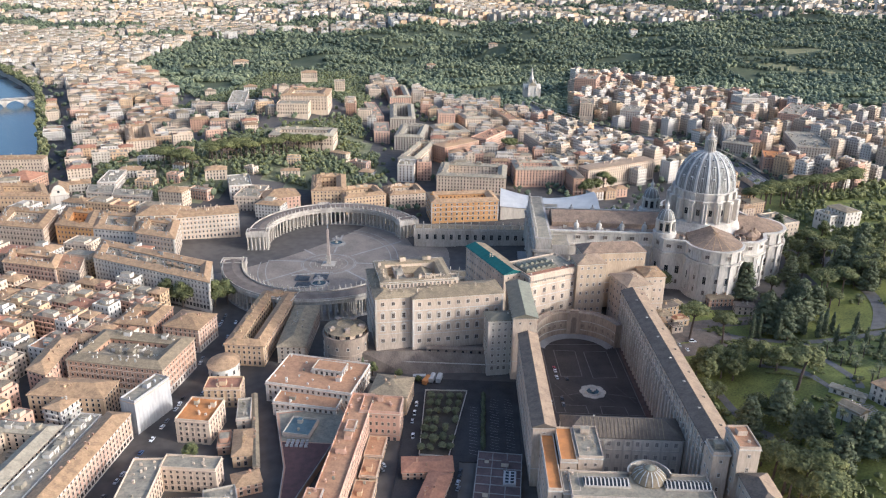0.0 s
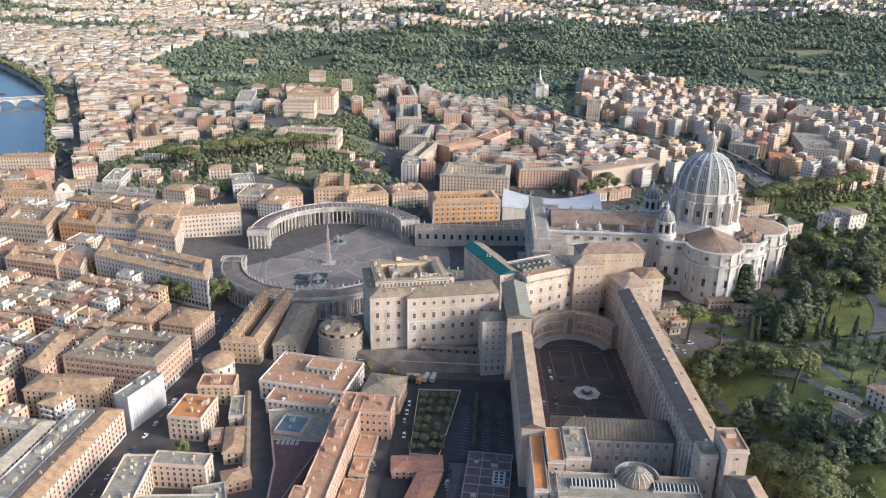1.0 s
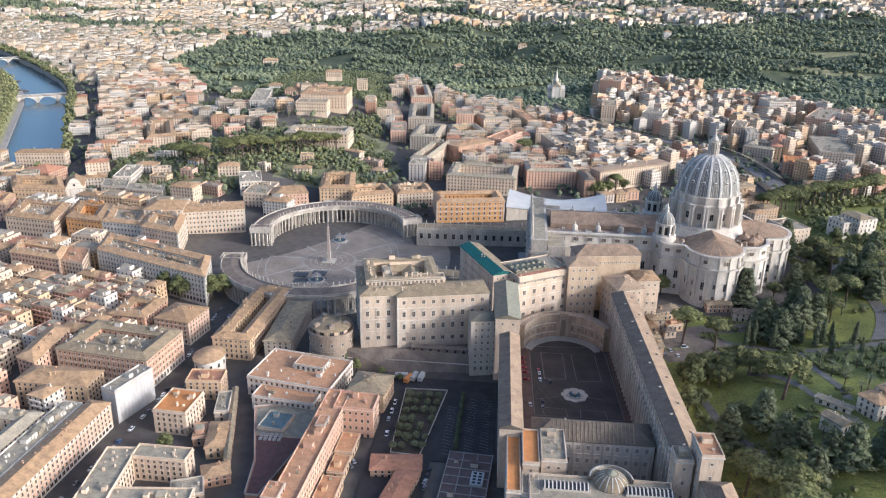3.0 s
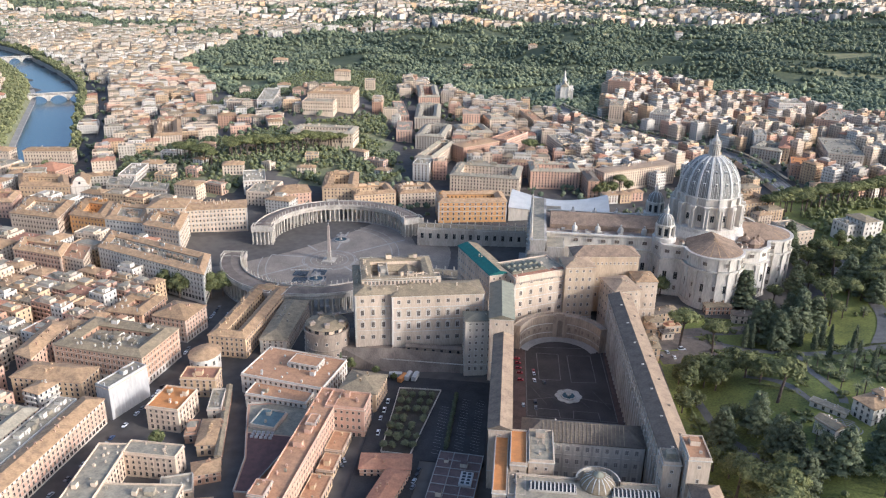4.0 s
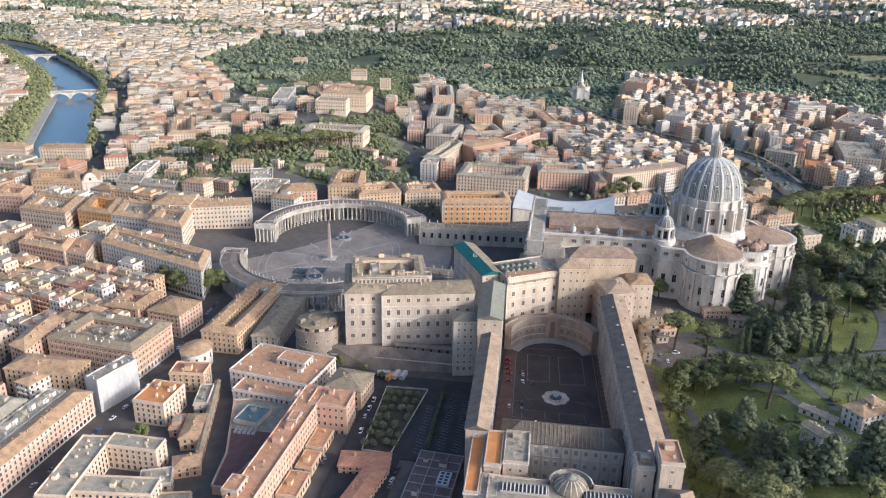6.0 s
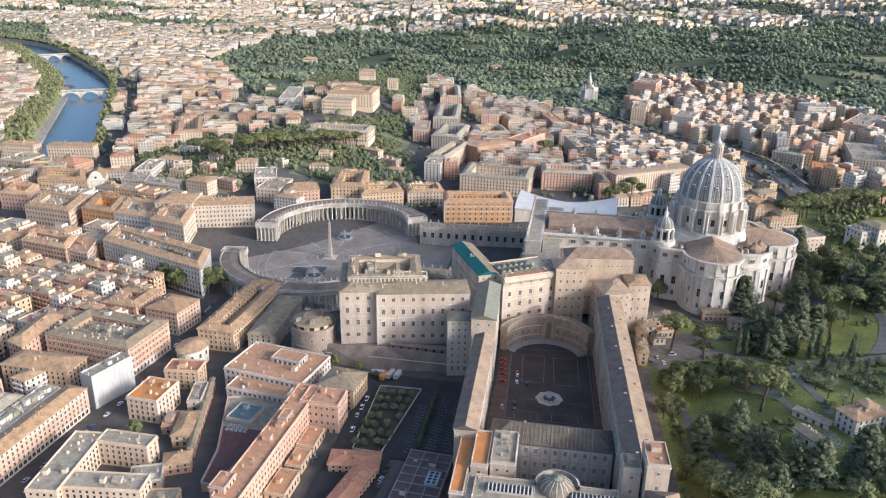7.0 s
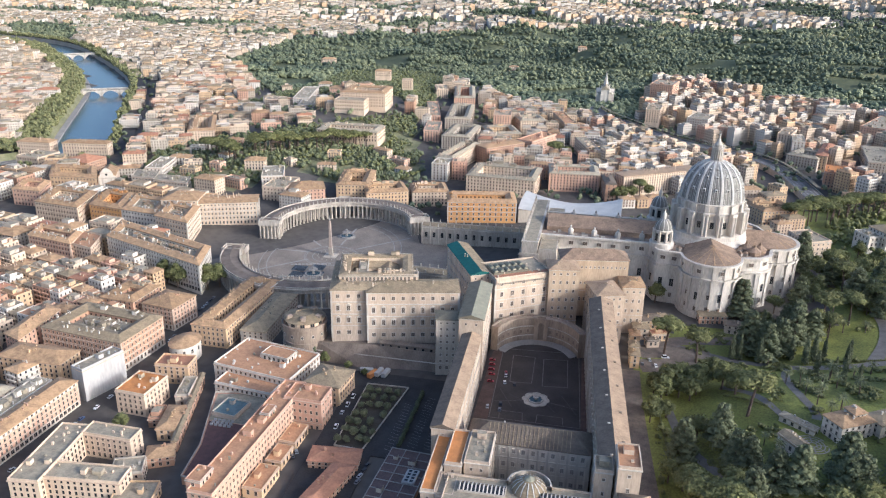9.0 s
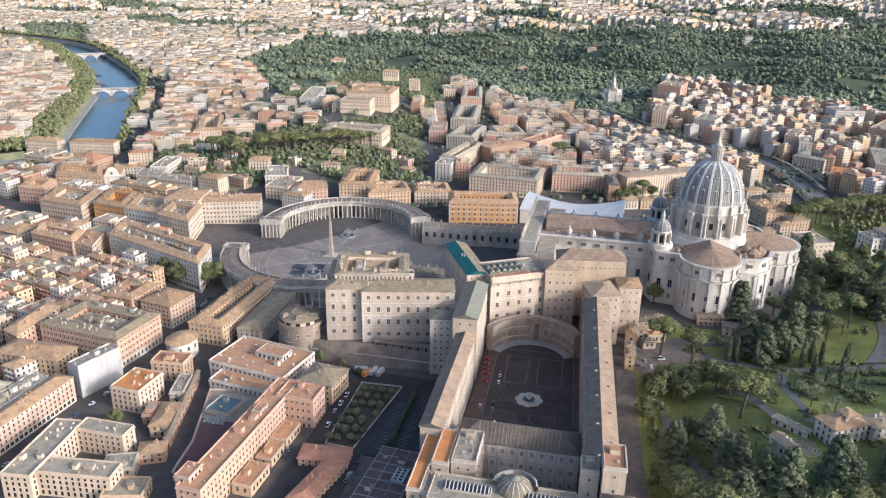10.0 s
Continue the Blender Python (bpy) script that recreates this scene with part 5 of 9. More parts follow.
def build_court():
    ms = Mesh()
    ms.prism([(-172, 282), (-172, 140), (-205, 132), (-244, 140), (-247, 282)][::-1], 0, CZ)
    ct = tagged(part("pavement", ms, SETTS, None), "dark setts of a palace court with pale lines", "pavement", kind="structure")
    ln = Mesh()
    z = CZ + 0.02
    frame_lines(ln, [(-184, 240), (-181, 152), (-233, 148), (-238, 240)], 0.5, z)
    frame_lines(ln, [(-191, 196), (-189, 160), (-204, 160), (-205, 195)], 0.5, z)
    frame_lines(ln, [(-212, 197), (-210, 161), (-226, 159), (-228, 195)], 0.5, z)
    frame_lines(ln, [(-190, 240), (-189, 231), (-203, 231), (-204, 240)], 0.4, z)
    frame_lines(ln, [(-212, 240), (-212, 231), (-227, 231), (-228, 240)], 0.4, z)
    for a in ((-184, 222), (-236, 220)):
        strip(ln, *a, -209, 214, 0.35, z)
    part("paving_line", ln, mat("worn_stone_lines", (0.21, 0.185, 0.16), (0.11, 0.098, 0.085), scale=0.3, fine=1.5), ct, "worn pale stone lines")
    vg = Mesh()
    vg.face([(-174.5, 150, z - 0.01), (-181, 150, z - 0.01), (-184, 272, z - 0.01), (-174.5, 272, z - 0.01)][::-1])
    vg.face([(-235, 148, z - 0.01), (-242, 148, z - 0.01), (-245.5, 276, z - 0.01), (-239.5, 276, z - 0.01)][::-1])
    part("brick_verge", vg, mat("worn_brick_paving", (0.135, 0.085, 0.066), (0.075, 0.05, 0.04), scale=0.2, fine=1.2), ct, "worn brick verges along the court")
    wt = Mesh()
    for k in range(7):
        strip(wt, -186 - k * 6.5, 206 + (k % 3) * 5, -196 - k * 6.5, 226 - (k % 2) * 9, 0.5, z + 0.004)
    part("worn_track", wt, mat("worn_wheel_tracks", (0.115, 0.098, 0.085), (0.065, 0.056, 0.05), scale=0.3, fine=1.5), ct)
    rt = root("court_fountain", -209.5, 214.3, CZ, 0, "low round fountain in a lobed pale basin", "fountain")
    b = Mesh()
    n = 48
    def lobe(r, k):
        a = TAU * k / n
        q = r * (1 + 0.13 * abs(math.cos(4 * a)))
        return (q * math.cos(a), q * math.sin(a))
    rings = [(7.6, -0.3), (7.6, 0.35), (7.0, 0.4), (6.6, 0.05), (4.6, 0.05), (4.4, 0.8), (3.7, 0.8), (3.6, 0.3)]
    for (ra, za), (rb, zb) in zip(rings[:-1], rings[1:]):
        for k in range(n):
            p, q, s, t = lobe(ra, k), lobe(ra, k + 1), lobe(rb, k + 1), lobe(rb, k)
            b.face([(*p, za), (*q, za), (*s, zb), (*t, zb)])
    part("basin", b, TRAV, rt)
    w = Mesh()
    disc(w, 0, 0, 3.9, 0.5, 24)
    part("water", w, WATER, rt)
    st = Mesh()
    st.lathe([(0.9, 0), (0.5, 1.2), (1.9, 2.0), (1.8, 2.2), (0.3, 2.1), (0.01, 3)], 0, 0, 14)
    part("stem", st, TRAV, rt)


build_court()


def exedra():
    """The curved end wall of the court with its central niche and steps."""
    rt = root("exedra_wall", -205, 164, CZ, 0, "curved grey-brown court wall with a tall central niche", "wall")
    a0, a1 = radians(200), radians(345)
    w = Mesh()
    w.lathe([(29, -1), (29, 17), (28.4, 17.2), (28.4, 18.4), (29.4, 18.4), (29.4, 17.6), (33, 17.6), (33, 18.4), (34, 18.4), (34, -1)], 0, 0, 40, 0, a0, a1)
    for a in (a0, a1):
        c, s = math.cos(a), math.sin(a)
        w.face([(29 * c, 29 * s, -1), (34 * c, 34 * s, -1), (34 * c, 34 * s, 18), (29 * c, 29 * s, 18)])
    part("wall", w, TOWER_BRICK, rt)
    b = Mesh()
    for z in (4.5, 11.5):
        b.lathe([(29, z), (28.6, z), (28.6, z + 0.6), (29, z + 0.6)], 0, 0, 40, 0, a0, a1)
    part("string_course", b, TRAV, rt)
    n = Mesh()
    n.box(-5, -31, -1, 5, -27.6, 17.6)
    n.box(-5.6, -31.4, 17.6, 5.6, -27, 18.6, bottom=True)
    n.box(-3.2, -29, 18.6, 3.2, -27.4, 20)
    ni = part("niche", n, TOWER_BRICK, rt, "tall stone niche")
    # Flat arch in darker brick; the niche's shade is only its colour.
    g = Mesh()
    g.face([(1.9, -27.55, 2), (-1.9, -27.55, 2), (-1.9, -27.55, 13)] + [(1.9 * math.cos(math.pi - math.pi * k / 8), -27.55, 13 + 1.9 * math.sin(math.pi * k / 8)) for k in range(1, 8)] + [(1.9, -27.55, 13)])
    part("recess", g, FORT, ni)
    for k in range(14):
        a = a0 + (a1 - a0) * (k + 0.5) / 14
        if abs(math.degrees(a) - 270) < 12:
            continue
        o = part("blind_niche", window_data(1.6, 2.4, 0, TOWER_BRICK, FORT), None, rt)
        o.matrix_basis = pose(29 * math.cos(a), 29 * math.sin(a), 8.0, 0, 0, math.degrees(a) - 90)
    for k in range(5):
        s = Mesh()
        r = 27 - k * 1.0
        s.lathe([(r, -0.5), (r, 0.25 * (5 - k)), (r + 1.4, 0.25 * (5 - k))], 0, 0, 36, 0, a0, a1)
        part("step", s, PAVE, rt)


exedra()


# ---- bastion, retaining wall and round tower below the palace ----
def retaining_wall():
    rt = root("bastion_wall", -105, 185, 3, 0, "sloping grey-brown fortress wall below the palace", "wall")
    pts = [(48, 9, 12, 4), (8, 13.5, 13, 1.5), (-36, 10, 13, 4), (-56, 11, 13, 4)]
    f = Mesh()
    for (xa, ba, za, ta), (xb, bb, zb, tb) in zip(pts[:-1], pts[1:]):
        f.face([(xa, ba, -3), (xb, bb, -3), (xb, tb, zb), (xa, ta, za)][::-1])
        f.face([(xa, ta, za), (xb, tb, zb), (xb, tb - 0.8, zb), (xa, ta - 0.8, za)][::-1])
        f.face([(xa, ta - 0.8, za), (xb, tb - 0.8, zb), (xb, tb - 0.8, zb - 1.2), (xa, ta - 0.8, za - 1.2)][::-1])
    part("wall", f, FORT, rt)
    w = Mesh()
    w.face([(48, 3.2, 10.9), (8, 0.7, 11.9), (-36, 3.2, 11.9), (-56, 3.2, 11.9), (-56, -26, 12), (48, -26, 12)])
    part("walkway", w, FORT, rt)
    c = Mesh()
    for (xa, ba, za, ta), (xb, bb, zb, tb) in zip(pts[:-1], pts[1:]):
        k = 0.62
        ya, yb = ba + (ta - ba) * k, bb + (tb - bb) * k
        c.face([(xa, ya + 0.5, za * k - 1.2), (xb, yb + 0.5, zb * k - 1.2), (xb, yb + 0.3, zb * k - 0.5), (xa, ya + 0.3, za * k - 0.5)][::-1])
    part("string_course", c, TRAV, rt)
    l = Mesh()
    l.box(-48, -3, 10, 4, 1.5, 15.2)
    l.hip(-48, -3, 4, 1.5, 15.2, 1.2, 0, over=0.3, gable=True)
    part("guard_range", l, FORT, rt, "low range on the wall walk")
    q = Mesh()
    q.face([(-0.8, 0, 0), (0.8, 0, 0), (0.8, 0, 1.8), (-0.8, 0, 1.8)])
    qd = q.data("loophole", [GLASS])
    for k in range(9):
        o = part("loophole", qd, None, rt)
        o.matrix_basis = pose(2 - k * 5.6, 1.56, 12.4, 0, 0, 180)


retaining_wall()


def round_tower():
    rt = root("round_tower", -45.5, 181, 2, 0, "squat round brick tower with a low polygonal roof", "tower")
    TAKEN.append((-45.5, 181, 28, 28, 0))
    w = Mesh()
    w.lathe([(14.4, -4), (13.2, 12), (13.6, 12.6), (13.2, 13), (13.2, 22), (13.8, 22.4), (13.8, 24.6), (12.8, 24.6), (12.8, 23.6)], 0, 0, 40)
    part("wall", w, TOWER_BRICK, rt)
    t = Mesh()
    t.lathe([(12.9, 23.6), (7, 23.7), (7, 23.6)], 0, 0, 40)
    part("terrace", t, TERRA, rt)
    u = Mesh()
    u.lathe([(11.6, 23.6), (11.6, 27.2)], 0, 0, 12)
    u.lathe([(4.4, 28.4), (4.4, 23.6)], 0, 0, 12)
    part("gallery", u, WALL["cream"], rt)
    r = Mesh()
    r.lathe([(13.0, 26.9), (12.9, 27.2), (5.2, 29.9), (4.6, 29.2), (0.1, 29.0)], 0, 0, 12)
    part("roof", r, TILE_G, rt)
    for k, (ra_, za_) in enumerate(((9.5, 28.2), (8.6, 28.6), (9.8, 28.0), (7.8, 28.8), (9.0, 28.3))):
        q = Mesh()
        q.box(ra_ - 1.6, -1.4, 26.4, ra_ + 1.6, 1.4, za_ + 1.7)
        q.hip(ra_ - 1.6, -1.4, ra_ + 1.6, 1.4, za_ + 1.7, 0.7, 0, over=0.3, thick=0.1)
        part("roof_hut", q, TOWER_BRICK, rt).matrix_basis = pose(0, 0, 0, 0, 0, 40 + 67 * k)
    for k in range(12):
        a = radians(20 + k * 28)
        for z in (9, 17.5):
            o = part("window", window_data(1.2, 1.8, 0, TRAV), None, rt)
            o.matrix_basis = pose((13.25 if z > 12 else 13.4) * math.cos(a), (13.25 if z > 12 else 13.4) * math.sin(a), z, 0, 0, math.degrees(a) + 90)
    for k in range(12):
        a = radians(15 + k * 30)
        o = part("window", window_data(2.4, 2.6, 0, TOWER_BRICK), None, rt)
        o.matrix_basis = pose(11.5 * math.cos(a), 11.5 * math.sin(a), 25.4, 0, 0, math.degrees(a) + 90)
    rt.scale = (1.13, 1.13, 1.0)


round_tower()


def oval_church():
    rt = root("round_church", 31, 208, 3, 0, "small oval cream church with a tiled conical roof", "church")
    TAKEN.append((31, 208, 24, 28, 0))
    w, r = Mesh(), Mesh()
    w.lathe([(9.6, -5), (9.6, 10.4), (10.2, 10.8), (10.2, 11.4)], 0, 0, 28)
    part("wall", w, WALL["white"], rt)
    r.lathe([(10.6, 11.3), (3.0, 14.0), (0.1, 14.6)], 0, 0, 14)
    part("roof", r, TILE, rt)
    rt.scale = (1.0, 1.25, 1)
    for k in range(12):
        a = TAU * k / 12
        o = part("window", window_data(1.2, 2.6, 0, TRAV), None, rt)
        o.matrix_basis = pose(9.6 * math.cos(a), 9.6 * math.sin(a), 7.2, 0, 0, math.degrees(a) + 90)


oval_church()


# ---- yard, orchard and car park beside the gallery wing ----
def build_yard():
    z = 5.15
    y = Mesh()
    y.prism([(-62, 206), (-98, 204), (-161, 204), (-161, 292), (-126, 292), (-126, 346), (-92, 346), (-92, 226)], 0, z)
    tagged(part("road", y, ASPHALT, None), "dark asphalt lanes and car park beside the palace", "road", kind="structure")
    o = Mesh()
    o.prism([(-102.5, 219.5), (-129, 218.5), (-120, 289), (-103.5, 288)], 0, z + 0.25)
    tagged(part("orchard_bed", o, mat("dry_soil", (0.105, 0.082, 0.058), (0.05, 0.044, 0.03), scale=0.15, fine=1.5, bumpy=0.3), None), "dry soil of a small walled orchard", "soil", kind="structure")
    kerb = root("orchard_wall", -112, 254, z, 0, "low pale stone wall round the orchard", "wall")
    pts = [(9.5, -34.5), (-17, -35.5), (-8, 35), (8.5, 34)]
    for a, b in zip(pts, pts[1:] + pts[:1]):
        d = Vector(b) - Vector(a)
        w = Mesh()
        w.box(0, -0.2, -0.5, d.length, 0.2, 0.9)
        w.box(-0.05, -0.28, 0.9, d.length + 0.05, 0.28, 1.05, bottom=True)
        ob = part("wall_run", w, TRAV, kerb)
        ob.matrix_basis = pose(*a, 0, 0, 0, math.degrees(math.atan2(d.y, d.x)))
    ln = Mesh()
    for k in range(19):
        strip(ln, -143.4, 226 + k * 2.9, -148.6, 227.6 + k * 2.9, 0.16, z + 0.02)
        strip(ln, -152.5, 226 + k * 2.9, -157.4, 227.6 + k * 2.9, 0.16, z + 0.02)
        if k < 16:
            strip(ln, -131.2, 236 + k * 3.2, -136.0, 237.4 + k * 3.2, 0.16, z + 0.02)
    tagged(part("parking_line", ln, PAVE, None), "white parking bay lines on asphalt", "road marking", kind="structure")
    h = root("hedge", -139.2, 252, z, 0, "long clipped dark green hedge", "hedge")
    lv, tr = Mesh(), Mesh()
    rng = random.Random(4)
    leaves(lv, rng, [(rng.uniform(-0.3, 0.3), -29 + k * 1.6, 1.6, 1.5, 1.5) for k in range(37)], 40, 0.4)
    part("leaves", lv, LEAF["cedar"], h)
    for k in range(19):
        tr.cyl(0, -29 + k * 3.2, 0.1, -0.2, 1.6, 5)
    tagged(part("stem", tr, BARK, h), kind="stuff")


def terrace_block():
    """A low wedge of service rooms whose roof is a terrace."""
    rt = root("service_block", -32, 285, 3, 0, "low service block with a dark roof and a red paved end", "building")
    TAKEN.append((-32, 285, 36, 84, 190))
    pts = [(17, -30), (-21, -40), (-28, -28), (-11, 50), (-4, 50), (0, 22)]
    w = Mesh()
    w.prism(pts[::-1], -6, 4.4)
    part("wall", w, WALL["brick"], rt)
    f = Mesh()
    f.prism([(15, -29), (-20, -38.6), (-26.6, -27), (-22, -2), (7, -2)][::-1], 4.3, 4.5)
    part("grey_roof", f, FLATGREY, rt)
    g = Mesh()
    g.prism([(6.6, -1), (-21.6, -1), (-10.6, 49), (-4.6, 49), (-0.8, 22)][::-1], 4.3, 4.52)
    part("red_terrace", g, mat("red_paving", (0.17, 0.085, 0.068), (0.11, 0.06, 0.05), scale=0.3, fine=2), rt, "dull red paved terrace")
    for a, b in zip(pts, pts[1:] + pts[:1]):
        d = Vector(b) - Vector(a)
        q = Mesh()
        q.box(0, 0, 0, d.length, 0.35, 1.0)
        ob = part("parapet", q, TRAV, rt)
        ob.matrix_basis = pose(a[0], a[1], 4.4, 0, 0, math.degrees(math.atan2(d.y, d.x)))
    u = Mesh()
    u.box(-0.9, -0.5, 0, 0.9, 0.5, 1.2)
    u.cyl(-0.4, 0, 0.32, 1.2, 1.45, 8)
    u.cyl(0.4, 0, 0.32, 1.2, 1.45, 8)
    ud = u.data("cooling_unit", [SHEETW])
    for i in range(5):
        for j in range(3):
            o = part("cooling_unit", ud, None, rt)
            o.matrix_basis = pose(3 - i * 2.7, -0 + j * 2.4 + 1 - 3, 4.5, 0, 0, 8)


# ---- the houses of the quarter ----
Q = "houses of the quarter"


def town(*a, **k):
    k.setdefault("group", Q)
    k.setdefault("single", ("front", "right"))
    k.setdefault("frame_mat", FRAME)
    return house("town_house", *a, **k)


town(89.1, 212.4, 65, 42.4, 172.7, 21, "brick", "court", TILE_G, floors=5, wing=11, label="big brown brick house with rooms round a cluttered court", seed=21, bands=True, fill=0.86, cluttered=12, plinth="white")
town(69.6, 160.1, 27, 26.5, 170, 17, "pink", "hip", TILE, floors=5, label="pinkish plaster house with a hipped tile roof", seed=22, bands=True, plinth="white")
town(105.4, 154.5, 29, 32, 175, 17, "brick", "court", TILE, floors=5, wing=10, label="brown house with a small inner court", seed=23, fill=0.75, single=())
town(61.4, 259.2, 10, 30, 161.6, 20.6, "sheeted", "flat", FLATGREY, floors=6, single=(), sides=(), label="house wrapped in white scaffold sheeting", seed=24, cluttered=2)
town(72.9, 327.3, 13, 98, 175.9, 16, "pink", "hip", TILE, floors=5, label="long pink plaster house with shops along the street", seed=25, arcade=True, attic="white", plinth="white", bands=True)
town(88.5, 318, 13, 78, 175.9, 14, "white", "flat", FLATGREY, floors=4, label="pale terraced rear range crowded with roof rooms", seed=325, cluttered=22, head=0, single=())
town(117, 322, 38, 62, 175.9, 15, "cream", "court", FLATGREY, floors=5, wing=10, label="cream house round a deep court with pale roof rooms", seed=326, cluttered=14, head=0, fill=0.3, single=())
town(107.1, 255.5, 46, 19.7, 178.9, 17, "ochre", "hip", TILE, floors=5, label="ochre plaster house with a tiled roof", seed=26, single=())
town(25.5, 269.5, 20, 24, 176, 14, "cream", "flat", ORANGE_T, floors=4, label="cream house with an orange paved roof terrace", seed=27, cluttered=2)
town(22, 236, 22, 14, -174.7, 12, "ochre", "flat", TILE_R, floors=4, label="ochre house with red tiled terrace", seed=28, cluttered=3)
town(14, 318.5, 30, 11, 179, 13.5, "cream", "flat", FLATGREY, floors=4, label="cream-yellow house end with a grey flat roof", seed=29, cluttered=2, single=("front", "right"), head=0)
town(34, 342, 16, 50, -174, 13.5, "cream", "flat", FLATGREY, floors=4, label="cream-yellow house wing with a grey flat roof", seed=30, cluttered=5, head=0, single=())
town(5, 353, 40, 13, -174, 13, "cream", "flat", FLATGREY, floors=4, label="cream-yellow street front with a grey flat roof", seed=130, cluttered=3, head=0, single=())
town(-6.6, 336.5, 16, 14, 202, 7, "grey", "flat", FLATGREY, floors=2, label="low house with grey sheet roofs and skylights", seed=131, cluttered=4, head=0, single=())
town(-15, 319, 14, 11, 205, 6, "brick", "hip", TILE, floors=2, label="small brown house with a tiled roof", seed=132, head=0)
town(-21, 353, 20.5, 15, 194, 6, "ochre", "flat", FLATGREY, floors=2, label="low yellow house with a grey flat roof", seed=232, cluttered=2, head=0, single=())
town(4, 256, 8, 22, 193, 7, "grey", "flat", FLATGREY, floors=2, label="narrow old house with a grey terrace", seed=233, cluttered=5, head=0)
town(7.5, 284, 7, 14, 193, 5, "brick", "flat", FLATGREY, floors=2, label="low old house crowded with roof frames", seed=234, cluttered=7, head=0, single=())
town(-4.5, 289, 10, 25, 193, 7, "ochre", "hip", TILE, floors=2, rise=1.8, label="low old house under a tiled roof", seed=235, head=0)
town(-34.3, 219.9, 56, 38, 169.7, 12, "white", "flat", TERRA, floors=3, label="white house with broad terracotta roof terraces", seed=31, cluttered=2, head=0)
town(-32.4, 243.5, 40, 17, 172.4, 8, "white", "flat", TERRA, floors=2, label="low white wing with a terracotta terrace", seed=32, cluttered=2, head=0)
town(-33.5, 271.5, 15.5, 17, 172, 6.6, "grey", "flat", BLUE_ROOF, floors=1, label="low block with a blue-grey flat roof", seed=33, cluttered=1, head=0)
town(-65, 308, 13.5, 108, 176.8, 19, "pink", "flat", TERRA, floors=5, label="long house with a terracotta roof terrace", seed=34, cluttered=3, head=0, single=("front", "right"))
town(-80, 265, 23, 17, 178, 19.5, "pink", "flat", TERRA, floors=4, label="tall end block with a terracotta roof terrace", seed=35, cluttered=1, head=0)
town(-79, 287, 10, 18, 177, 5.5, "ochre", "flat", TERRA, floors=1, parapet=0.5, z0=4, label="low wing with an orange paved roof", seed=36, cluttered=1, head=0, single=("front",))
town(-78.5, 306, 9, 15, 177, 5, "ochre", "flat", TERRA, floors=1, parapet=0.5, z0=4, label="low wing with an orange paved roof", seed=236, cluttered=1, head=0, single=("front",))
town(-77.5, 328, 11, 20, 177, 5.5, "ochre", "flat", TERRA, floors=1, parapet=0.5, z0=4, label="low wing with an orange paved roof", seed=237, cluttered=1, head=0, single=("front",))
town(-82.8, 235.5, 23, 22.8, 173.2, 15, "ochre", "hip", TILE_G, floors=4, label="square house with a hipped grey-brown roof", seed=37, head=0)
town(-109, 302, 27, 13, 186, 6, "brick", "hip", TILE_R, floors=2, z0=4, rise=1.6, label="low brick range with a dull red tiled roof", seed=38, head=0, single=())
town(-113, 326, 12, 36, 168, 6, "brick", "hip", TILE_R, floors=2, z0=4, rise=1.6, label="low brick wing with a dull red tiled roof", seed=138, head=0, single=())
town(-7.5, 274, 2.6, 74, 196, 6.5, "brick", "gable", TILE_G, floors=2, rise=0.8, label="old brick wall walk along the street", seed=139, head=0, single=("left",), pitch=6)
town(20.4, 147, 26.7, 88, 177.5, 15, "ochre", "court", TILE, floors=4, wing=9, label="long ochre house with a narrow court", seed=39, head=0)
town(-7, 152.3, 18.4, 66, -178, 12, "grey", "hip", TILE_G, floors=4, label="grey plaster house with a hipped roof", seed=40, head=0)
town(132.6, 67.6, 119, 34, 158.7, 24, "white", "court", TILE, floors=6, wing=10, sk=-25, label="long stately house with a tiled front roof and inner courts", single=("front",), seed=41, bands=True, fill=0.9, cluttered=10, attic="white", arcade=True, frame_mat=TRAV_W)
town(234.5, 66, 51, 26, 167.6, 21, "pink", "court", TILE, floors=5, wing=8, sk=-15, label="pinkish house of five storeys", single=(), seed=42, bands=True, fill=0.85)
town(200.4, 69.4, 23, 27, 164.4, 19, "cream", "flat", TERRA, floors=5, sk=-18, label="cream house with a planted terrace", single=(), seed=43)
town(249.4, -44.1, 39.6, 47, 170.5, 19, "orange", "court", TILE, floors=4, wing=11, sk=-23, label="deep orange plaster house with a tiled roof", single=(), seed=44)
town(207.7, -37.7, 45.9, 47, 171.8, 19, "white", "court", TILE, floors=4, wing=10, sk=-23, label="white house with pale terraces behind its roof", single=(), seed=45, fill=0.9, frame_mat=TRAV_W)
town(299.6, -39.7, 53.8, 50, 172.2, 19, "cream", "court", TILE, floors=4, wing=11, sk=-20, label="cream house round a court", single=(), seed=46, bands=True, fill=0.8)
town(159.9, -14, 41.7, 42, 163.7, 23, "cream", "court", TILE, floors=5, wing=11, sk=-25, label="stately corner palace with giant pilasters", single=("front",), seed=47, fill=0.85, bands=True, frame_mat=TRAV_W)
town(133.3, -61.3, 65, 26, -159.5, 23, "cream", "hip", TILE, floors=5, rise=3, label="stately cream palace facing the square", single=("front",), seed=48, bands=True, frame_mat=TRAV_W)
town(172, -48, 36, 28, -168.9, 27, "cream", "hip", TILE, floors=6, label="taller cream house behind the palace", single=(), seed=49, frame_mat=TRAV_W)
town(138.4, 219.1, 16, 43, 159.1, 19, "pink", "hip", TILE, floors=5, sk=-20, label="pink house with a roof terrace", single=(), seed=50)

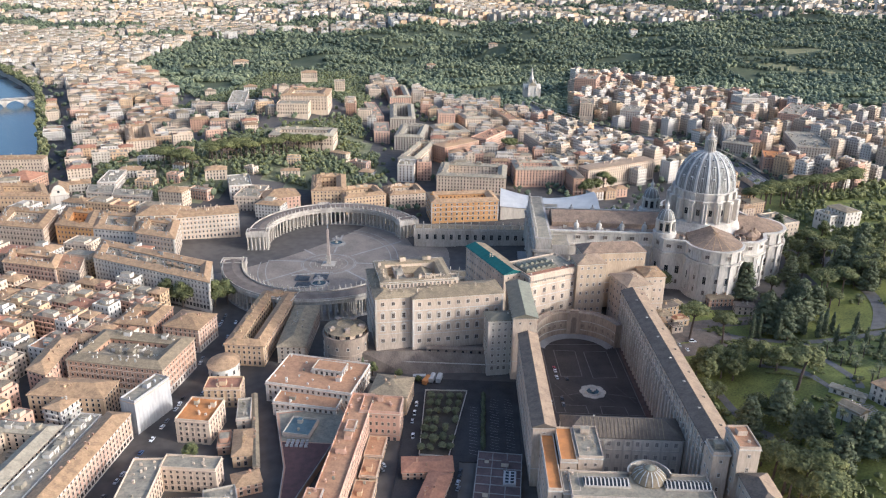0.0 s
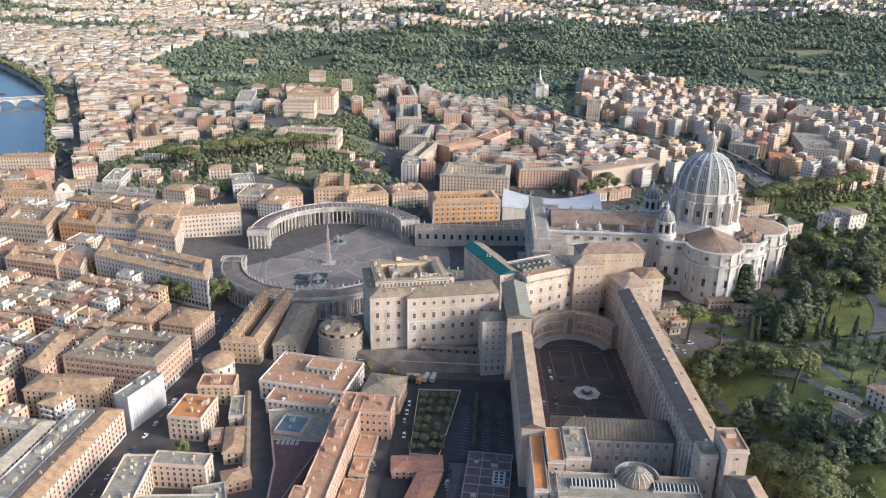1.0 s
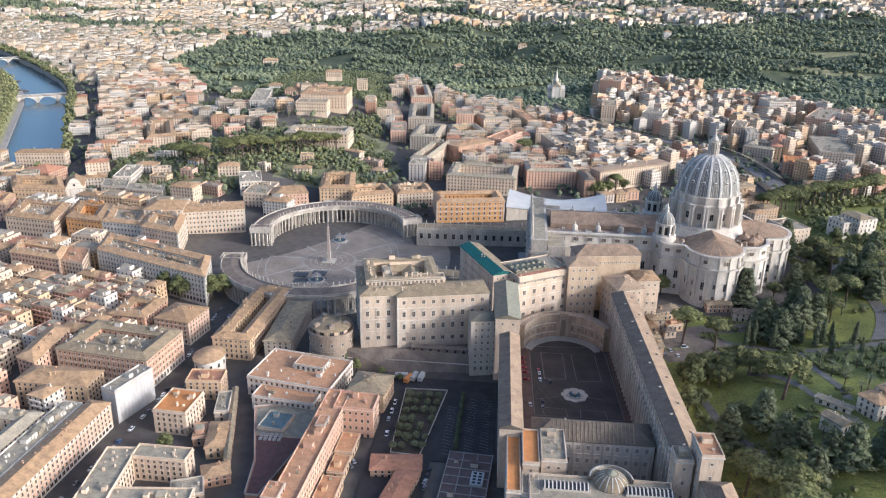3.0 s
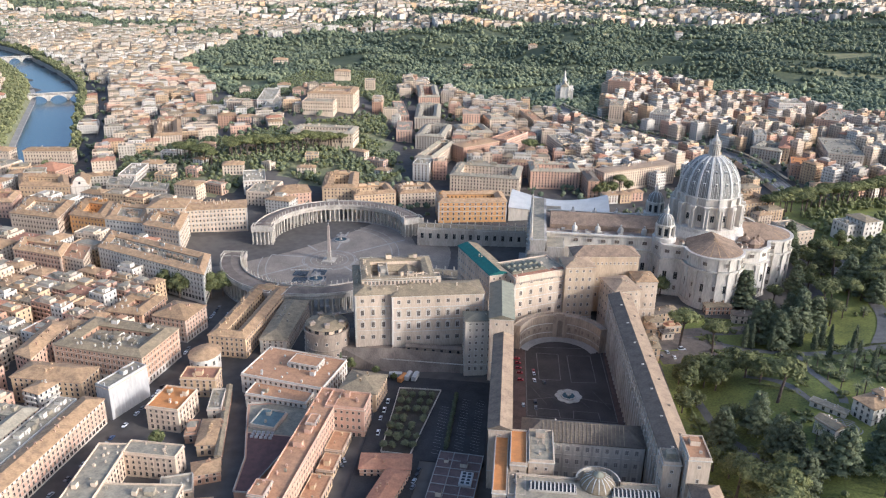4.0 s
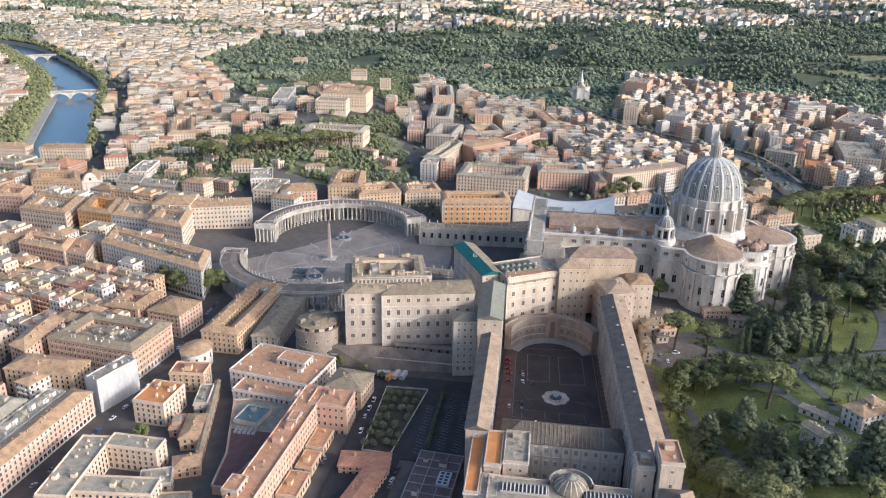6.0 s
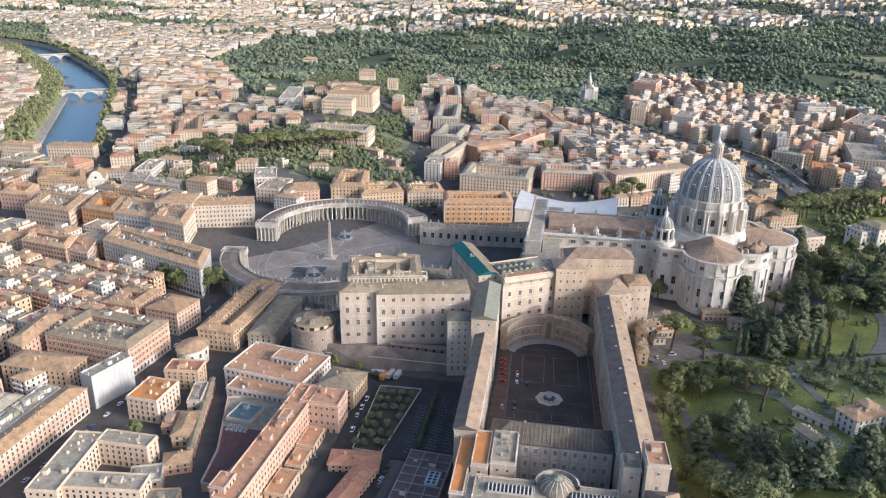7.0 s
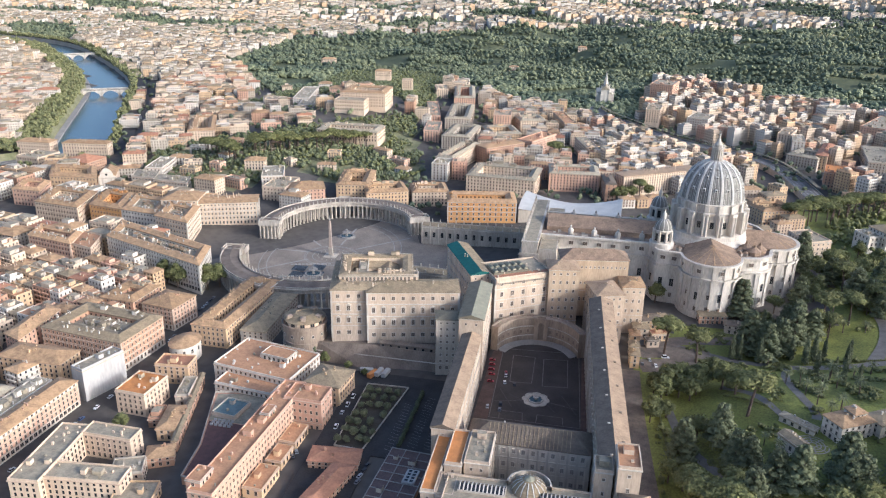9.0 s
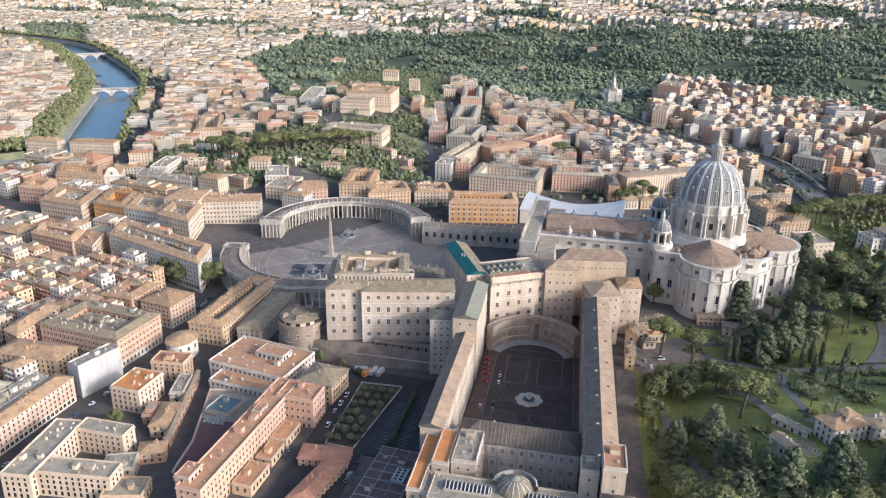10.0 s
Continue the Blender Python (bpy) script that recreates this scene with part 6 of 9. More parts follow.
house("roof_room", -41, 216, 20, 12, 169.7, 3.6, "white", "flat", TERRA, floors=1, z0=15, pitch=3.0, single=("front",), head=0, label="roof room with windows on the terracotta terrace", category="roof room", seed=240, cluttered=0, parapet=0.5)
house("roof_room", -57, 352, 8, 12, 176.8, 3.4, "pink", "flat", TERRA, floors=1, z0=22, pitch=3.0, single=("front",), head=0, label="stair room on the long terracotta terrace", category="roof room", seed=241, cluttered=1, parapet=0.5)
house("roof_room", -66, 290, 5, 9, 176.8, 2.8, "pink", "flat", TERRA, floors=1, z0=22, pitch=3.0, single=(), head=0, label="small stair room on the long terrace", category="roof room", seed=242, cluttered=0, parapet=0.4)


def scaffold():
    """Poles and decks that show through the sheeting."""
    rt = root("scaffolding", 61.4, 259.2, 3, 161.6, "steel scaffold with white sheeting round a house", "scaffold")
    p = Mesh()
    p.cyl(0, 0, 0.09, -3, 21.6, 6)
    pd = p.data("pole", [METAL])
    for k in range(5):
        o = part("pole", pd, None, rt)
        o.matrix_basis = pose(-5.1 + k * 2.55, -15.1, 0)
    for k in range(13):
        o = part("pole", pd, None, rt)
        o.matrix_basis = pose(5.1, -15 + k * 2.5, 0)
    f = Mesh()
    for k in range(40):
        a, b = -15.2 + k * 0.76, -15.2 + (k + 1) * 0.76
        da, db = 0.12 * math.sin(k * 1.7), 0.12 * math.sin((k + 1) * 1.7)
        f.face([(5.3 + da, a, 1.5), (5.3 + db, b, 1.5), (5.25 + db * 0.5, b, 21.2), (5.25 + da * 0.5, a, 21.2)])
    for k in range(14):
        a, b = -5.2 + k * 0.75, -5.2 + (k + 1) * 0.75
        da, db = 0.14 * math.sin(k * 2.1), 0.14 * math.sin((k + 1) * 2.1)
        f.face([(a, -15.3 + da, 1.5), (b, -15.3 + db, 1.5), (b, -15.25 + db * 0.5, 21.2), (a, -15.25 + da * 0.5, 21.2)])
    part("sheet", f, SHEETW, rt, "rippled white sheeting")


scaffold()


def yard_roofs():
    """Low dark roofs with pale kerbs and a bright skylight beside the lane."""
    rt = root("low_yard_block", -147, 311, 3, 176, "low block with dull red-brown roofs framed by pale kerbs", "building")
    TAKEN.append((-147, 311, 26, 52, 176))
    b = Mesh()
    b.box(-12, -25, -3, 12, 25, 4.6, 0, top=1)
    part("wall", b, [WALL["brick"], DULL_ROOF], rt)
    k1, k2 = Mesh(), Mesh()
    k1.box(-12.2, -0.22, 4.55, 12.2, 0.22, 5.0, bottom=True)
    k2.box(-0.22, -25.2, 4.55, 0.22, 25.2, 5.02, bottom=True)
    d1, d2 = k1.data("kerb", [PAVE]), k2.data("kerb", [PAVE])
    for k in range(8):
        part("kerb", d1, None, rt).matrix_basis = pose(0, -25 + k * 7.1, 0)
    for k in range(4):
        part("kerb", d2, None, rt).matrix_basis = pose(-12 + k * 8, 0, 0)
    sk_ = Mesh()
    sk_.box(-3.4, -5.5, 4.6, 3.4, 5.5, 5.8)
    sl = part("skylight", sk_, SHEETW, rt, "white skylight with dark panes")
    sl.matrix_basis = pose(6, 2.5, 0)
    pn = Mesh()
    pn.face([(-0.9, -0.9, 5.84), (0.9, -0.9, 5.84), (0.9, 0.9, 5.84), (-0.9, 0.9, 5.84)])
    pnd = pn.data("pane", [GLASS])
    for i in range(2):
        for j in range(4):
            part("pane", pnd, None, sl).matrix_basis = pose(-1.4 + 2.8 * i, -3.9 + 2.6 * j, 0)
    for cx_, cy_, w_, d_, h_ in ((-6, -12, 3, 4, 7.4), (3, 14, 4, 3, 7.0), (-7, 16, 2.4, 2.4, 6.6), (5, -18, 3, 3, 6.8)):
        q = Mesh()
        q.box(cx_ - w_ / 2, cy_ - d_ / 2, 4.5, cx_ + w_ / 2, cy_ + d_ / 2, h_, 0, top=1)
        part("roof_room", q, [WALL["grey"], DULL_ROOF], rt)


yard_roofs()


# ---- landmarks beyond the square ----
house("palazzo", -117, -140, 71, 36, 192, 21, "orange", "court", TILE, floors=4, z0=3.5, wing=10, pitch=5.4, bands=True, frame_mat=TRAV_W, win=(1.4, 2.4), single=("front",), label="broad orange plaster palace beside the square", category="palace", seed=60, cluttered=6, head=1)


def audience_hall():
    """A hall with a wide white roof that sweeps up to both ends."""
    rt = root("audience_hall", -210, -163, 3, 178, "modern hall with a curved white metal roof", "hall")
    TAKEN.append((-210, -163, 108, 74, 178))
    ms, wl = Mesh(), Mesh()
    n, m = 24, 8
    half = lambda u: 20 + 14 * abs(2 * u - 1) ** 1.5
    zz = lambda u, v: 12.5 + 5.5 * (2 * u - 1) ** 2 - 3.2 * v * v
    for i in range(n):
        for j in range(m):
            q = []
            for a, b in ((i, j), (i + 1, j), (i + 1, j + 1), (i, j + 1)):
                u, v = a / n, 2 * b / m - 1
                q.append(((u - 0.5) * 104, v * half(u), zz(u, v)))
            ms.face(q)
        u, u2 = i / n, (i + 1) / n
        for s in (-1, 1):
            wl.face([((u - 0.5) * 104, s * (half(u) - 1), -6), ((u2 - 0.5) * 104, s * (half(u2) - 1), -6), ((u2 - 0.5) * 104, s * (half(u2) - 1), zz(u2, s) - 0.3), ((u - 0.5) * 104, s * (half(u) - 1), zz(u, s) - 0.3)])
    for u in (0, 1):
        x = (u - 0.5) * 102
        wl.face([(x, -half(u), -6), (x, half(u), -6), (x, half(u), zz(u, 1) - 0.5), (x, 0, zz(u, 0) - 0.4), (x, -half(u), zz(u, 1) - 0.5)])
    part("roof", ms, HALL, rt, "curved white metal roof", smooth=True)
    part("wall", wl, WALL["grey"], rt)


audience_hall()
house("apartment_house", -303, -290, 106, 20, 213, 22, "cream", "hip", TAN_TILE, floors=7, z0=5, rise=1.0, pitch=3.3, single=(), head=0, frame_mat=FRAME, label="very long cream apartment house under a low tan roof", category="apartment house", seed=77, stacks=10)
for hx, hy, hw, hd, hc in ((-268, -217, 16, 12, "white"), (-284, -222, 13, 13, "ochre"), (-298, -232, 15, 11, "pink")):
    house("town_house", hx, hy, hw, hd, 200, 9, hc, "hip", TILE, floors=3, z0=4, rise=2.0, pitch=3.2, single=("front",), head=0, frame_mat=FRAME, label="low " + hc + " plaster house with a red tile roof", category="house", group="low houses behind the church", seed=700 - int(hx), stacks=2)
TAKEN.append((-282, -236, 70, 46, 208))
TAKEN.append((-184, -418, 34, 74, 200))


def spire_church(x, y, z):
    rt = root("chapel_spire", x, y, z, 0, "white gothic spire rising from the trees", "church")
    ms = Mesh()
    ms.box(-5.5, -6, -5, 5.5, 16, 13)
    ms.hip(-5.5, -6, 5.5, 16, 13, 6, 0, gable=True)
    ms.box(-12, -4, -5, 12, 12, 7)
    ms.hip(-12, 2, 12, 8, 9, 5, 0, gable=True)
    part("wall", ms, WALL["white"], rt)
    ro = Mesh()
    ro.hip(-5.6, -6.1, 5.6, 16.1, 13.4, 6.1, 0, gable=True, thick=0.2)
    part("roof", ro, FLATGREY, rt)
    sp = Mesh()
    sp.box(-2.6, -9.5, -3, 2.6, -4.5, 19)
    sp.lathe([(2.9, 19), (2.2, 23), (0.08, 36)], 0, -7, 8)
    part("spire", sp, WALL["white"], rt)
    pn = Mesh()
    pn.box(-0.6, -0.6, -4, 0.6, 0.6, 12)
    pn.lathe([(0.85, 12), (0.05, 17.5)], 0, 0, 6)
    pnd = pn.data("pinnacle", [WALL["white"]])
    for px, py, pz in ((-5.5, -6, 2), (5.5, -6, 2), (-12, -4, -3), (12, -4, -3), (-12, 12, -3), (12, 12, -3), (-5.5, 16, 2), (5.5, 16, 2), (-2.8, -9.4, 6), (2.8, -9.4, 6), (-9, 4, 0), (9, 4, 0)):
        part("pinnacle", pnd, None, rt).matrix_basis = pose(px, py, pz)
    rt.scale = (1.3, 1.3, 1.3)
    TAKEN.append((x, y, 30, 30, 0))


spire_church(-233, -867, 11)


def church_front(x, y, deg):
    rt = root("parish_church", x, y, 2, deg, "white plaster church front with a round window", "church")
    TAKEN.append((x, y, 20, 40, deg))
    ms = Mesh()
    ms.box(-9, -16, -5, 9, 18, 17)
    ms.hip(-9, -15.5, 9, 18, 17, 5, 0, gable=True)
    part("nave", ms, WALL["cream"], rt)
    nr = Mesh()
    nr.hip(-9.2, -15.4, 9.2, 18.2, 17.3, 5.1, 0, gable=True, thick=0.2)
    part("roof", nr, TILE, rt, "tiled gable roof")
    tr_ = Mesh()
    tr_.box(-9.9, -17.6, 14.6, 9.9, -17, 15.4, bottom=True)
    part("cornice", tr_, TRAV, rt)
    tr_ = Mesh()
    tr_.box(-6.8, -17.5, 20.6, 6.8, -17, 21.2, bottom=True)
    part("cornice", tr_, TRAV, rt)
    pb = Mesh()
    pb.box(-0.6, -17.4, 0, 0.6, -17, 14.6)
    pbd = pb.data("pilaster", [TRAV])
    for q in (-8.6, -4.6, 4.6, 8.6):
        part("pilaster", pbd, None, rt).matrix_basis = pose(q, 0, 0)
    dr_ = Mesh()
    dr_.face([(-1.5, -17.06, 0), (1.5, -17.06, 0), (1.5, -17.06, 5), (-1.5, -17.06, 5)])
    part("door", dr_, GLASS, rt)
    fr = Mesh()
    prof = [(-9.6, 0), (9.6, 0), (9.6, 15), (7, 17), (6.4, 21), (3.5, 25), (0, 26.5), (-3.5, 25), (-6.4, 21), (-7, 17), (-9.6, 15)]
    fr.face([(px, -17, pz) for px, pz in prof])
    for (xa, za), (xb, zb) in zip(prof, prof[1:] + prof[:1]):
        fr.face([(xa, -17, za), (xa, -15.6, za), (xb, -15.6, zb), (xb, -17, zb)])
    part("facade", fr, WALL["white"], rt)
    w = Mesh()
    w.face([(1.3 * math.cos(TAU * k / 16), -17.08, 19 + 1.3 * math.sin(TAU * k / 16)) for k in range(16)])
    part("rose_window", w, GLASS, rt)


church_front(318, -140, 206)

# villas of the gardens
CITY_NAMES = {"cream": "cream plaster", "ochre": "ochre plaster", "tan": "tan plaster", "brick": "brown brick", "grey": "grey stone"}
house("villa", -378.5, 243.5, 22, 13.5, 210, 11, "white", "hip", TILE, floors=3, z0=26, rise=2.4, pitch=3.6, single=("front", "left", "right"), head=0, label="white garden villa with a hipped tile roof", category="villa", seed=90)
house("villa", -398, 237, 16, 12, 210, 10, "white", "hip", TILE_G, floors=3, z0=26, rise=2.0, pitch=3.6, single=("front", "left"), head=0, label="white villa annex with a weathered tile roof", category="villa", seed=290)
house("villa_tower", -381.5, 240.5, 7.5, 7.5, 210, 14.5, "white", "hip", TILE, floors=4, z0=26, rise=1.6, pitch=2.4, single=("front", "left"), head=0, label="square lookout tower of the garden villa", category="tower", seed=91)
house("garden_pavilion", -347, 264, 8, 13, 213, 6.5, "white", "gable", TILE_G, floors=1, z0=26, rise=2.0, pitch=4.0, single=("front", "left"), head=0, label="small white garden pavilion with a gable roof", category="pavilion", seed=92)
house("garden_pavilion", -355, 240, 20, 5, 140, 3.6, "white", "hip", FLATGREY, floors=1, z0=25.5, rise=1.4, pitch=4.0, single=("front",), head=0, label="low curved white garden wing", category="pavilion", seed=93)
house("garden_palace", -498, -118, 42, 20, 205, 9, "white", "flat", FLATGREY, floors=2, z0=18, pitch=4.0, single=("front",), head=0, label="pale garden palace with a flat roof", category="palace", seed=94)
house("garden_palace", -500, -114, 17, 24, 205, 14, "white", "hip", TILE_G, floors=3, z0=18, rise=2.0, pitch=4.0, single=("front", "left"), head=1, label="raised middle block of the garden palace", category="palace", seed=394, stacks=0)
BACK_HOUSES = ((-425, -248, 24, 16, 205, 15, "ochre"), (-405, -226, 18, 14, 200, 13, "tan"), (-433, -178, 20, 15, 205, 12, "ochre"), (-418, -156, 16, 12, 205, 12, "cream"), (-398, -140, 14, 12, 200, 10, "ochre"), (-402, -262, 22, 14, 200, 16, "tan"))
for n_, (hx, hy, hw, hd, hr, hh, hc) in enumerate(BACK_HOUSES):
    house("garden_house", hx, hy, hw, hd, hr, hh, hc, "hip", TILE if n_ % 2 else TILE_G, floors=4, z0=6, rise=2.2, pitch=3.4, single=("front",), head=0, frame_mat=FRAME, label=CITY_NAMES[hc] + " house under a tiled roof behind the church", category="house", group="houses behind the church", seed=420 + n_, stacks=2)
house("garden_house", -415, -200, 40, 34, 205, 15, "ochre", "court", TILE, floors=4, z0=6, wing=9, pitch=4.0, single=("front",), head=0, label="ochre house behind the church", category="house", seed=95)
house("garden_house", -431, -96, 22, 32, 205, 17, "cream", "flat", FLATGREY, floors=4, z0=8, pitch=4.0, single=("front",), head=0, label="cream house with roof terraces behind the church", category="house", seed=195, cluttered=4)
house("garden_house", -530, -298, 38, 12, 186, 8, "ochre", "hip", TILE, floors=2, z0=6, pitch=4.0, single=(), head=0, label="low ochre house row with a tiled roof", category="house", seed=196)
YARD_HOUSES = ((-267, 73, 15, 12, 200, 12, "cream", TILE_G, 3), (-281, 93, 18, 9, 205, 8, "ochre", BROWN_TILE, 2), (-289, 84, 13, 8, 200, 6, "tan", TILE_G, 2), (-275, 108, 11, 10, 190, 8, "cream", TILE_G, 2),
               (-270.5, 123, 7, 9, 184, 9, "ochre", TILE, 2), (-270, 138, 6.5, 8, 184, 8, "cream", TILE_G, 2), (-270, 152, 6, 10, 184, 9, "ochre", TILE_G, 3), (-283, 121, 9, 6, 198, 4.5, "tan", BROWN_TILE, 1), (-328, 70, 20, 13, 190, 7, "brick", TILE_G, 2), (-344, 86, 15, 9, 176, 7, "grey", BROWN_TILE, 2))
for n_, (hx, hy, hw, hd, hr, hh, hc, ht, hf) in enumerate(YARD_HOUSES):
    house("garden_house", hx, hy, hw, hd, hr, hh, hc, "hip", ht, floors=hf, z0=6, rise=1.6, pitch=3.2, single=("front",), head=0, label=CITY_NAMES[hc] + " service house under a weathered tile roof", category="house", group="service houses of the gardens", seed=400 + n_, stacks=2)
house("garden_house", -287.5, 109, 13, 9, 200, 4.5, "ochre", "flat", TILE_R, floors=1, z0=6, pitch=3.2, single=("front",), head=0, label="low service house with a red paved terrace", category="house", seed=96, cluttered=3)
TAKEN.append((-340, 0, 190, 150, 0))
TAKEN.append((0, -4, 175, 175, 0))
TAKEN.append((-125, 0, 130, 110, 0))
TAKEN.append((112, 2, 66, 74, 0))
TAKEN.append((-210, 250, 70, 200, 183))
TAKEN.append((-115, 255, 70, 140, 178))


# ---- blocks of the valley, the hill and the railway quarter ----
V = "large apartment blocks"


def block(x, y, w, d, rot, h, wall, roof, tiles, floors, z0, label, seed, cluttered=8, wing=10, pitch=3.6, group=V, **k):
    house("apartment_block", x, y, w, d, rot, h, wall, roof, tiles, floors=floors, z0=z0, label=label, seed=seed, cluttered=cluttered, wing=wing, pitch=pitch, group=group, category="apartment block", head=0, frame_mat=FRAME, **k)


block(-127, -252, 80, 58, 177, 19, "cream", "court", FLATGREY, 5, 4, "cream apartment block with terraces round a court", 201, 16)
block(-205.6, -280, 58, 42, 185, 20, "pink", "court", FLATGREY, 6, 4, "pink apartment block with a cluttered roof", 202, 14)
block(-47, -275, 20, 26, 176, 20, "white", "flat", FLATGREY, 6, 4, "white corner block with rows of windows", 203)
block(-54, -338, 24, 92, 169, 20, "cream", "court", FLATGREY, 6, 4, "long pale apartment block along a curving street", 204, 12, wing=7)
block(-38, -452, 40, 80, 178, 18, "grey", "court", FLATGREY, 6, 6, "white apartment block round a narrow court", 205, 12)
block(-12, -580, 38, 118, 186, 18, "grey", "court", FLATGREY, 6, 8, "long pale apartment block of many flats", 206, 16)
block(12, -750, 36, 120, 190, 16, "pink", "court", FLATGREY, 5, 12, "pale pink apartment block up the valley", 207, 14)
block(8, -470, 22, 66, 188, 18, "pink", "flat", FLATGREY, 6, 6, "narrow pinkish apartment row", 208)
block(36, -600, 18, 120, 194, 16, "pink", "flat", FLATGREY, 5, 8, "long narrow row of brownish flats", 209, 12)
block(60, -775, 21, 50, 196, 16, "cream", "flat", FLATGREY, 5, 14, "cream block at the head of the street", 210)
block(-103, -384, 64, 24, 226, 20, "brick", "hip", TILE, 6, 5, "orange apartment block with a tiled roof on a curve", 211, rise=2.0)
block(-147, -437, 64, 24, 244, 20, "pink", "flat", TERRA, 6, 5, "reddish apartment block on a curve", 212, 10)
block(-90, -492, 46, 56, 200, 15, "ochre", "court", FLATGREY, 4, 5, "ochre block with a deep court", 213)
block(-82, -556, 26, 40, 186, 24, "pink", "flat", FLATGREY, 7, 8, "tall brownish tower block", 214)
block(-125, -560, 40, 40, 200, 18, "cream", "court", FLATGREY, 5, 8, "cream apartment block with balconies", 215)
block(-217, -420, 16, 78, 197, 19, "cream", "flat", FLATGREY, 6, 5, "long cream apartment block on a slanting street", 216, 12)
block(-237, -401, 46, 14, 221, 19, "ochre", "flat", FLATGREY, 6, 5, "ochre apartment wing at the street corner", 219, 6)
block(-175, -578, 17, 90, 196, 20, "ochre", "flat", TERRA, 6, 6, "long brownish apartment row with pale ends", 217, 8)
block(-247, -247, 12, 40, 189, 20, "brick", "hip", BROWN_TILE, 6, 4, "narrow brown apartment block with a dark roof", 218)
H_ = "institutions on the hill"
block(133, -552, 70, 62, 184, 22, "cream", "court", TILE, 5, 36, "large pale college with a columned front on the hill", 220, 8, 14, 4.5, H_)
block(142, -500, 46, 30, 184, 15, "cream", "flat", FLATGREY, 3, 36, "colonnaded forecourt wing of the college", 221, 4, group=H_)
block(100, -370, 84, 44, 182, 13, "cream", "court", FLATGREY, 3, 24, "low cream seminary below the college", 222, 10, group=H_)
block(113, -732, 18, 20, 190, 14, "cream", "flat", FLATGREY, 4, 33, "tall pale house standing above the trees", 223, 2, group=H_)
block(192, -852, 30, 16, 190, 10, "cream", "hip", TILE, 3, 33, "long white house high on the hill", 224, group=H_)
block(259, -615, 26, 110, 192, 18, "white", "flat", FLATGREY, 5, 18, "white hospital wing on the hillside", 225, 12, group=H_)
block(232, -560, 24, 80, 192, 14, "white", "flat", FLATGREY, 4, 20, "second white hospital wing", 226, 8, group=H_)
block(304, -592, 32, 28, 190, 14, "cream", "flat", FLATGREY, 4, 14, "cream ward block of the hospital", 227, group=H_)
block(339, -405, 36, 104, 205, 18, "cream", "court", TILE, 5, 4, "long cream palace along the river road", 228, 8, group=H_)
S_ = "houses south of the square"
block(110.7, -150.7, 26.5, 44, 180, 16, "cream", "flat", FLATGREY, 4, 4, "pale house with stepped terraces behind the square", 230, group=S_)
block(79, -146, 38, 28, 205, 16, "pink", "hip", TILE, 4, 4, "pinkish house with a tiled roof behind the colonnade", 231, group=S_)
block(32, -180, 37, 62, 190, 20, "ochre", "court", TILE, 5, 4, "ochre house with a raised tower room", 232, group=S_)
block(-6, -162, 46, 36, 205, 16, "ochre", "court", TILE, 4, 4, "ochre house round a court behind the colonnade", 233, wing=9, group=S_)
block(-52, -178, 40, 34, 200, 15, "cream", "court", TILE, 4, 4, "cream house under reddish tiled roofs", 234, wing=9, group=S_)
block(133, -181, 24, 44, 200, 15, "white", "flat", FLATGREY, 4, 8, "white villa on the lower slope", 235, group=S_)
R_ = "apartment blocks by the railway"
block(-340, -880, 40, 60, 165, 24, "pink", "flat", FLATGREY, 7, 18, "reddish apartment tower at the wood's edge", 240, group=R_)
block(-314, -676, 22, 50, 172, 20, "cream", "flat", FLATGREY, 6, 12, "cream apartment block by the tracks", 241, group=R_)
block(-384, -640, 32, 46, 160, 18, "white", "flat", FLATGREY, 5, 10, "white apartment block with balconies", 242, group=R_)
block(-417, -585, 22, 30, 160, 18, "pink", "flat", FLATGREY, 5, 8, "red-brown apartment block with flat roof", 243, group=R_)
block(-605, -748, 46, 40, 190, 24, "white", "flat", FLATGREY, 6, 10, "large white office block", 244, group=R_)
block(-650, -650, 36, 110, 150, 22, "pink", "flat", FLATGREY, 6, 10, "row of pinkish apartment blocks along an avenue", 245, 14, group=R_)
block(-506, -462, 40, 48, 150, 14, "grey", "court", FLATGREY, 4, 6, "grey school block with a court", 246, group=R_)
block(-530, -475, 14, 80, 160, 18, "ochre", "hip", TILE_R, 5, 6, "ochre house row with a red tiled end", 247, group=R_)
# Orange roof paving stands in for sunlight on one end.
block(-520, -365, 30, 40, 165, 18, "brick", "flat", ORANGE_T, 5, 6, "brown brick block with sunlight painted as an orange roof", 248, group=R_)
block(-600, -470, 44, 100, 170, 14, "grey", "flat", FLATGREY, 4, 8, "broad grey market hall with pale roof lights", 249, 12, group=R_)
block(-500, -505, 16, 40, 172, 22, "white", "flat", FLATGREY, 6, 8, "tall narrow white apartment slab", 250, group=R_)
block(-492, -540, 18, 46, 160, 24, "cream", "flat", FLATGREY, 7, 8, "tall narrow cream apartment slab", 251, group=R_)
L_ = "houses near the river gate"
block(353, -126, 56, 44, 184, 20, "ochre", "court", TILE, 4, 2, "large ochre palace with a tiled roof near the river", 260, wing=11, sk=-25, group=L_)
block(276, -148, 30, 26, 178, 16, "grey", "flat", FLATGREY, 4, 2, "grey stone house with an arcaded front", 261, sk=-10, group=L_)
block(237, -138, 43, 21, 176, 16, "grey", "flat", FLATGREY, 4, 2, "grey stone range with an arcaded front", 262, sk=-8, group=L_)
block(284, -195, 20, 50, 190, 17, "white", "flat", FLATGREY, 4, 2, "pale long house beside a street cut", 263, group=L_)
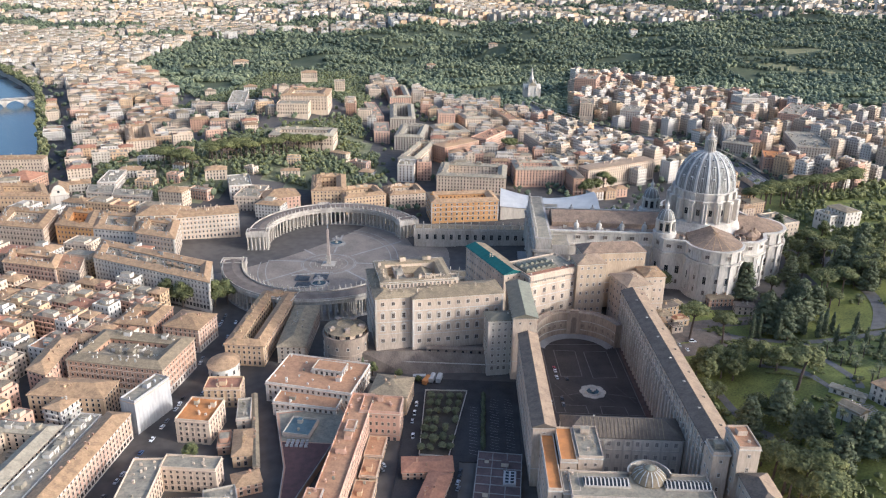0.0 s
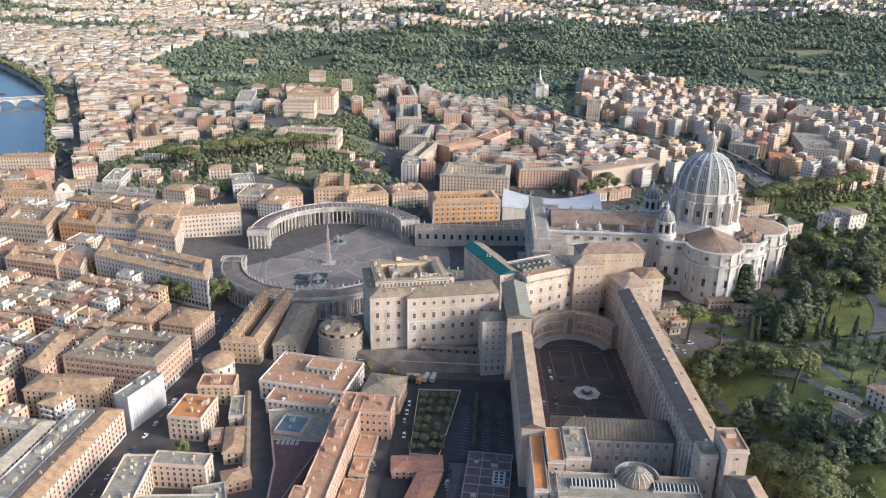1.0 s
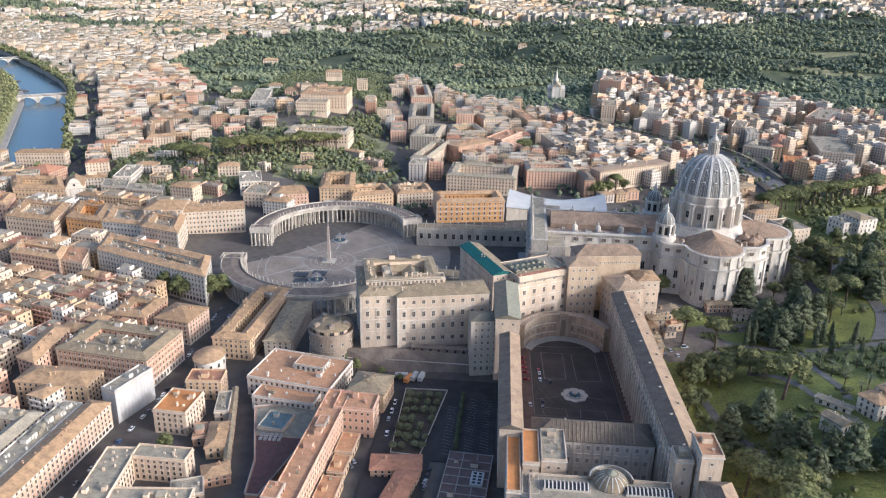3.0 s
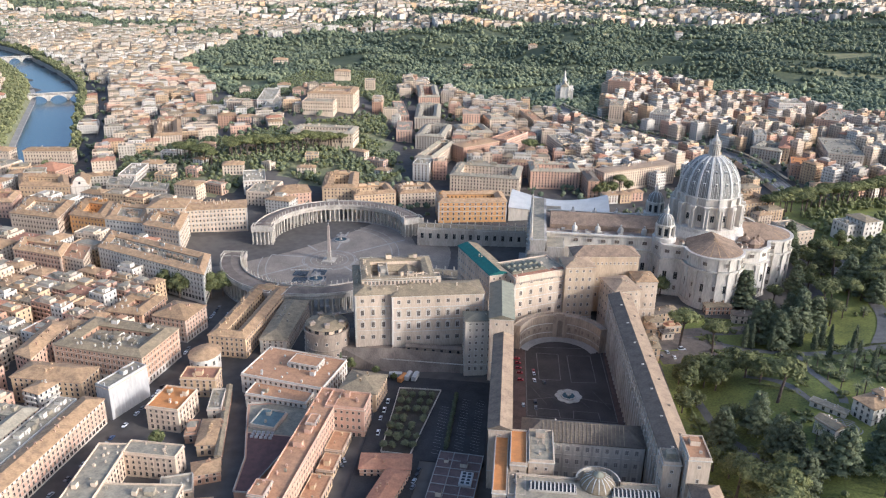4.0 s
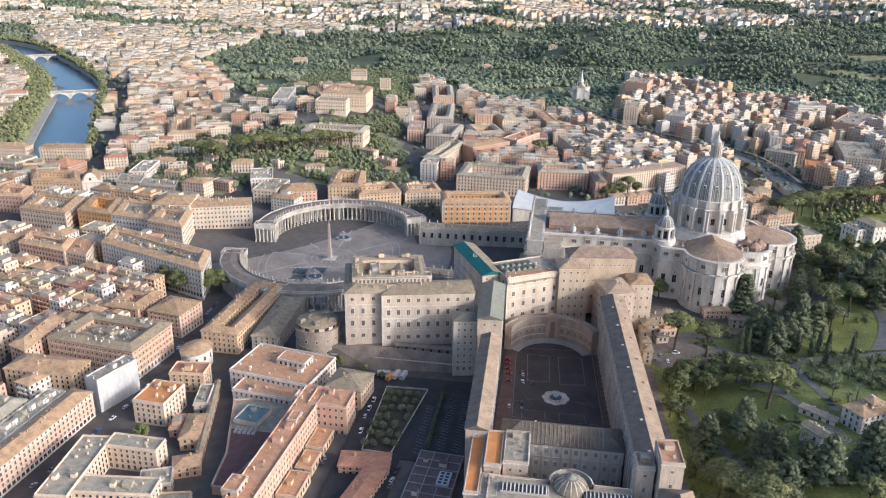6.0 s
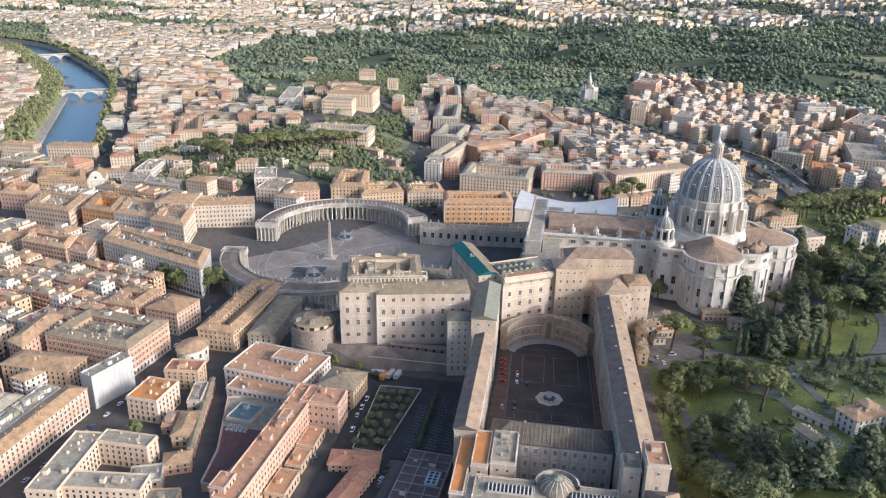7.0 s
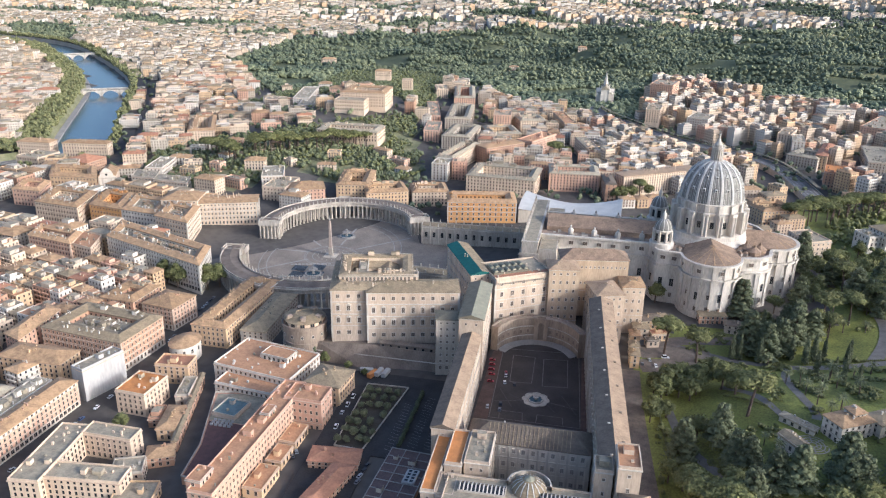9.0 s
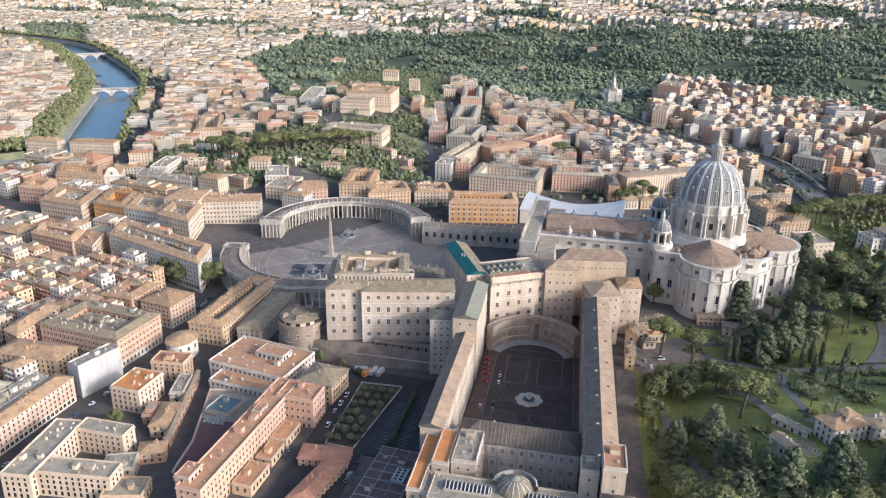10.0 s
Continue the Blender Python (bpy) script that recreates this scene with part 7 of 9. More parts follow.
block(366, -72, 34, 36, 178, 18, "pink", "court", TILE, 4, 2, "pinkish brown palace with a tiled roof", 264, wing=9, sk=-15, group=L_)
block(386, -195, 34, 32, 172, 15, "brick", "hip", TILE_R, 4, 2, "brown house with reddish roofs", 265, group=L_)
block(430, -262, 60, 16, 190, 18, "cream", "hip", TILE, 4, 2, "cream riverside palace range", 266, group=L_)
block(458, -202, 34, 36, 172, 14, "cream", "flat", FLATGREY, 3, 2, "cream house by the bridge", 267, group=L_)
block(500, -255, 46, 18, 185, 17, "cream", "hip", TILE, 4, 2, "cream house range facing the river", 268, group=L_)


def bridge(name, ax, ay, bx, by, arches, label):
    """A stone bridge on piers, with parapets."""
    d = Vector((bx - ax, by - ay))
    ln = d.length
    rt = root("bridge", ax, ay, 0, math.degrees(math.atan2(d.y, d.x)), label, "bridge", "river bridges")
    n = 12
    span = ln / arches
    bm_ = Mesh()
    for side in (-6, 6):
        for k in range(arches):
            for j in range(n):
                u, v = j / n, (j + 1) / n
                za, zb = -7 + 8.6 * math.sin(math.pi * u) ** 0.7, -7 + 8.6 * math.sin(math.pi * v) ** 0.7
                xa, xb = (k + 0.06 + 0.88 * u) * span, (k + 0.06 + 0.88 * v) * span
                bm_.face([(xa, side, za), (xb, side, zb), (xb, side, 4), (xa, side, 4)])
                if side > 0:
                    bm_.face([(xa, -6, za), (xb, -6, zb), (xb, 6, zb), (xa, 6, za)])
    part("arch", bm_, TRAV_W, rt)
    dk = Mesh()
    dk.box(-14, -6.4, 3.2, ln + 14, 6.4, 4.1, bottom=True)
    part("deck", dk, ASPHALT, rt)
    for side in (-6.3, 6.3):
        p = Mesh()
        p.box(-14, side - 0.3, 4.1, ln + 14, side + 0.3, 5.2)
        part("parapet", p, TRAV_W, rt)
    for k in range(arches + 1):
        q = Mesh()
        q.box(k * span - 0.07 * span, -7.4, -13, k * span + 0.07 * span, 7.4, -1)
        q.box(k * span - 0.06 * span, -6.05, -1, k * span + 0.06 * span, 6.05, 4)
        part("pier", q, TRAV, rt)


bridge("bridge", 736, -684, 652, -738, 3, "pale stone bridge of three arches")
bridge("bridge", 1096, -1108, 1030, -1164, 3, "far pale stone bridge")


def viaduct():
    line = [(-213, -785), (-225, -725), (-320, -569), (-373, -517), (-448, -459), (-470, -382), (-477, -306), (-480, -255)]
    ms = Mesh()
    pts = dense(line)
    ribbon(pts, -12, 12, 9, 9, ms, 0, None)
    ribbon(pts, -12, -12, -2, 10, ms, 1, None)
    ribbon(pts, 12, 12, -2, 10, ms, 1, None)
    ob = tagged(part("railway", ms, [mat("track_ballast", (0.20, 0.18, 0.165), (0.12, 0.11, 0.10), scale=0.1, fine=1), WALL["cream"]], None), "railway on a low walled bank through the quarter", "railway", kind="structure")
    cap = Mesh()
    cap.box(-494, -256, -4, -466, -252, 10.4)
    part("end_wall", cap, WALL["cream"], ob)
    cn = Mesh()
    ribbon(pts[6:-12], 9, 15, 14.2, 13.2, cn, 0, None)
    ribbon(pts[6:-12], 15, 15, 13.2, 12.6, cn, 0, None)
    part("platform_canopy", cn, COPPER, ob, "long green-grey platform canopy")
    ra = Mesh()
    for o_ in (-8.7, -7.3, -3.7, -2.3, 2.3, 3.7, 7.3, 8.7):
        ribbon(pts, o_ - 0.12, o_ + 0.12, 9.15, 9.15, ra, 0, None)
    tagged(part("rail", ra, METAL, ob), kind="stuff")


viaduct()


def villa(x, y, w, d, rot, h, wall, seed):
    house("hill_villa", x, y, w, d, rot, h, wall, "hip" if seed % 2 else "flat", TILE if seed % 2 else FLATGREY, floors=3, z0=land(x, y), label=CITY_WORDS[wall] + " villa among the trees on the hill", category="villa", group="villas on the hill", seed=seed, head=0, single=(), cluttered=3)


CITY_WORDS = {"cream": "cream plaster", "white": "white plaster", "pink": "pinkish plaster", "ochre": "ochre plaster"}
for n_, (vx, vy, vw, vd, vr, vh, vc) in enumerate(((277, -230, 26, 16, 190, 9, "white"), (252, -214, 20, 14, 200, 8, "cream"), (347, -504, 30, 18, 200, 12, "cream"), (330, -574, 22, 18, 190, 12, "white"), (241, -456, 28, 14, 205, 10, "pink"), (193, -453, 18, 14, 190, 9, "cream"), (292, -800, 24, 18, 195, 12, "white"), (300, -440, 40, 16, 200, 10, "cream"), (170, -215, 24, 16, 195, 11, "cream"), (330, -310, 26, 18, 200, 12, "ochre"), (215, -650, 26, 18, 190, 11, "pink"), (95, -285, 16, 14, 190, 9, "ochre"))):
    villa(vx, vy, vw, vd, vr, vh, vc, 301 + n_)


for n_, (vx, vy, vw, vd, vr, vh, vc) in enumerate(((275, -1841, 44, 22, 190, 14, "cream"), (-166, -1423, 22, 14, 185, 9, "cream"), (-573, -1707, 20, 16, 185, 20, "white"), (420, -1180, 34, 20, 195, 13, "cream"), (-20, -1210, 22, 14, 190, 10, "cream"))):
    house("wood_villa", vx, vy, vw, vd, vr, vh, vc, "hip", TILE, floors=3, z0=land(vx, vy) - 1, label=CITY_WORDS[vc] + " villa standing in the woods", category="villa", group="villas in the woods", seed=360 + n_, head=0, single=(), stacks=1)


def slope_villas():
    """Small houses and terrace walls on the slope behind the square."""
    rng = random.Random(44)
    n = 0
    for _ in range(900):
        x, y = rng.uniform(-10, 345), rng.uniform(-370, -125)
        if n >= 13 or zone(x, y) != "hill" or not free(x, y, 13):
            continue
        if noise.noise(Vector((x / 45, y / 45, 2))) < 0.0 and rng.random() < 0.6:
            continue
        w, d = rng.uniform(11, 24), rng.uniform(9, 14)
        villa(x, y, w, d, 180 + rng.uniform(-25, 25), rng.uniform(6, 11), rng.choice(("cream", "white", "pink", "ochre", "cream")), 340 + n)
        n += 1


slope_villas()


def terrace_wall(pts, h, label):
    ms = Mesh()
    line = []
    for (ax, ay), (bx, by) in zip(dense(pts)[:-1], dense(pts)[1:]):
        k = max(1, int(math.hypot(bx - ax, by - ay) / 5))
        line += [(ax + (bx - ax) * i / k, ay + (by - ay) * i / k) for i in range(k)]
    ribbon(line, 0.5, 0.5, -2, h, ms, 0, land)
    ribbon(line, -0.5, 0.5, h, h, ms, 0, land)
    ribbon(line, -0.5, -0.5, h, -2, ms, 0, land)
    ob = part("terrace_wall", ms, WALL["cream"], None)
    tagged(ob, label, "wall", group="terrace walls on the hill")


terrace_wall([(300, -260), (240, -245), (180, -262), (120, -320)], 3.5, "long pale terrace wall across the hillside")
terrace_wall([(270, -190), (215, -178), (165, -190)], 3.0, "pale terrace wall among hillside trees")
terrace_wall([(330, -300), (280, -300), (230, -290)], 3.0, "pale terrace wall below the pines")


# ---- the town round about ----
STREETS = [([(-30, -228), (-4, -495), (38, -660), (40, -760)], 8), ([(-106, -243), (-58, -434), (-18, -673), (17, -896)], 7), ([(-200, -850), (-213, -785), (-225, -725), (-320, -569), (-373, -517), (-448, -459), (-470, -382), (-477, -306)], 36), ([(-448, -459), (-560, -400), (-900, -310)], 14),
           ([(405, -334), (768, -1009)], 6), ([(53, 345), (42, 241), (49, 188), (55, 110)], 8), ([(-39, 345), (4, 241), (17, 191)], 6), ([(100, 2), (600, -60)], 15),
           ([(330, -120), (420, -330)], 8), ([(300, -130), (120, -110)], 7), ([(-106, -215), (-230, -218), (-330, -262), (-420, -300)], 9)]


def off_street(x, y, m):
    for line, hw in STREETS:
        for (ax, ay), (bx, by) in zip(line[:-1], line[1:]):
            dx, dy = bx - ax, by - ay
            t = min(1.0, max(0.0, ((x - ax) * dx + (y - ay) * dy) / (dx * dx + dy * dy)))
            if math.hypot(x - ax - t * dx, y - ay - t * dy) < hw + m:
                return False
    return True


def in_view(x, y):
    """Whether a spot lies in the wedge the camera sees, with a margin."""
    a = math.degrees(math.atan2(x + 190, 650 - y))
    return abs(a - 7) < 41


TINTS = ["cream"] * 7 + ["pink"] * 3 + ["ochre"] * 4 + ["white"] * 5 + ["grey"] * 4 + ["brick"]
SHUTTER = mat("window_shutters", (0.13, 0.10, 0.075), (0.07, 0.06, 0.05), rough=0.7, spread=0.4)


def simple_house(rng, w, d, h, floors, rich, tile_share=0.42, rear=True):
    """Walls with parapet, roof, roof clutter and windows of a plain town house, as four meshes in its own frame."""
    wl, rf, cl, wn_, bal = Mesh(), Mesh(), Mesh(), Mesh(), Mesh()
    x0, y0, x1, y1 = -w / 2, -d / 2, w / 2, d / 2
    kind_ = rng.random()
    tiled = kind_ < tile_share
    if tiled:
        wl.box(x0, y0, -9, x1, y1, h)
        rf.hip(x0, y0, x1, y1, h, min(w, d) * rng.uniform(0.14, 0.2), 0, over=0.5)
        if rich:
            chimneys(cl, rng, x0 + w * 0.3, y0 + d * 0.3, x1 - w * 0.3, y1 - d * 0.3, h + min(w, d) * 0.12, 2)
            if w > 18 and rng.random() < 0.6:
                cl.box(x0 + w * 0.3, y0 + d * 0.35, h - 1, x0 + w * 0.62, y0 + d * 0.7, h + min(w, d) * 0.2 + 1.2, 0, top=2)
    else:
        p = 0.4
        ph = rng.uniform(0.7, 1.3)
        lo = [(x0, y0), (x1, y0), (x1, y1), (x0, y1)]
        li = [(x0 + p, y0 + p), (x1 - p, y0 + p), (x1 - p, y1 - p), (x0 + p, y1 - p)]
        wl.v = [(*q, z) for lp, z in ((lo, -9), (lo, h + ph), (li, h + ph), (li, h)) for q in lp]
        for a in range(3):
            for k in range(4):
                wl.f.append((a * 4 + k, a * 4 + (k + 1) % 4, a * 4 + 4 + (k + 1) % 4, a * 4 + 4 + k))
                wl.m.append(0)
        rf.face([(*q, h) for q in li])
        if rich:
            sx, sy = w * rng.uniform(0.35, 0.6), d * rng.uniform(0.35, 0.65)
            ox, oy = rng.uniform(x0 + 1.5, x1 - sx - 1.5), rng.uniform(y0 + 1.5, max(y0 + 1.6, y1 - sy - 1.5))
            cl.box(ox, oy, h, ox + sx, oy + sy, h + rng.uniform(2.4, 3.4), 0, top=rng.choice((1, 2)))
            clutter(cl, rng, x0, y0, x1, y1, h, rng.randint(3, 7))
    fh = h / floors
    if rich and floors > 3 and rng.random() < 0.6:
        for nm, (st, dr, deg, length) in sides_of(x0, y0, x1, y1).items():
            for u in ((0.25, 0.75) if length > 14 else (0.5,)):
                bw = min(3.6, length * 0.3)
                for f in range(1, floors):
                    cx_, cy_ = st[0] + dr[0] * length * u + dr[1] * 0.6, st[1] + dr[1] * length * u - dr[0] * 0.6
                    bal.obox(cx_, cy_, bw * 2, 1.2, deg, fh * f - 0.1, fh * f + 0.95)
    for nm, (st, dr, deg, length) in sides_of(x0, y0, x1, y1).items():
        if nm == "back" and not rear:
            continue
        n = max(1, int(length / (3.3 if rich else 4.2)))
        for k in range(n):
            s = length * (k + 0.5) / n
            for f in range(floors):
                ww, hh = (1.25, fh * 0.52) if f else (1.9, fh * 0.66)
                zc = fh * (f + 0.5)
                px, py = st[0] + dr[0] * s, st[1] + dr[1] * s
                ox, oy = dr[1] * 0.07, -dr[0] * 0.07
                wn_.face([(px - dr[0] * ww / 2 + ox, py - dr[1] * ww / 2 + oy, zc - hh / 2), (px + dr[0] * ww / 2 + ox, py + dr[1] * ww / 2 + oy, zc - hh / 2),
                          (px + dr[0] * ww / 2 + ox, py + dr[1] * ww / 2 + oy, zc + hh / 2), (px - dr[0] * ww / 2 + ox, py - dr[1] * ww / 2 + oy, zc + hh / 2)], 0 if rng.random() < 0.45 else 1)
    return wl, rf, cl, wn_, bal, tiled


CITY_LABELS = {"cream": "cream plaster", "pink": "pinkish plaster", "ochre": "ochre plaster", "white": "pale white plaster", "grey": "grey plaster", "brick": "brown brick"}
COUNT = [0]
REST = {}
NEAR = 880


def rest(key):
    if key not in REST:
        REST[key] = Mesh()
    return REST[key]



OCC = set()


def city_house(rng, x, y, w, d, rot, h, floors, group, tints, tile_share):
    for i in range(-int(w / 16) - 1, int(w / 16) + 2):
        for j in range(-int(w / 16) - 1, int(w / 16) + 2):
            if math.hypot(i, j) * 8 < max(w, d) * 0.6:
                OCC.add((int((x + i * 8) // 8), int((y + j * 8) // 8)))
    wall = rng.choice(tints)
    wl, rf, cl, wn_, bal, tiled = simple_house(rng, w, d, h, floors, True, tile_share, not 150 < rot < 230)
    z = ground_z(x, y)
    if math.hypot(x + 190, y - 650) > NEAR:
        m = pose(x, y, z, 0, 0, rot)
        rest(("wall", WALL[wall].name)).add(wl, m)
        rest(("balcony", WALL[wall].name)).add(bal, m)
        rest(("roof", rng.choice(("roof_tiles", "roof_tiles", "red_roof_tiles", "grey_brown_tiles", "grey_brown_tiles")) if tiled else rng.choice(("grey_roofing", "grey_roofing", "terracotta_paving", "grey_brown_tiles")))).add(rf, m)
        rest(("roof_clutter", rng.choice(("grey_plaster", "cream_plaster", "grey_roofing")))).add(cl, m, 0)
        rest(("window", "window_shutters")).add(wn_, m, 0)
        return
    COUNT[0] += 1
    rt = root("apartment_house", x, y, z, rot, CITY_LABELS[wall] + " apartment house with " + ("a hipped tile roof" if tiled else "a cluttered roof terrace"), "apartment house", group)
    part("wall", wl, WALL[wall], rt)
    if bal.f:
        tagged(part("balcony", bal, WALL[wall], rt), kind="stuff")
    rmat = rng.choice((TILE, TILE, TILE_R, TILE_G)) if tiled else rng.choice((FLATGREY, FLATGREY, FLATGREY, TERRA, TILE_G))
    part("roof", rf, rmat, rt)
    if cl.f:
        tagged(part("roof_clutter", cl, [WALL[rng.choice(("grey", "cream", wall, wall))], rmat, FLATGREY], rt), kind="stuff")
    tagged(part("window", wn_, [GLASS, SHUTTER], rt), kind="stuff")


def district(x0, y0, x1, y1, rot, cw, cd, h0, h1, group, seed, street=9, per=2, lot_gap=0.6, test=None, skip=0.04, tints=None, tile_share=0.42):
    """Rows of lots in a turned grid; a street after every few lots."""
    rng = random.Random(seed)
    cx, cy = (x0 + x1) / 2, (y0 + y1) / 2
    c, s = math.cos(radians(rot)), math.sin(radians(rot))
    half = math.hypot(x1 - x0, y1 - y0) / 2
    v, j = -half, 0
    while v < half:
        d = cd * rng.uniform(0.85, 1.2)
        u, i = -half + rng.uniform(0, 10), 0
        while u < half:
            w = cw * rng.uniform(0.7, 1.35)
            lx, ly = u + w / 2, v + d / 2
            x, y = cx + c * lx - s * ly, cy + s * lx + c * ly
            ok = x0 < x < x1 and y0 < y < y1 and zone(x, y) == "city" and in_view(x, y)
            if ok:
                m = min(w, d) / 2
                ok = rng.random() > skip and free(x, y, m * 0.9) and off_street(x, y, m) and (test is None or test(x, y))
            if ok:
                h = rng.uniform(h0, h1)
                city_house(rng, x, y, w - lot_gap, d - lot_gap, rot + rng.uniform(-2, 2), h, max(2, round(h / 3.6)), group, tints or TINTS, tile_share)
            u += w + (street if i % per == per - 1 else 0)
            i += 1
        v += d + (street if j % 2 == 1 else 1.5)
        j += 1


MODERN = ["cream"] * 7 + ["white"] * 5 + ["ochre"] * 4 + ["pink"] * 2 + ["grey"] * 2 + ["brick"]
district(-330, -930, 80, -268, 184, 18, 17, 15, 23, "apartment houses in the valley", 11, skip=0.24, street=8, per=3, test=lambda x, y: x < 70 - 0.1 * (y + 400) and x > -150 + (y + 930) * -0.35, tints=MODERN, tile_share=0.2)
district(-820, -1080, -225, -280, 128, 15, 14, 16, 29, "apartment houses by the railway", 12, skip=0.40, street=9, per=2, tints=MODERN, tile_share=0.12)
district(170, -1060, 620, -130, 205, 21, 17, 11, 19, "houses along the river road", 13, skip=0.28, street=6, per=4, test=lambda x, y: noise.noise(Vector((x / 55, y / 55, 4))) < (0.5 if x > 330 - 0.25 * (y + 400) else 0.0), tile_share=0.5)
district(100, 85, 330, 345, 164, 15, 13, 13, 19, "old houses of the quarter", 14, street=5, per=4, tints=["pink"] * 4 + ["cream"] * 4 + ["ochre"] * 3 + ["brick"] * 2 + ["white"])
district(60, -135, 520, 84, 170, 24, 22, 15, 20, "houses near the avenue", 15, street=7, per=3)
district(560, -820, 1050, -60, 205, 26, 21, 14, 19, "houses across the river", 16, street=6, per=4)


mid = root("valley_town", 0, -500, 0, 0, "close-set plaster houses with tiled and terraced roofs", "town", kind="stuff")
for (nm, mname), ms in REST.items():
    ob = part(nm, ms, bpy.data.materials[mname], mid)
    ob.data.transform(Matrix.Translation((0, 500, 0)))
    tagged(ob, kind="stuff")


def far_city():
    """The rest of the town out to the horizon, too small to pick apart."""
    rng = random.Random(5)
    wm = {k: Mesh() for k in ("cream", "ochre", "white", "grey")}
    roofs, wins = Mesh(), Mesh()
    y = -820.0
    while y > -4450:
        far = -y > 1700
        step = 23 if not far else (27 if y > -2800 else 36)
        span = (650 - y) * 0.98
        x = -190 + 0.12 * (650 - y) - span
        while x < -190 + 0.12 * (650 - y) + span:
            px, py = x + rng.uniform(-6, 6), y + rng.uniform(-6, 6)
            x += step * rng.uniform(0.85, 1.5)
            if rng.random() < 0.2 or not in_view(px, py) or zone(px, py) != "city":
                continue
            if py > -1085 and (px < 625 and px > -830) and not (px > 620):
                continue
            if px > 555 and px < 1055 and py > -825:
                continue
            park = noise.noise(Vector((px / 420, py / 420, 3)))
            if park > 0.28 and py < -1900:
                continue
            w, d = step * rng.uniform(0.6, 1.0), step * rng.uniform(0.45, 0.8)
            h = rng.uniform(12, 20) if py > -2200 else rng.uniform(14, 28)
            rot = 205 + 40 * noise.noise(Vector((px / 500, py / 500, 0)))
            k = rng.choice(("cream", "grey", "ochre", "cream", "white", "grey", "white"))
            z = ground_z(px, py)
            wm[k].obox(px, py, w, d, rot, z - 6, z + h)
            q = Mesh()
            if rng.random() < 0.5:
                q.hip(-w / 2, -d / 2, w / 2, d / 2, h, 2.4, 0, over=0.4, thick=0.2)
            else:
                q.box(-w / 2 + 0.5, -d / 2 + 0.5, h - 0.5, w / 2 - 0.5, d / 2 - 0.5, h + 0.05, 1)
                q.box(-w * 0.2, -d * 0.2, h, w * 0.15, d * 0.2, h + 2.8, 1)
            m = pose(px, py, z, 0, 0, rot)
            roofs.add(q, m)
            if py > -2000:
                fl = max(3, int(h / 3.6))
                g = Mesh()
                for side in (-1, 1):
                    for a in range(int(w / 4.5)):
                        xx = -w / 2 + (a + 0.5) * 4.5
                        for f in range(fl):
                            zc = (f + 0.5) * h / fl
                            g.face([(xx - 0.7, side * (d / 2 + 0.08), zc - 0.9), (xx + 0.7, side * (d / 2 + 0.08), zc - 0.9), (xx + 0.7, side * (d / 2 + 0.08), zc + 0.9), (xx - 0.7, side * (d / 2 + 0.08), zc + 0.9)])
                wins.add(g, m)
        y -= step * 0.92
    rt = root("far_town", 0, -2000, 0, 0, "distant pale town of countless houses", "town", kind="stuff")
    inv = Matrix.Translation((0, 2000, 0))
    for k, ms in wm.items():
        ob = part("wall", ms, WALL[k], rt)
        ob.data.transform(inv)
        tagged(ob, kind="stuff")
    for nm, ms, mats in (("roof", roofs, [TILE_G, FLATGREY]), ("window", wins, SHUTTER)):
        ob = part(nm, ms, mats, rt)
        ob.data.transform(inv)
        tagged(ob, kind="stuff")


far_city()


# ---- trees ----
LEAF = {
    "pine": mat("pine_needles", (0.21, 0.205, 0.07), (0.10, 0.105, 0.04), rough=0.8, scale=0.3, fine=2, spread=0.35, bumpy=0),
    "cedar": mat("cedar_needles", (0.17, 0.18, 0.09), (0.08, 0.09, 0.046), rough=0.8, scale=0.3, fine=2, spread=0.35, bumpy=0),
    "broad": mat("broad_leaves", (0.175, 0.175, 0.06), (0.085, 0.09, 0.034), rough=0.75, scale=0.3, fine=2, spread=0.4, bumpy=0),
    "olive": mat("olive_leaves", (0.21, 0.205, 0.10), (0.11, 0.115, 0.06), rough=0.75, scale=0.3, fine=2, spread=0.3, bumpy=0),
    "palm": mat("palm_fronds", (0.21, 0.215, 0.10), (0.12, 0.13, 0.06), rough=0.7, scale=0.3, fine=2, spread=0.3, bumpy=0),
    "plane": mat("plane_leaves", (0.25, 0.24, 0.095), (0.13, 0.135, 0.058), rough=0.75, scale=0.1, fine=1, spread=0.35, bumpy=0.3),
    "wood": mat("wood_canopy", (0.20, 0.21, 0.11), (0.062, 0.082, 0.056), rough=0.85, scale=0.009, fine=0.06, spread=0.32, bumpy=0.3),
}
BARK = mat("bark", (0.14, 0.10, 0.075), (0.07, 0.05, 0.04), fine=4, bumpy=0.5)


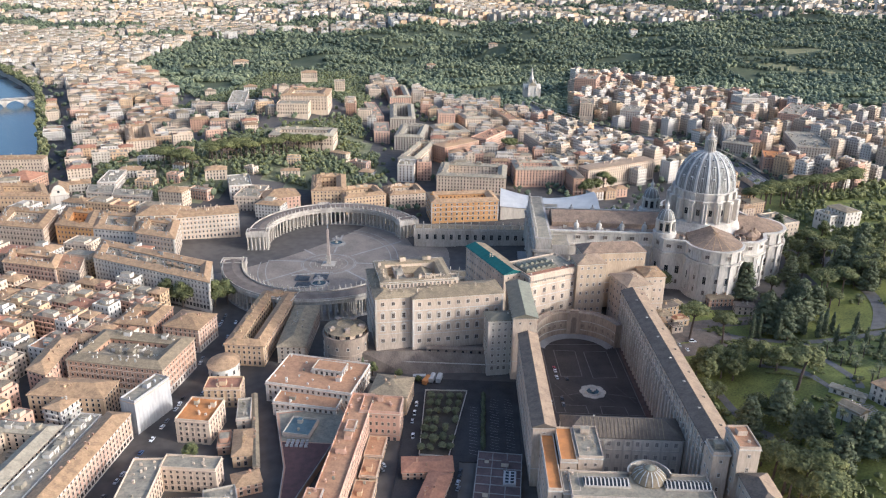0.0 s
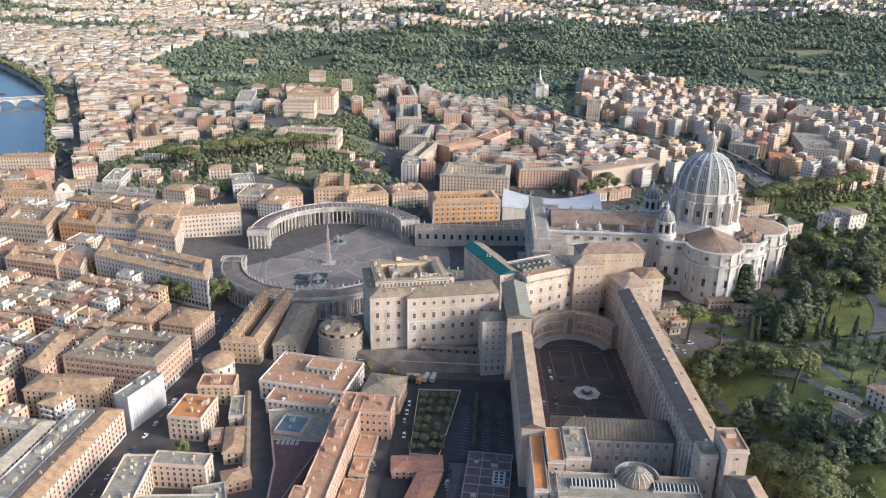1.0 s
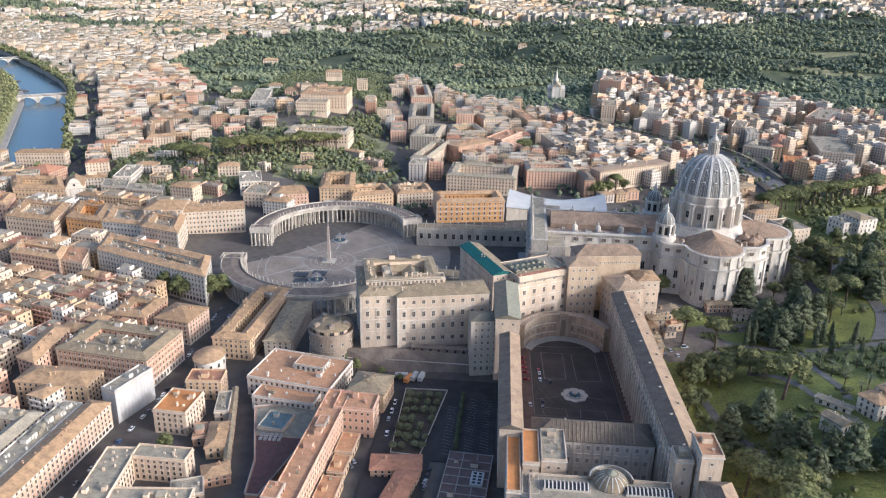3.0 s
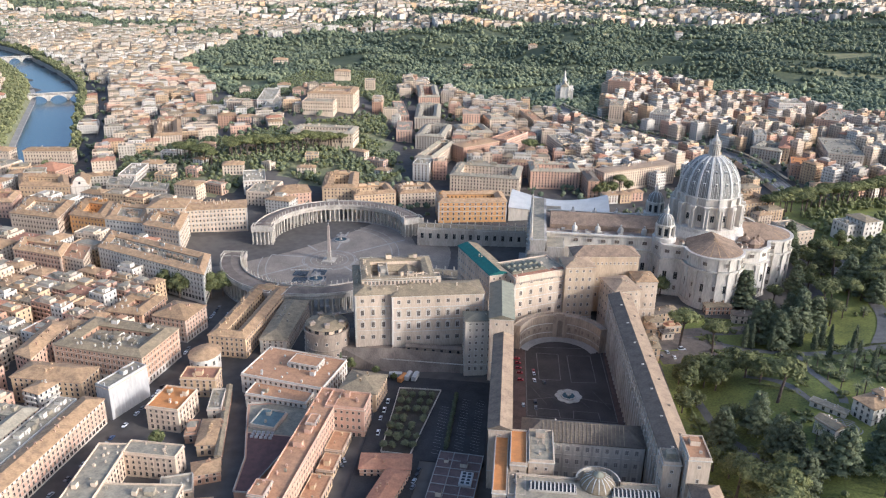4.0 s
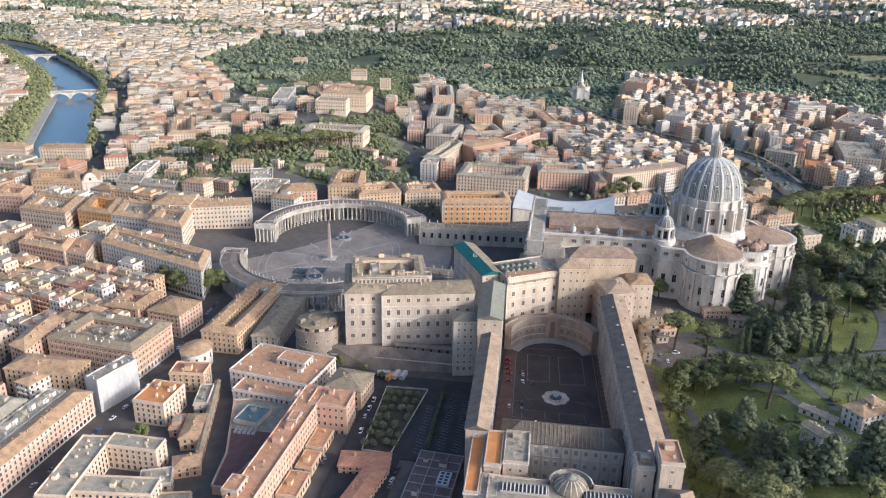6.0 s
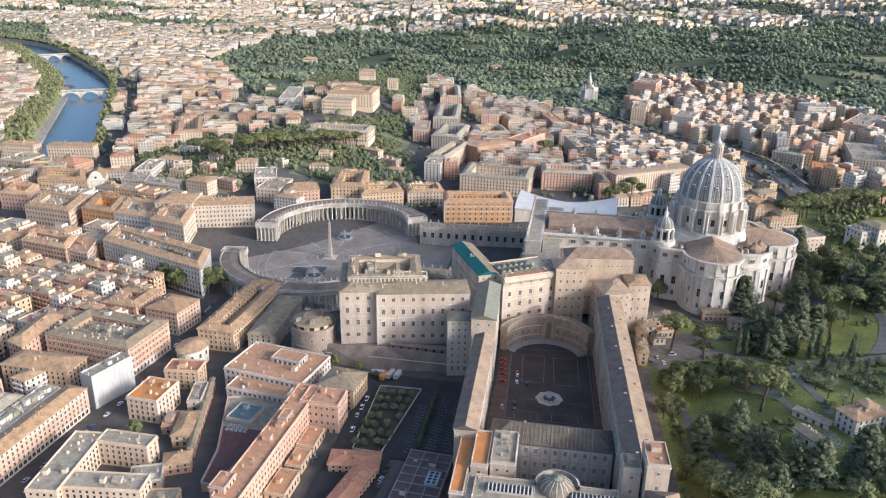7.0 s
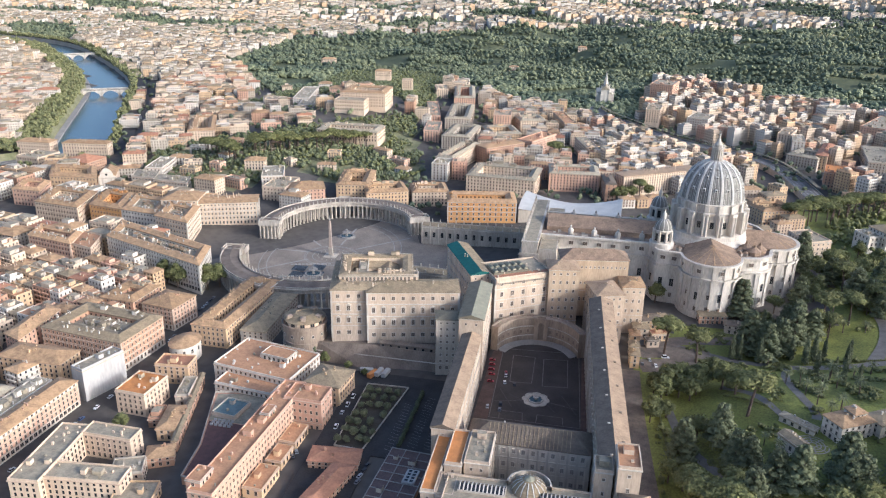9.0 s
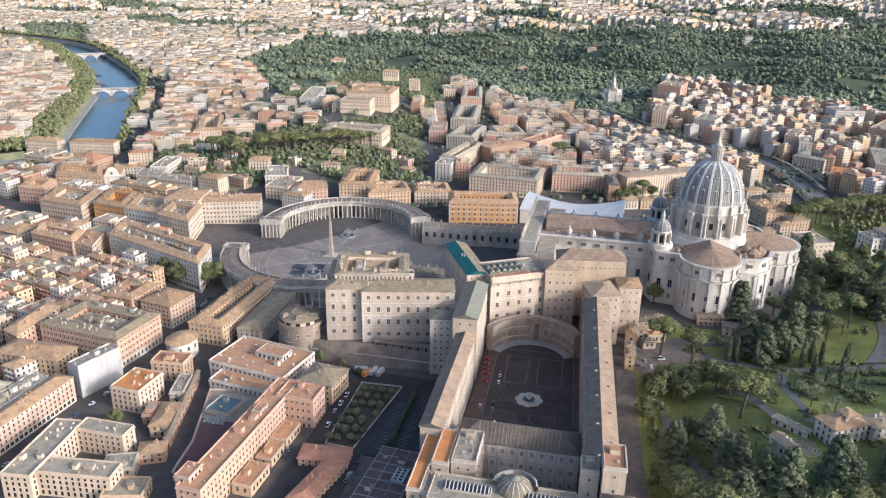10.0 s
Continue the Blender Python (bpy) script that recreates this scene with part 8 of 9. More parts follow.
def leaves(ms, rng, lobes, per, size):
    """Small tilted leaf clumps over the skin of several lobes."""
    for cx, cy, cz, rx, rz in lobes:
        i0 = len(ms.v)
        for j in range(3):
            for k in range(5):
                a, b = TAU * (k + 0.5 * j) / 5, (j - 1) * 0.85
                q = rng.uniform(0.62, 0.86)
                ms.v.append((cx + rx * q * math.cos(a) * math.cos(b), cy + rx * q * math.sin(a) * math.cos(b), cz + rz * q * math.sin(b)))
        ms.v.append((cx, cy, cz + rz * 0.8))
        for k in range(5):
            k2 = (k + 1) % 5
            for j in range(2):
                ms.f.append((i0 + j * 5 + k, i0 + j * 5 + k2, i0 + j * 5 + 5 + k2, i0 + j * 5 + 5 + k))
                ms.m.append(0)
            ms.f.append((i0 + 10 + k, i0 + 10 + k2, i0 + 15))
            ms.m.append(0)
        for _ in range(per):
            d = Vector((rng.gauss(0, 1), rng.gauss(0, 1), rng.gauss(0.25, 1))).normalized()
            k = rng.uniform(0.72, 1.08)
            p = Vector((cx + d.x * rx * k, cy + d.y * rx * k, cz + d.z * rz * k))
            nrm = (d + Vector((rng.uniform(-0.5, 0.5), rng.uniform(-0.5, 0.5), rng.uniform(0.0, 0.7)))).normalized()
            a = nrm.orthogonal().normalized()
            a.rotate(Matrix.Rotation(rng.uniform(0, TAU), 3, nrm))
            b = nrm.cross(a)
            s = size * rng.uniform(0.6, 1.3)
            ms.face([tuple(p - a * s), tuple(p - b * s * 0.6 + nrm * s * 0.15), tuple(p + a * s), tuple(p + b * s * 0.7 + nrm * s * 0.2)])


def limb(ms, a, b, r0, r1, n=6):
    a, b = Vector(a), Vector(b)
    t = (b - a).normalized()
    u = t.orthogonal().normalized()
    v = t.cross(u)
    i = len(ms.v)
    for p, r in ((a, r0), (b, r1)):
        for k in range(n):
            ms.v.append(tuple(p + (u * math.cos(TAU * k / n) + v * math.sin(TAU * k / n)) * r))
    for k in range(n):
        ms.f.append((i + k, i + (k + 1) % n, i + n + (k + 1) % n, i + n + k))
        ms.m.append(0)


def tree_meshes(kind, seed):
    rng = random.Random(seed)
    tr, cr = Mesh(), Mesh()
    if kind == "pine":
        top = (rng.uniform(-0.8, 0.8), rng.uniform(-0.8, 0.8), 9.6)
        limb(tr, (0, 0, -1), (top[0] * 0.5, top[1] * 0.5, 6), 0.5, 0.4)
        limb(tr, (top[0] * 0.5, top[1] * 0.5, 5.9), top, 0.4, 0.28)
        lobes = []
        for k in range(8):
            a = TAU * k / 8 + rng.uniform(-0.3, 0.3)
            r = rng.uniform(2.6, 4.4)
            q = (top[0] + r * math.cos(a), top[1] + r * math.sin(a), 13 + rng.uniform(-0.7, 0.6))
            limb(tr, top, q, 0.22, 0.08, 5)
            lobes.append((*q, rng.uniform(2.1, 2.9), rng.uniform(1.2, 1.6)))
        for k in range(5):
            a = TAU * k / 5 + 0.4
            lobes.append((top[0] + 2.0 * math.cos(a), top[1] + 2.0 * math.sin(a), 13.7, 2.2, 1.5))
        lobes.append((top[0], top[1], 14.2, 2.6, 1.4))
        leaves(cr, rng, lobes, 84, 0.47)
    elif kind == "cedar":
        limb(tr, (0, 0, -1), (0, 0, 16), 0.6, 0.12)
        lobes = []
        for j in range(8):
            z = 2.6 + j * 1.9
            r = 6.6 * (1 - j / 9) ** 0.75
            for k in range(5):
                a = TAU * k / 5 + j * 0.7 + rng.uniform(-0.3, 0.3)
                q = (r * 0.62 * math.cos(a), r * 0.62 * math.sin(a), z + rng.uniform(-0.4, 0.4))
                limb(tr, (0, 0, z + 0.4), q, 0.12, 0.05, 4)
                lobes.append((*q, r * 0.5, 1.05))
        leaves(cr, rng, lobes, 36, 0.5)
    elif kind == "broad":
        limb(tr, (0, 0, -1), (0, 0, 4), 0.4, 0.3)
        lobes = [(0, 0, 8.6, 2.6, 2.4)]
        for k in range(8):
            a = TAU * k / 8 + rng.uniform(-0.3, 0.3)
            r = rng.uniform(1.8, 3.2)
            q = (r * math.cos(a), r * math.sin(a), rng.uniform(5, 8))
            limb(tr, (0, 0, 3.8), q, 0.18, 0.07, 5)
            lobes.append((*q, rng.uniform(1.5, 2.3), rng.uniform(1.4, 2.0)))
        leaves(cr, rng, lobes, 105, 0.45)
    elif kind == "cypress":
        limb(tr, (0, 0, -1), (0, 0, 9), 0.22, 0.06)
        leaves(cr, rng, [(rng.uniform(-0.15, 0.15), rng.uniform(-0.15, 0.15), 1.2 + k * 0.95, 1.25 * (1 - (k / 11) ** 2) + 0.2, 1.0) for k in range(11)], 55, 0.34)
    elif kind == "palm":
        limb(tr, (0, 0, -1), (0.3, 0.1, 7), 0.35, 0.26)
        for k in range(34):
            a, up = TAU * k / 34 * 3.1, rng.uniform(-0.5, 1.1)
            p = Vector((0.3, 0.1, 7))
            d = Vector((math.cos(a) * math.cos(up), math.sin(a) * math.cos(up), math.sin(up)))
            side = Vector((-math.sin(a), math.cos(a), 0))
            for j in range(4):
                q = p + d * 0.85
                w0, w1 = 0.4 - 0.06 * j, 0.34 - 0.08 * j
                cr.face([tuple(p - side * w0), tuple(p + Vector((0, 0, 0.15))), tuple(q + Vector((0, 0, 0.12))), tuple(q - side * w1)])
                cr.face([tuple(p + Vector((0, 0, 0.15))), tuple(p + side * w0), tuple(q + side * w1), tuple(q + Vector((0, 0, 0.12)))])
                p = q
                d = (d + Vector((0, 0, -0.33))).normalized()
    elif kind == "bush":
        limb(tr, (0, 0, -0.5), (0, 0, 1.5), 0.12, 0.08)
        leaves(cr, rng, [(rng.uniform(-0.8, 0.8), rng.uniform(-0.8, 0.8), rng.uniform(1.4, 2.6), 1.3, 1.1) for _ in range(5)], 60, 0.34)
    return tr, cr


TREE_LABEL = {"pine": "umbrella pine with a bare trunk and flat green crown", "cedar": "dark blue-green cedar with tiered branches", "broad": "round-crowned broadleaf tree in full leaf", "cypress": "slender dark green cypress in the garden", "palm": "palm tree with drooping fronds", "bush": "small clipped orchard tree"}
TREE_MAT = {"pine": "pine", "cedar": "cedar", "broad": "broad", "cypress": "cedar", "palm": "palm", "bush": "olive"}
FIRST = {}


def tree(kind, x, y, scale, rng, z=None, group="garden trees"):
    v = rng.randint(0, 2)
    z = land(x, y) if z is None else z
    if (kind, v) not in FIRST:
        tr, cr = tree_meshes(kind, 100 + v * 17 + len(kind))
        rt = root(kind + ("_tree" if kind != "bush" else ""), x, y, z, 0, TREE_LABEL[kind], "bush" if kind == "bush" else "tree", group)
        part("trunk", tr, BARK, rt)
        part("crown", cr, LEAF[TREE_MAT[kind]], rt)
        FIRST[(kind, v)] = rt
        rt.scale = (scale,) * 3
        return rt
    ob = copy_thing(FIRST[(kind, v)], pose(x, y, z, 0, 0, rng.uniform(0, 360)))
    ob.scale = (scale * rng.uniform(0.9, 1.1), scale * rng.uniform(0.9, 1.1), scale)
    return tagged(ob, group=group)


trng = random.Random(77)
GSPOT = []
GARDEN_TREES = {
    "pine": [(-291, 132), (-312, 141), (-331, 227), (-293, 301), (-296, 309), (-303, 315), (-311, 317), (-415, 63), (-426, 67), (-407, 74), (-437, 3), (-453, -9), (-308, 337)],
    "cedar": [(-314, 249), (-294, 256), (-343, 298), (-367, 286), (-358, 127), (-348, 120), (-381, 103), (-369, 117), (-395, 93), (-384, 92), (-459, 42), (-377, 88), (-350, 62), (-341, 54), (-395, 284), (-410, 269), (-439, 28), (-464, 5), (-486, -37), (-320, 312)],
    "broad": [(-296, 180), (-303, 196), (-310, 184), (-322, 189), (-328, 200), (-290, 188), (-319, 171), (-282, 186), (-417, 9), (-440, -9), (-460, -29), (-468, -17), (-493, -59), (-484, 5), (-450, -55), (-303, 241), (-288, 49), (-402, 76), (-383, 75), (-390, 62), (-425, -24), (-472, -87), (-522, -75), (-480, -60), (-377, 50), (-300, 172)],
    "cypress": [(-336, 130), (-341, 130), (-353, 134), (-375, 125), (-390, 124), (-411, 127), (-397, 121), (-408, 133), (-383, 131), (-362, 90)],
    "palm": [(-358, 140), (-359, 185), (-370, 175), (-366, 204), (-370, 215), (-378, 190), (-381, 221), (-387, 189), (-396, 200), (-391, 162), (-340, 268), (-335, 257), (-374, 228), (-374, 207), (-419, 80), (-434, 80), (-405, 160), (-418, 150)],
}
SIZES = {"pine": (1.6, 1.95), "cedar": (1.35, 1.95), "broad": (1.35, 1.9), "cypress": (1.4, 1.9), "palm": (0.9, 1.25)}
for kd, spots in GARDEN_TREES.items():
    for px, py in spots:
        tree(kd, px, py, trng.uniform(*SIZES[kd]) * (0.92 if py > 235 and kd == "cedar" else 1.0), trng)
        GSPOT.append((px, py))
for _ in range(1500):
    px, py = trng.uniform(-560, -272), trng.uniform(-30, 345)
    if len(GSPOT) > 150 or zone(px, py) != "garden" or not free(px, py, 5) or (px > -425 and py < 300 and py > 60):
        continue
    if -455 < px < -385 and 70 < py < 122:
        continue
    if any(math.hypot(px - a, py - b) < 7.5 for a, b in GSPOT):
        continue
    GSPOT.append((px, py))
    tree(trng.choice(("cedar", "broad", "broad", "pine", "palm")), px, py, trng.uniform(1.1, 1.8), trng)
for kd, px, py in (("cedar", -414, -40), ("broad", -428, -50), ("pine", -437, -36), ("broad", -405, 14), ("cedar", -399, 28), ("broad", -412, -8), ("cedar", -431, -12), ("broad", -441, -62), ("broad", -411, 24), ("cedar", -420, -68),
                   ("cedar", -324, 279), ("cedar", -319, 270), ("cedar", -333, 296), ("broad", -286, 277), ("broad", -293, 284),
                   ("broad", -263, -238), ("broad", -274, -247), ("pine", -283, -253), ("broad", -255, -230), ("broad", -293, -259), ("broad", -181, -440), ("broad", -190, -410), ("pine", -176, -395), ("broad", -193, -430), ("broad", -184, -385), ("broad", -178, -418)):
    tree(kd, px, py, trng.uniform(1.3, 1.8), trng)
GROVES = [(-302, 186, 22, 5, ("broad",)), (-306, 312, 18, 4, ("pine", "broad")), (-364, 306, 16, 3, ("cedar", "broad")), (-400, 80, 14, 4, ("broad", "pine")), (-455, 25, 34, 18, ("broad", "cedar", "pine")), (-425, 40, 20, 8, ("broad", "cedar")),
          (-404, 268, 18, 5, ("cedar", "broad", "palm")), (-395, 175, 22, 5, ("palm", "cypress")), (-283, 215, 8, 4, ("broad",)), (-300, 262, 10, 1, ("broad",)), (-360, 75, 14, 5, ("broad", "cedar"))]
for cx_, cy_, gr, count, kinds in GROVES:
    made = 0
    for _ in range(count * 12):
        px, py = cx_ + trng.uniform(-gr, gr), cy_ + trng.uniform(-gr, gr)
        if made >= count or px > -278 or math.hypot(px - cx_, py - cy_) > gr or not free(px, py, 4) or any(math.hypot(px - a, py - b) < 5.2 for a, b in GSPOT):
            continue
        if -392 < px < -338 and 228 < py < 282:
            continue
        if any(math.hypot(px - a, py - b) < 9 for a, b in ((-290, 205), (-293, 224), (-296, 242), (-302, 255), (-308, 267), (-317, 284), (-326, 300))):
            continue
        GSPOT.append((px, py))
        made += 1
        tree(trng.choice(kinds), px, py, trng.uniform(1.1, 1.7), trng)
for k in range(26):
    px, py = -432 - k * 6.2 + trng.uniform(-2, 2), -186 - k * 3.4 + trng.uniform(-9, 9)
    tree("pine", px, py, trng.uniform(1.5, 1.9), trng, group="row of pines behind the church")
for px, py in ((97, 102), (73, 97), (110, 96), (86, 96), (65, 91)):
    tree("broad", px, py, trng.uniform(1.8, 2.3), trng, group="street trees")
for px, py, sc in ((22, 298, 1.15), (-66, 199, 1.0), (-84, 203, 0.7), (-97, 209, 0.6)):
    tree("broad", px, py, sc, trng, group="street trees")
tree("cypress", -59.5, 200, 1.25, trng, group="street trees")
for i in range(7):
    for j, v in enumerate((0.06, 0.32, 0.70, 0.96)):
        if (i, j) in ((3, 2), (4, 3)):
            continue
        u = (i + 0.5) / 7
        tree("bush", -106.0 + 2.5 * u - 18.5 * v + trng.uniform(-0.7, 0.7), 224.5 + 64 * u - 2 * v + trng.uniform(-1, 1), trng.uniform(1.2, 1.5), trng, z=5.3, group="orchard trees")
for k in range(36):
    u = k / 35
    tree("pine", 189 - 115 * u + trng.uniform(-5, 5), -253 - 108 * u ** 1.25 + trng.uniform(-8, 8), trng.uniform(1.35, 1.7), trng, group="row of pines on the hill")
for k in range(12):
    u = k / 11
    tree("pine", 263 - 60 * u + trng.uniform(-4, 4), -265 + 34 * u + trng.uniform(-6, 6), trng.uniform(1.3, 1.6), trng, group="row of pines on the hill")


def canopy(name, spots, leaf, label, fine):
    """Many far crowns as one mesh: each a few jagged lumps of leaves."""
    bm = bmesh.new()
    bmesh.ops.create_icosphere(bm, subdivisions=2 if fine else 1, radius=1.0)
    base = np.array([v.co[:] for v in bm.verts])
    tri = np.array([[v.index for v in f.verts] for f in bm.faces])
    bm.free()
    g = np.random.default_rng(len(spots))
    n = len(spots)
    sp = np.array(spots)
    jit = g.uniform(0.72, 1.22, (n, len(base), 1))
    sc = np.stack([sp[:, 3] * g.uniform(0.8, 1.2, n), sp[:, 3] * g.uniform(0.8, 1.2, n), sp[:, 4]], 1)
    ang = g.uniform(0, TAU, n)
    pts = base[None] * jit * sc[:, None, :]
    c, s = np.cos(ang)[:, None], np.sin(ang)[:, None]
    out = np.stack([pts[..., 0] * c - pts[..., 1] * s, pts[..., 0] * s + pts[..., 1] * c, pts[..., 2]], -1) + sp[:, None, :3]
    faces = (tri[None] + (np.arange(n) * len(base))[:, None, None]).reshape(-1, 3)
    me = bpy.data.meshes.new(name)
    me.from_pydata(out.reshape(-1, 3).tolist(), [], faces.tolist())
    me.materials.append(leaf)
    me.update()
    return tagged(new(name, me), label, "trees", kind="stuff")


def woods():
    rng = random.Random(9)
    near, far, hill, banks = [], [], [], []
    y = -640.0
    while y > -4300:
        st = 7.2 if y > -1060 else (9.8 if y > -1500 else (14.5 if y > -2300 else 25))
        span = (650 - y) * 0.9
        x = max(-3400, -190 + 0.12 * (650 - y) - span)
        while x < min(2600, -190 + 0.12 * (650 - y) + span):
            px, py = x + rng.uniform(-0.6, 0.6) * st, y + rng.uniform(-0.8, 0.8) * st
            x += st * rng.uniform(0.7, 1.3)
            zn = zone(px, py) if in_view(px, py) else ""
            if zn != "wood" and not (zn == "field" and rng.random() < 0.14):
                continue
            if noise.noise(Vector((px / 110, py / 60, 7))) > 0.24 or not free(px, py, 6):
                continue
            r = rng.choice((rng.uniform(2.6, 3.8), rng.uniform(3, 4.8), rng.uniform(4, 6.2))) * (2.0 if st > 20 else 1.25 if st > 10 else 1)
            hz = land(px, py) + r * rng.uniform(0.5, 1.5)
            (near if st < 8 else far).append((px, py, hz, r, r * rng.uniform(0.7, 1.15)))
        y -= st * 0.85
    y = -120.0
    while y > -1090:
        x = -30.0
        while x < 420:
            px, py = x + rng.uniform(-3, 3), y + rng.uniform(-3, 3)
            x += 7.5 * rng.uniform(0.7, 1.4)
            if zone(px, py) != "hill" or not free(px, py, 4) or noise.noise(Vector((px / 45, py / 45, 2))) > 0.34:
                continue
            r = rng.uniform(2.6, 4.6)
            hz = land(px, py)
            for _ in range(3):
                hill.append((px + rng.uniform(-2, 2), py + rng.uniform(-2, 2), hz + rng.uniform(2.5, 6.5), r * rng.uniform(0.5, 0.8), r * rng.uniform(0.45, 0.8)))
        y -= 6.5
    for line_off in (49, 56, 63, 70, 77, 85, -41, -47, -57, -63):
        for k in range(len(RIVER_D) - 1):
            a, b = Vector(RIVER_D[k]), Vector(RIVER_D[k + 1])
            t = (b - a).normalized()
            nrm = Vector((-t.y, t.x))
            m = max(1, int((b - a).length / 7))
            for j in range(m):
                p = a + (b - a) * ((j + rng.random()) / m) + nrm * (line_off + rng.uniform(-2.5, 2.5))
                if not in_view(p.x, p.y) or p.y < -1600 or (line_off < -50 and p.y > -860):
                    continue
                top = rng.uniform(9, 14) if line_off > 0 else rng.uniform(6, 10)
                for _ in range(3):
                    banks.append((p.x + rng.uniform(-3, 3), p.y + rng.uniform(-3, 3), top + rng.uniform(-4, 2), rng.uniform(1.8, 3.6), rng.uniform(1.8, 3.4)))
    # scattered trees in the town
    town_trees = []
    for _ in range(28000):
        py = -rng.uniform(130, 3600)
        px = -190 + 0.12 * (650 - py) + rng.uniform(-0.95, 0.95) * (650 - py)
        if not in_view(px, py) or (int(px // 8), int(py // 8)) in OCC or zone(px, py) != "city" or not free(px, py, 3):
            continue
        park = noise.noise(Vector((px / 420, py / 420, 3)))
        hilly = 60 < px < 430 and -1080 < py < -280
        rail_side = -900 < px < -250 and -1000 < py < -300
        if park > 0.2 or hilly or rail_side or rng.random() < 0.5:
            r = rng.uniform(3, 5.8) * (1 if py > -1500 else 1.8)
            for _ in range(2):
                town_trees.append((px + rng.uniform(-0.5, 0.5) * r, py + rng.uniform(-0.5, 0.5) * r, land(px, py) + r * rng.uniform(0.7, 1.6), r * 0.62, r * 0.6))
    grd = []
    y = 60.0
    while y > -330:
        x = -760.0
        while x < -425:
            px, py = x + rng.uniform(-3, 3), y + rng.uniform(-3, 3)
            x += 9 * rng.uniform(0.7, 1.5)
            if zone(px, py) == "garden" and free(px, py, 4) and noise.noise(Vector((px / 40, py / 40, 5))) < 0.15 and not (px > -520 and py > -40):
                r = rng.uniform(2.6, 4.4)
                for _ in range(3):
                    grd.append((px + rng.uniform(-2, 2), py + rng.uniform(-2, 2), land(px, py) + rng.uniform(2.5, 7), r * rng.uniform(0.5, 0.85), r * rng.uniform(0.5, 0.85)))
        y -= 7
    shrubs = []
    for _ in range(5200):
        px, py = rng.uniform(-470, -276), rng.uniform(70, 335)
        if zone(px, py) != "garden" or not free(px, py, 1.5) or noise.noise(Vector((px / 17, py / 17, 8))) < 0.16:
            continue
        if (-445 < px < -388 and 78 < py < 122) or (-336 < px < -318 and 205 < py < 222) or (px > -282 and py > 155) or (px > -312 and 120 < py < 158) or (-392 < px < -345 and 228 < py < 275):
            continue
        r = rng.uniform(0.7, 1.9)
        for _ in range(3):
            shrubs.append((px + rng.uniform(-1.2, 1.2), py + rng.uniform(-1.2, 1.2), land(px, py) + r * rng.uniform(0.4, 1.1), r * rng.uniform(0.6, 1.0), r * rng.uniform(0.5, 0.9)))
    canopy("garden_shrubs", shrubs, LEAF["broad"], "dark green shrubs and low hedges under the garden trees", False)
    canopy("woodland", near, LEAF["wood"], "dense dark green wood on the hills", False)
    canopy("woodland", far, LEAF["wood"], "distant woods between meadows", False)
    canopy("hillside_trees", hill[::3] + hill[1::3], LEAF["cedar"], "dark evergreen trees on the hillside", False)
    canopy("hillside_trees", hill[2::3], LEAF["broad"], "lighter green trees on the hillside", False)
    canopy("riverside_trees", banks, LEAF["plane"], "rows of yellow-green plane trees along the river", False)
    canopy("town_trees", town_trees, LEAF["wood"], "scattered trees between the houses", False)
    canopy("garden_grove", grd, LEAF["broad"], "grove of mixed trees in the gardens", False)


woods()
build_yard()
terrace_block()


# ---- cars, vans and garden paths ----
PAINT = [mat("car_paint_" + n, c, tuple(q * 0.9 for q in c), rough=0.3, bumpy=0, spec=0.5) for n, c in (("white", (0.72, 0.72, 0.72)), ("silver", (0.42, 0.43, 0.44)), ("black", (0.03, 0.03, 0.035)), ("red", (0.34, 0.03, 0.04)), ("blue", (0.05, 0.09, 0.2)), ("grey", (0.16, 0.16, 0.17)))]
RUBBER = mat("tyre_rubber", (0.03, 0.03, 0.03), rough=0.9)
CAR_LABEL = ["white", "silver", "black", "dark red", "dark blue", "grey"]
CARS = {}


def car_body(long_, high):
    """A hull with bonnet, cabin posts and a rounded nose, built from cross sections along its length."""
    b, g = Mesh(), Mesh()
    L, W = long_, 0.9
    prof = [(-L / 2, 0.55), (-L / 2 + 0.15, 0.85), (-L * 0.2, 0.98), (L * 0.42, 1.0), (L / 2 - 0.05, 0.9), (L / 2, 0.55)]
    for (xa, za), (xb, zb) in zip(prof[:-1], prof[1:]):
        b.face([(xa, -W, za), (xb, -W, zb), (xb, W, zb), (xa, W, za)][::-1])
    for sd in (-W, W):
        b.face([(x, sd, z) for x, z in prof] + [(L / 2, sd, 0.3), (-L / 2, sd, 0.3)])
    for xe in (-L / 2, L / 2):
        b.face([(xe, -W, 0.3), (xe, W, 0.3), (xe, W, 0.55), (xe, -W, 0.55)])
    x0, x1 = (-L * 0.2, L * 0.44)
    a = [(x0, 0.97), (x0 + 0.7, high), (x1 - 0.4, high), (x1, 0.98)]
    for sd in (-W + 0.06, W - 0.06):
        q = 0.14 if sd < 0 else -0.14
        g.face([(a[0][0], sd, a[0][1]), (a[1][0], sd + q, a[1][1]), (a[2][0], sd + q, a[2][1]), (a[3][0], sd, a[3][1])])
    for i, j in ((0, 1), (2, 3)):
        (xa, za), (xb, zb) = a[i], a[j]
        wa, wb = (W - 0.06, W - 0.2) if i == 0 else (W - 0.2, W - 0.06)
        g.face([(xa, -wa, za), (xa, wa, za), (xb, wb, zb), (xb, -wb, zb)])
    b.box(a[1][0], -W + 0.2, high - 0.02, a[2][0], W - 0.2, high + 0.03)
    return b, g


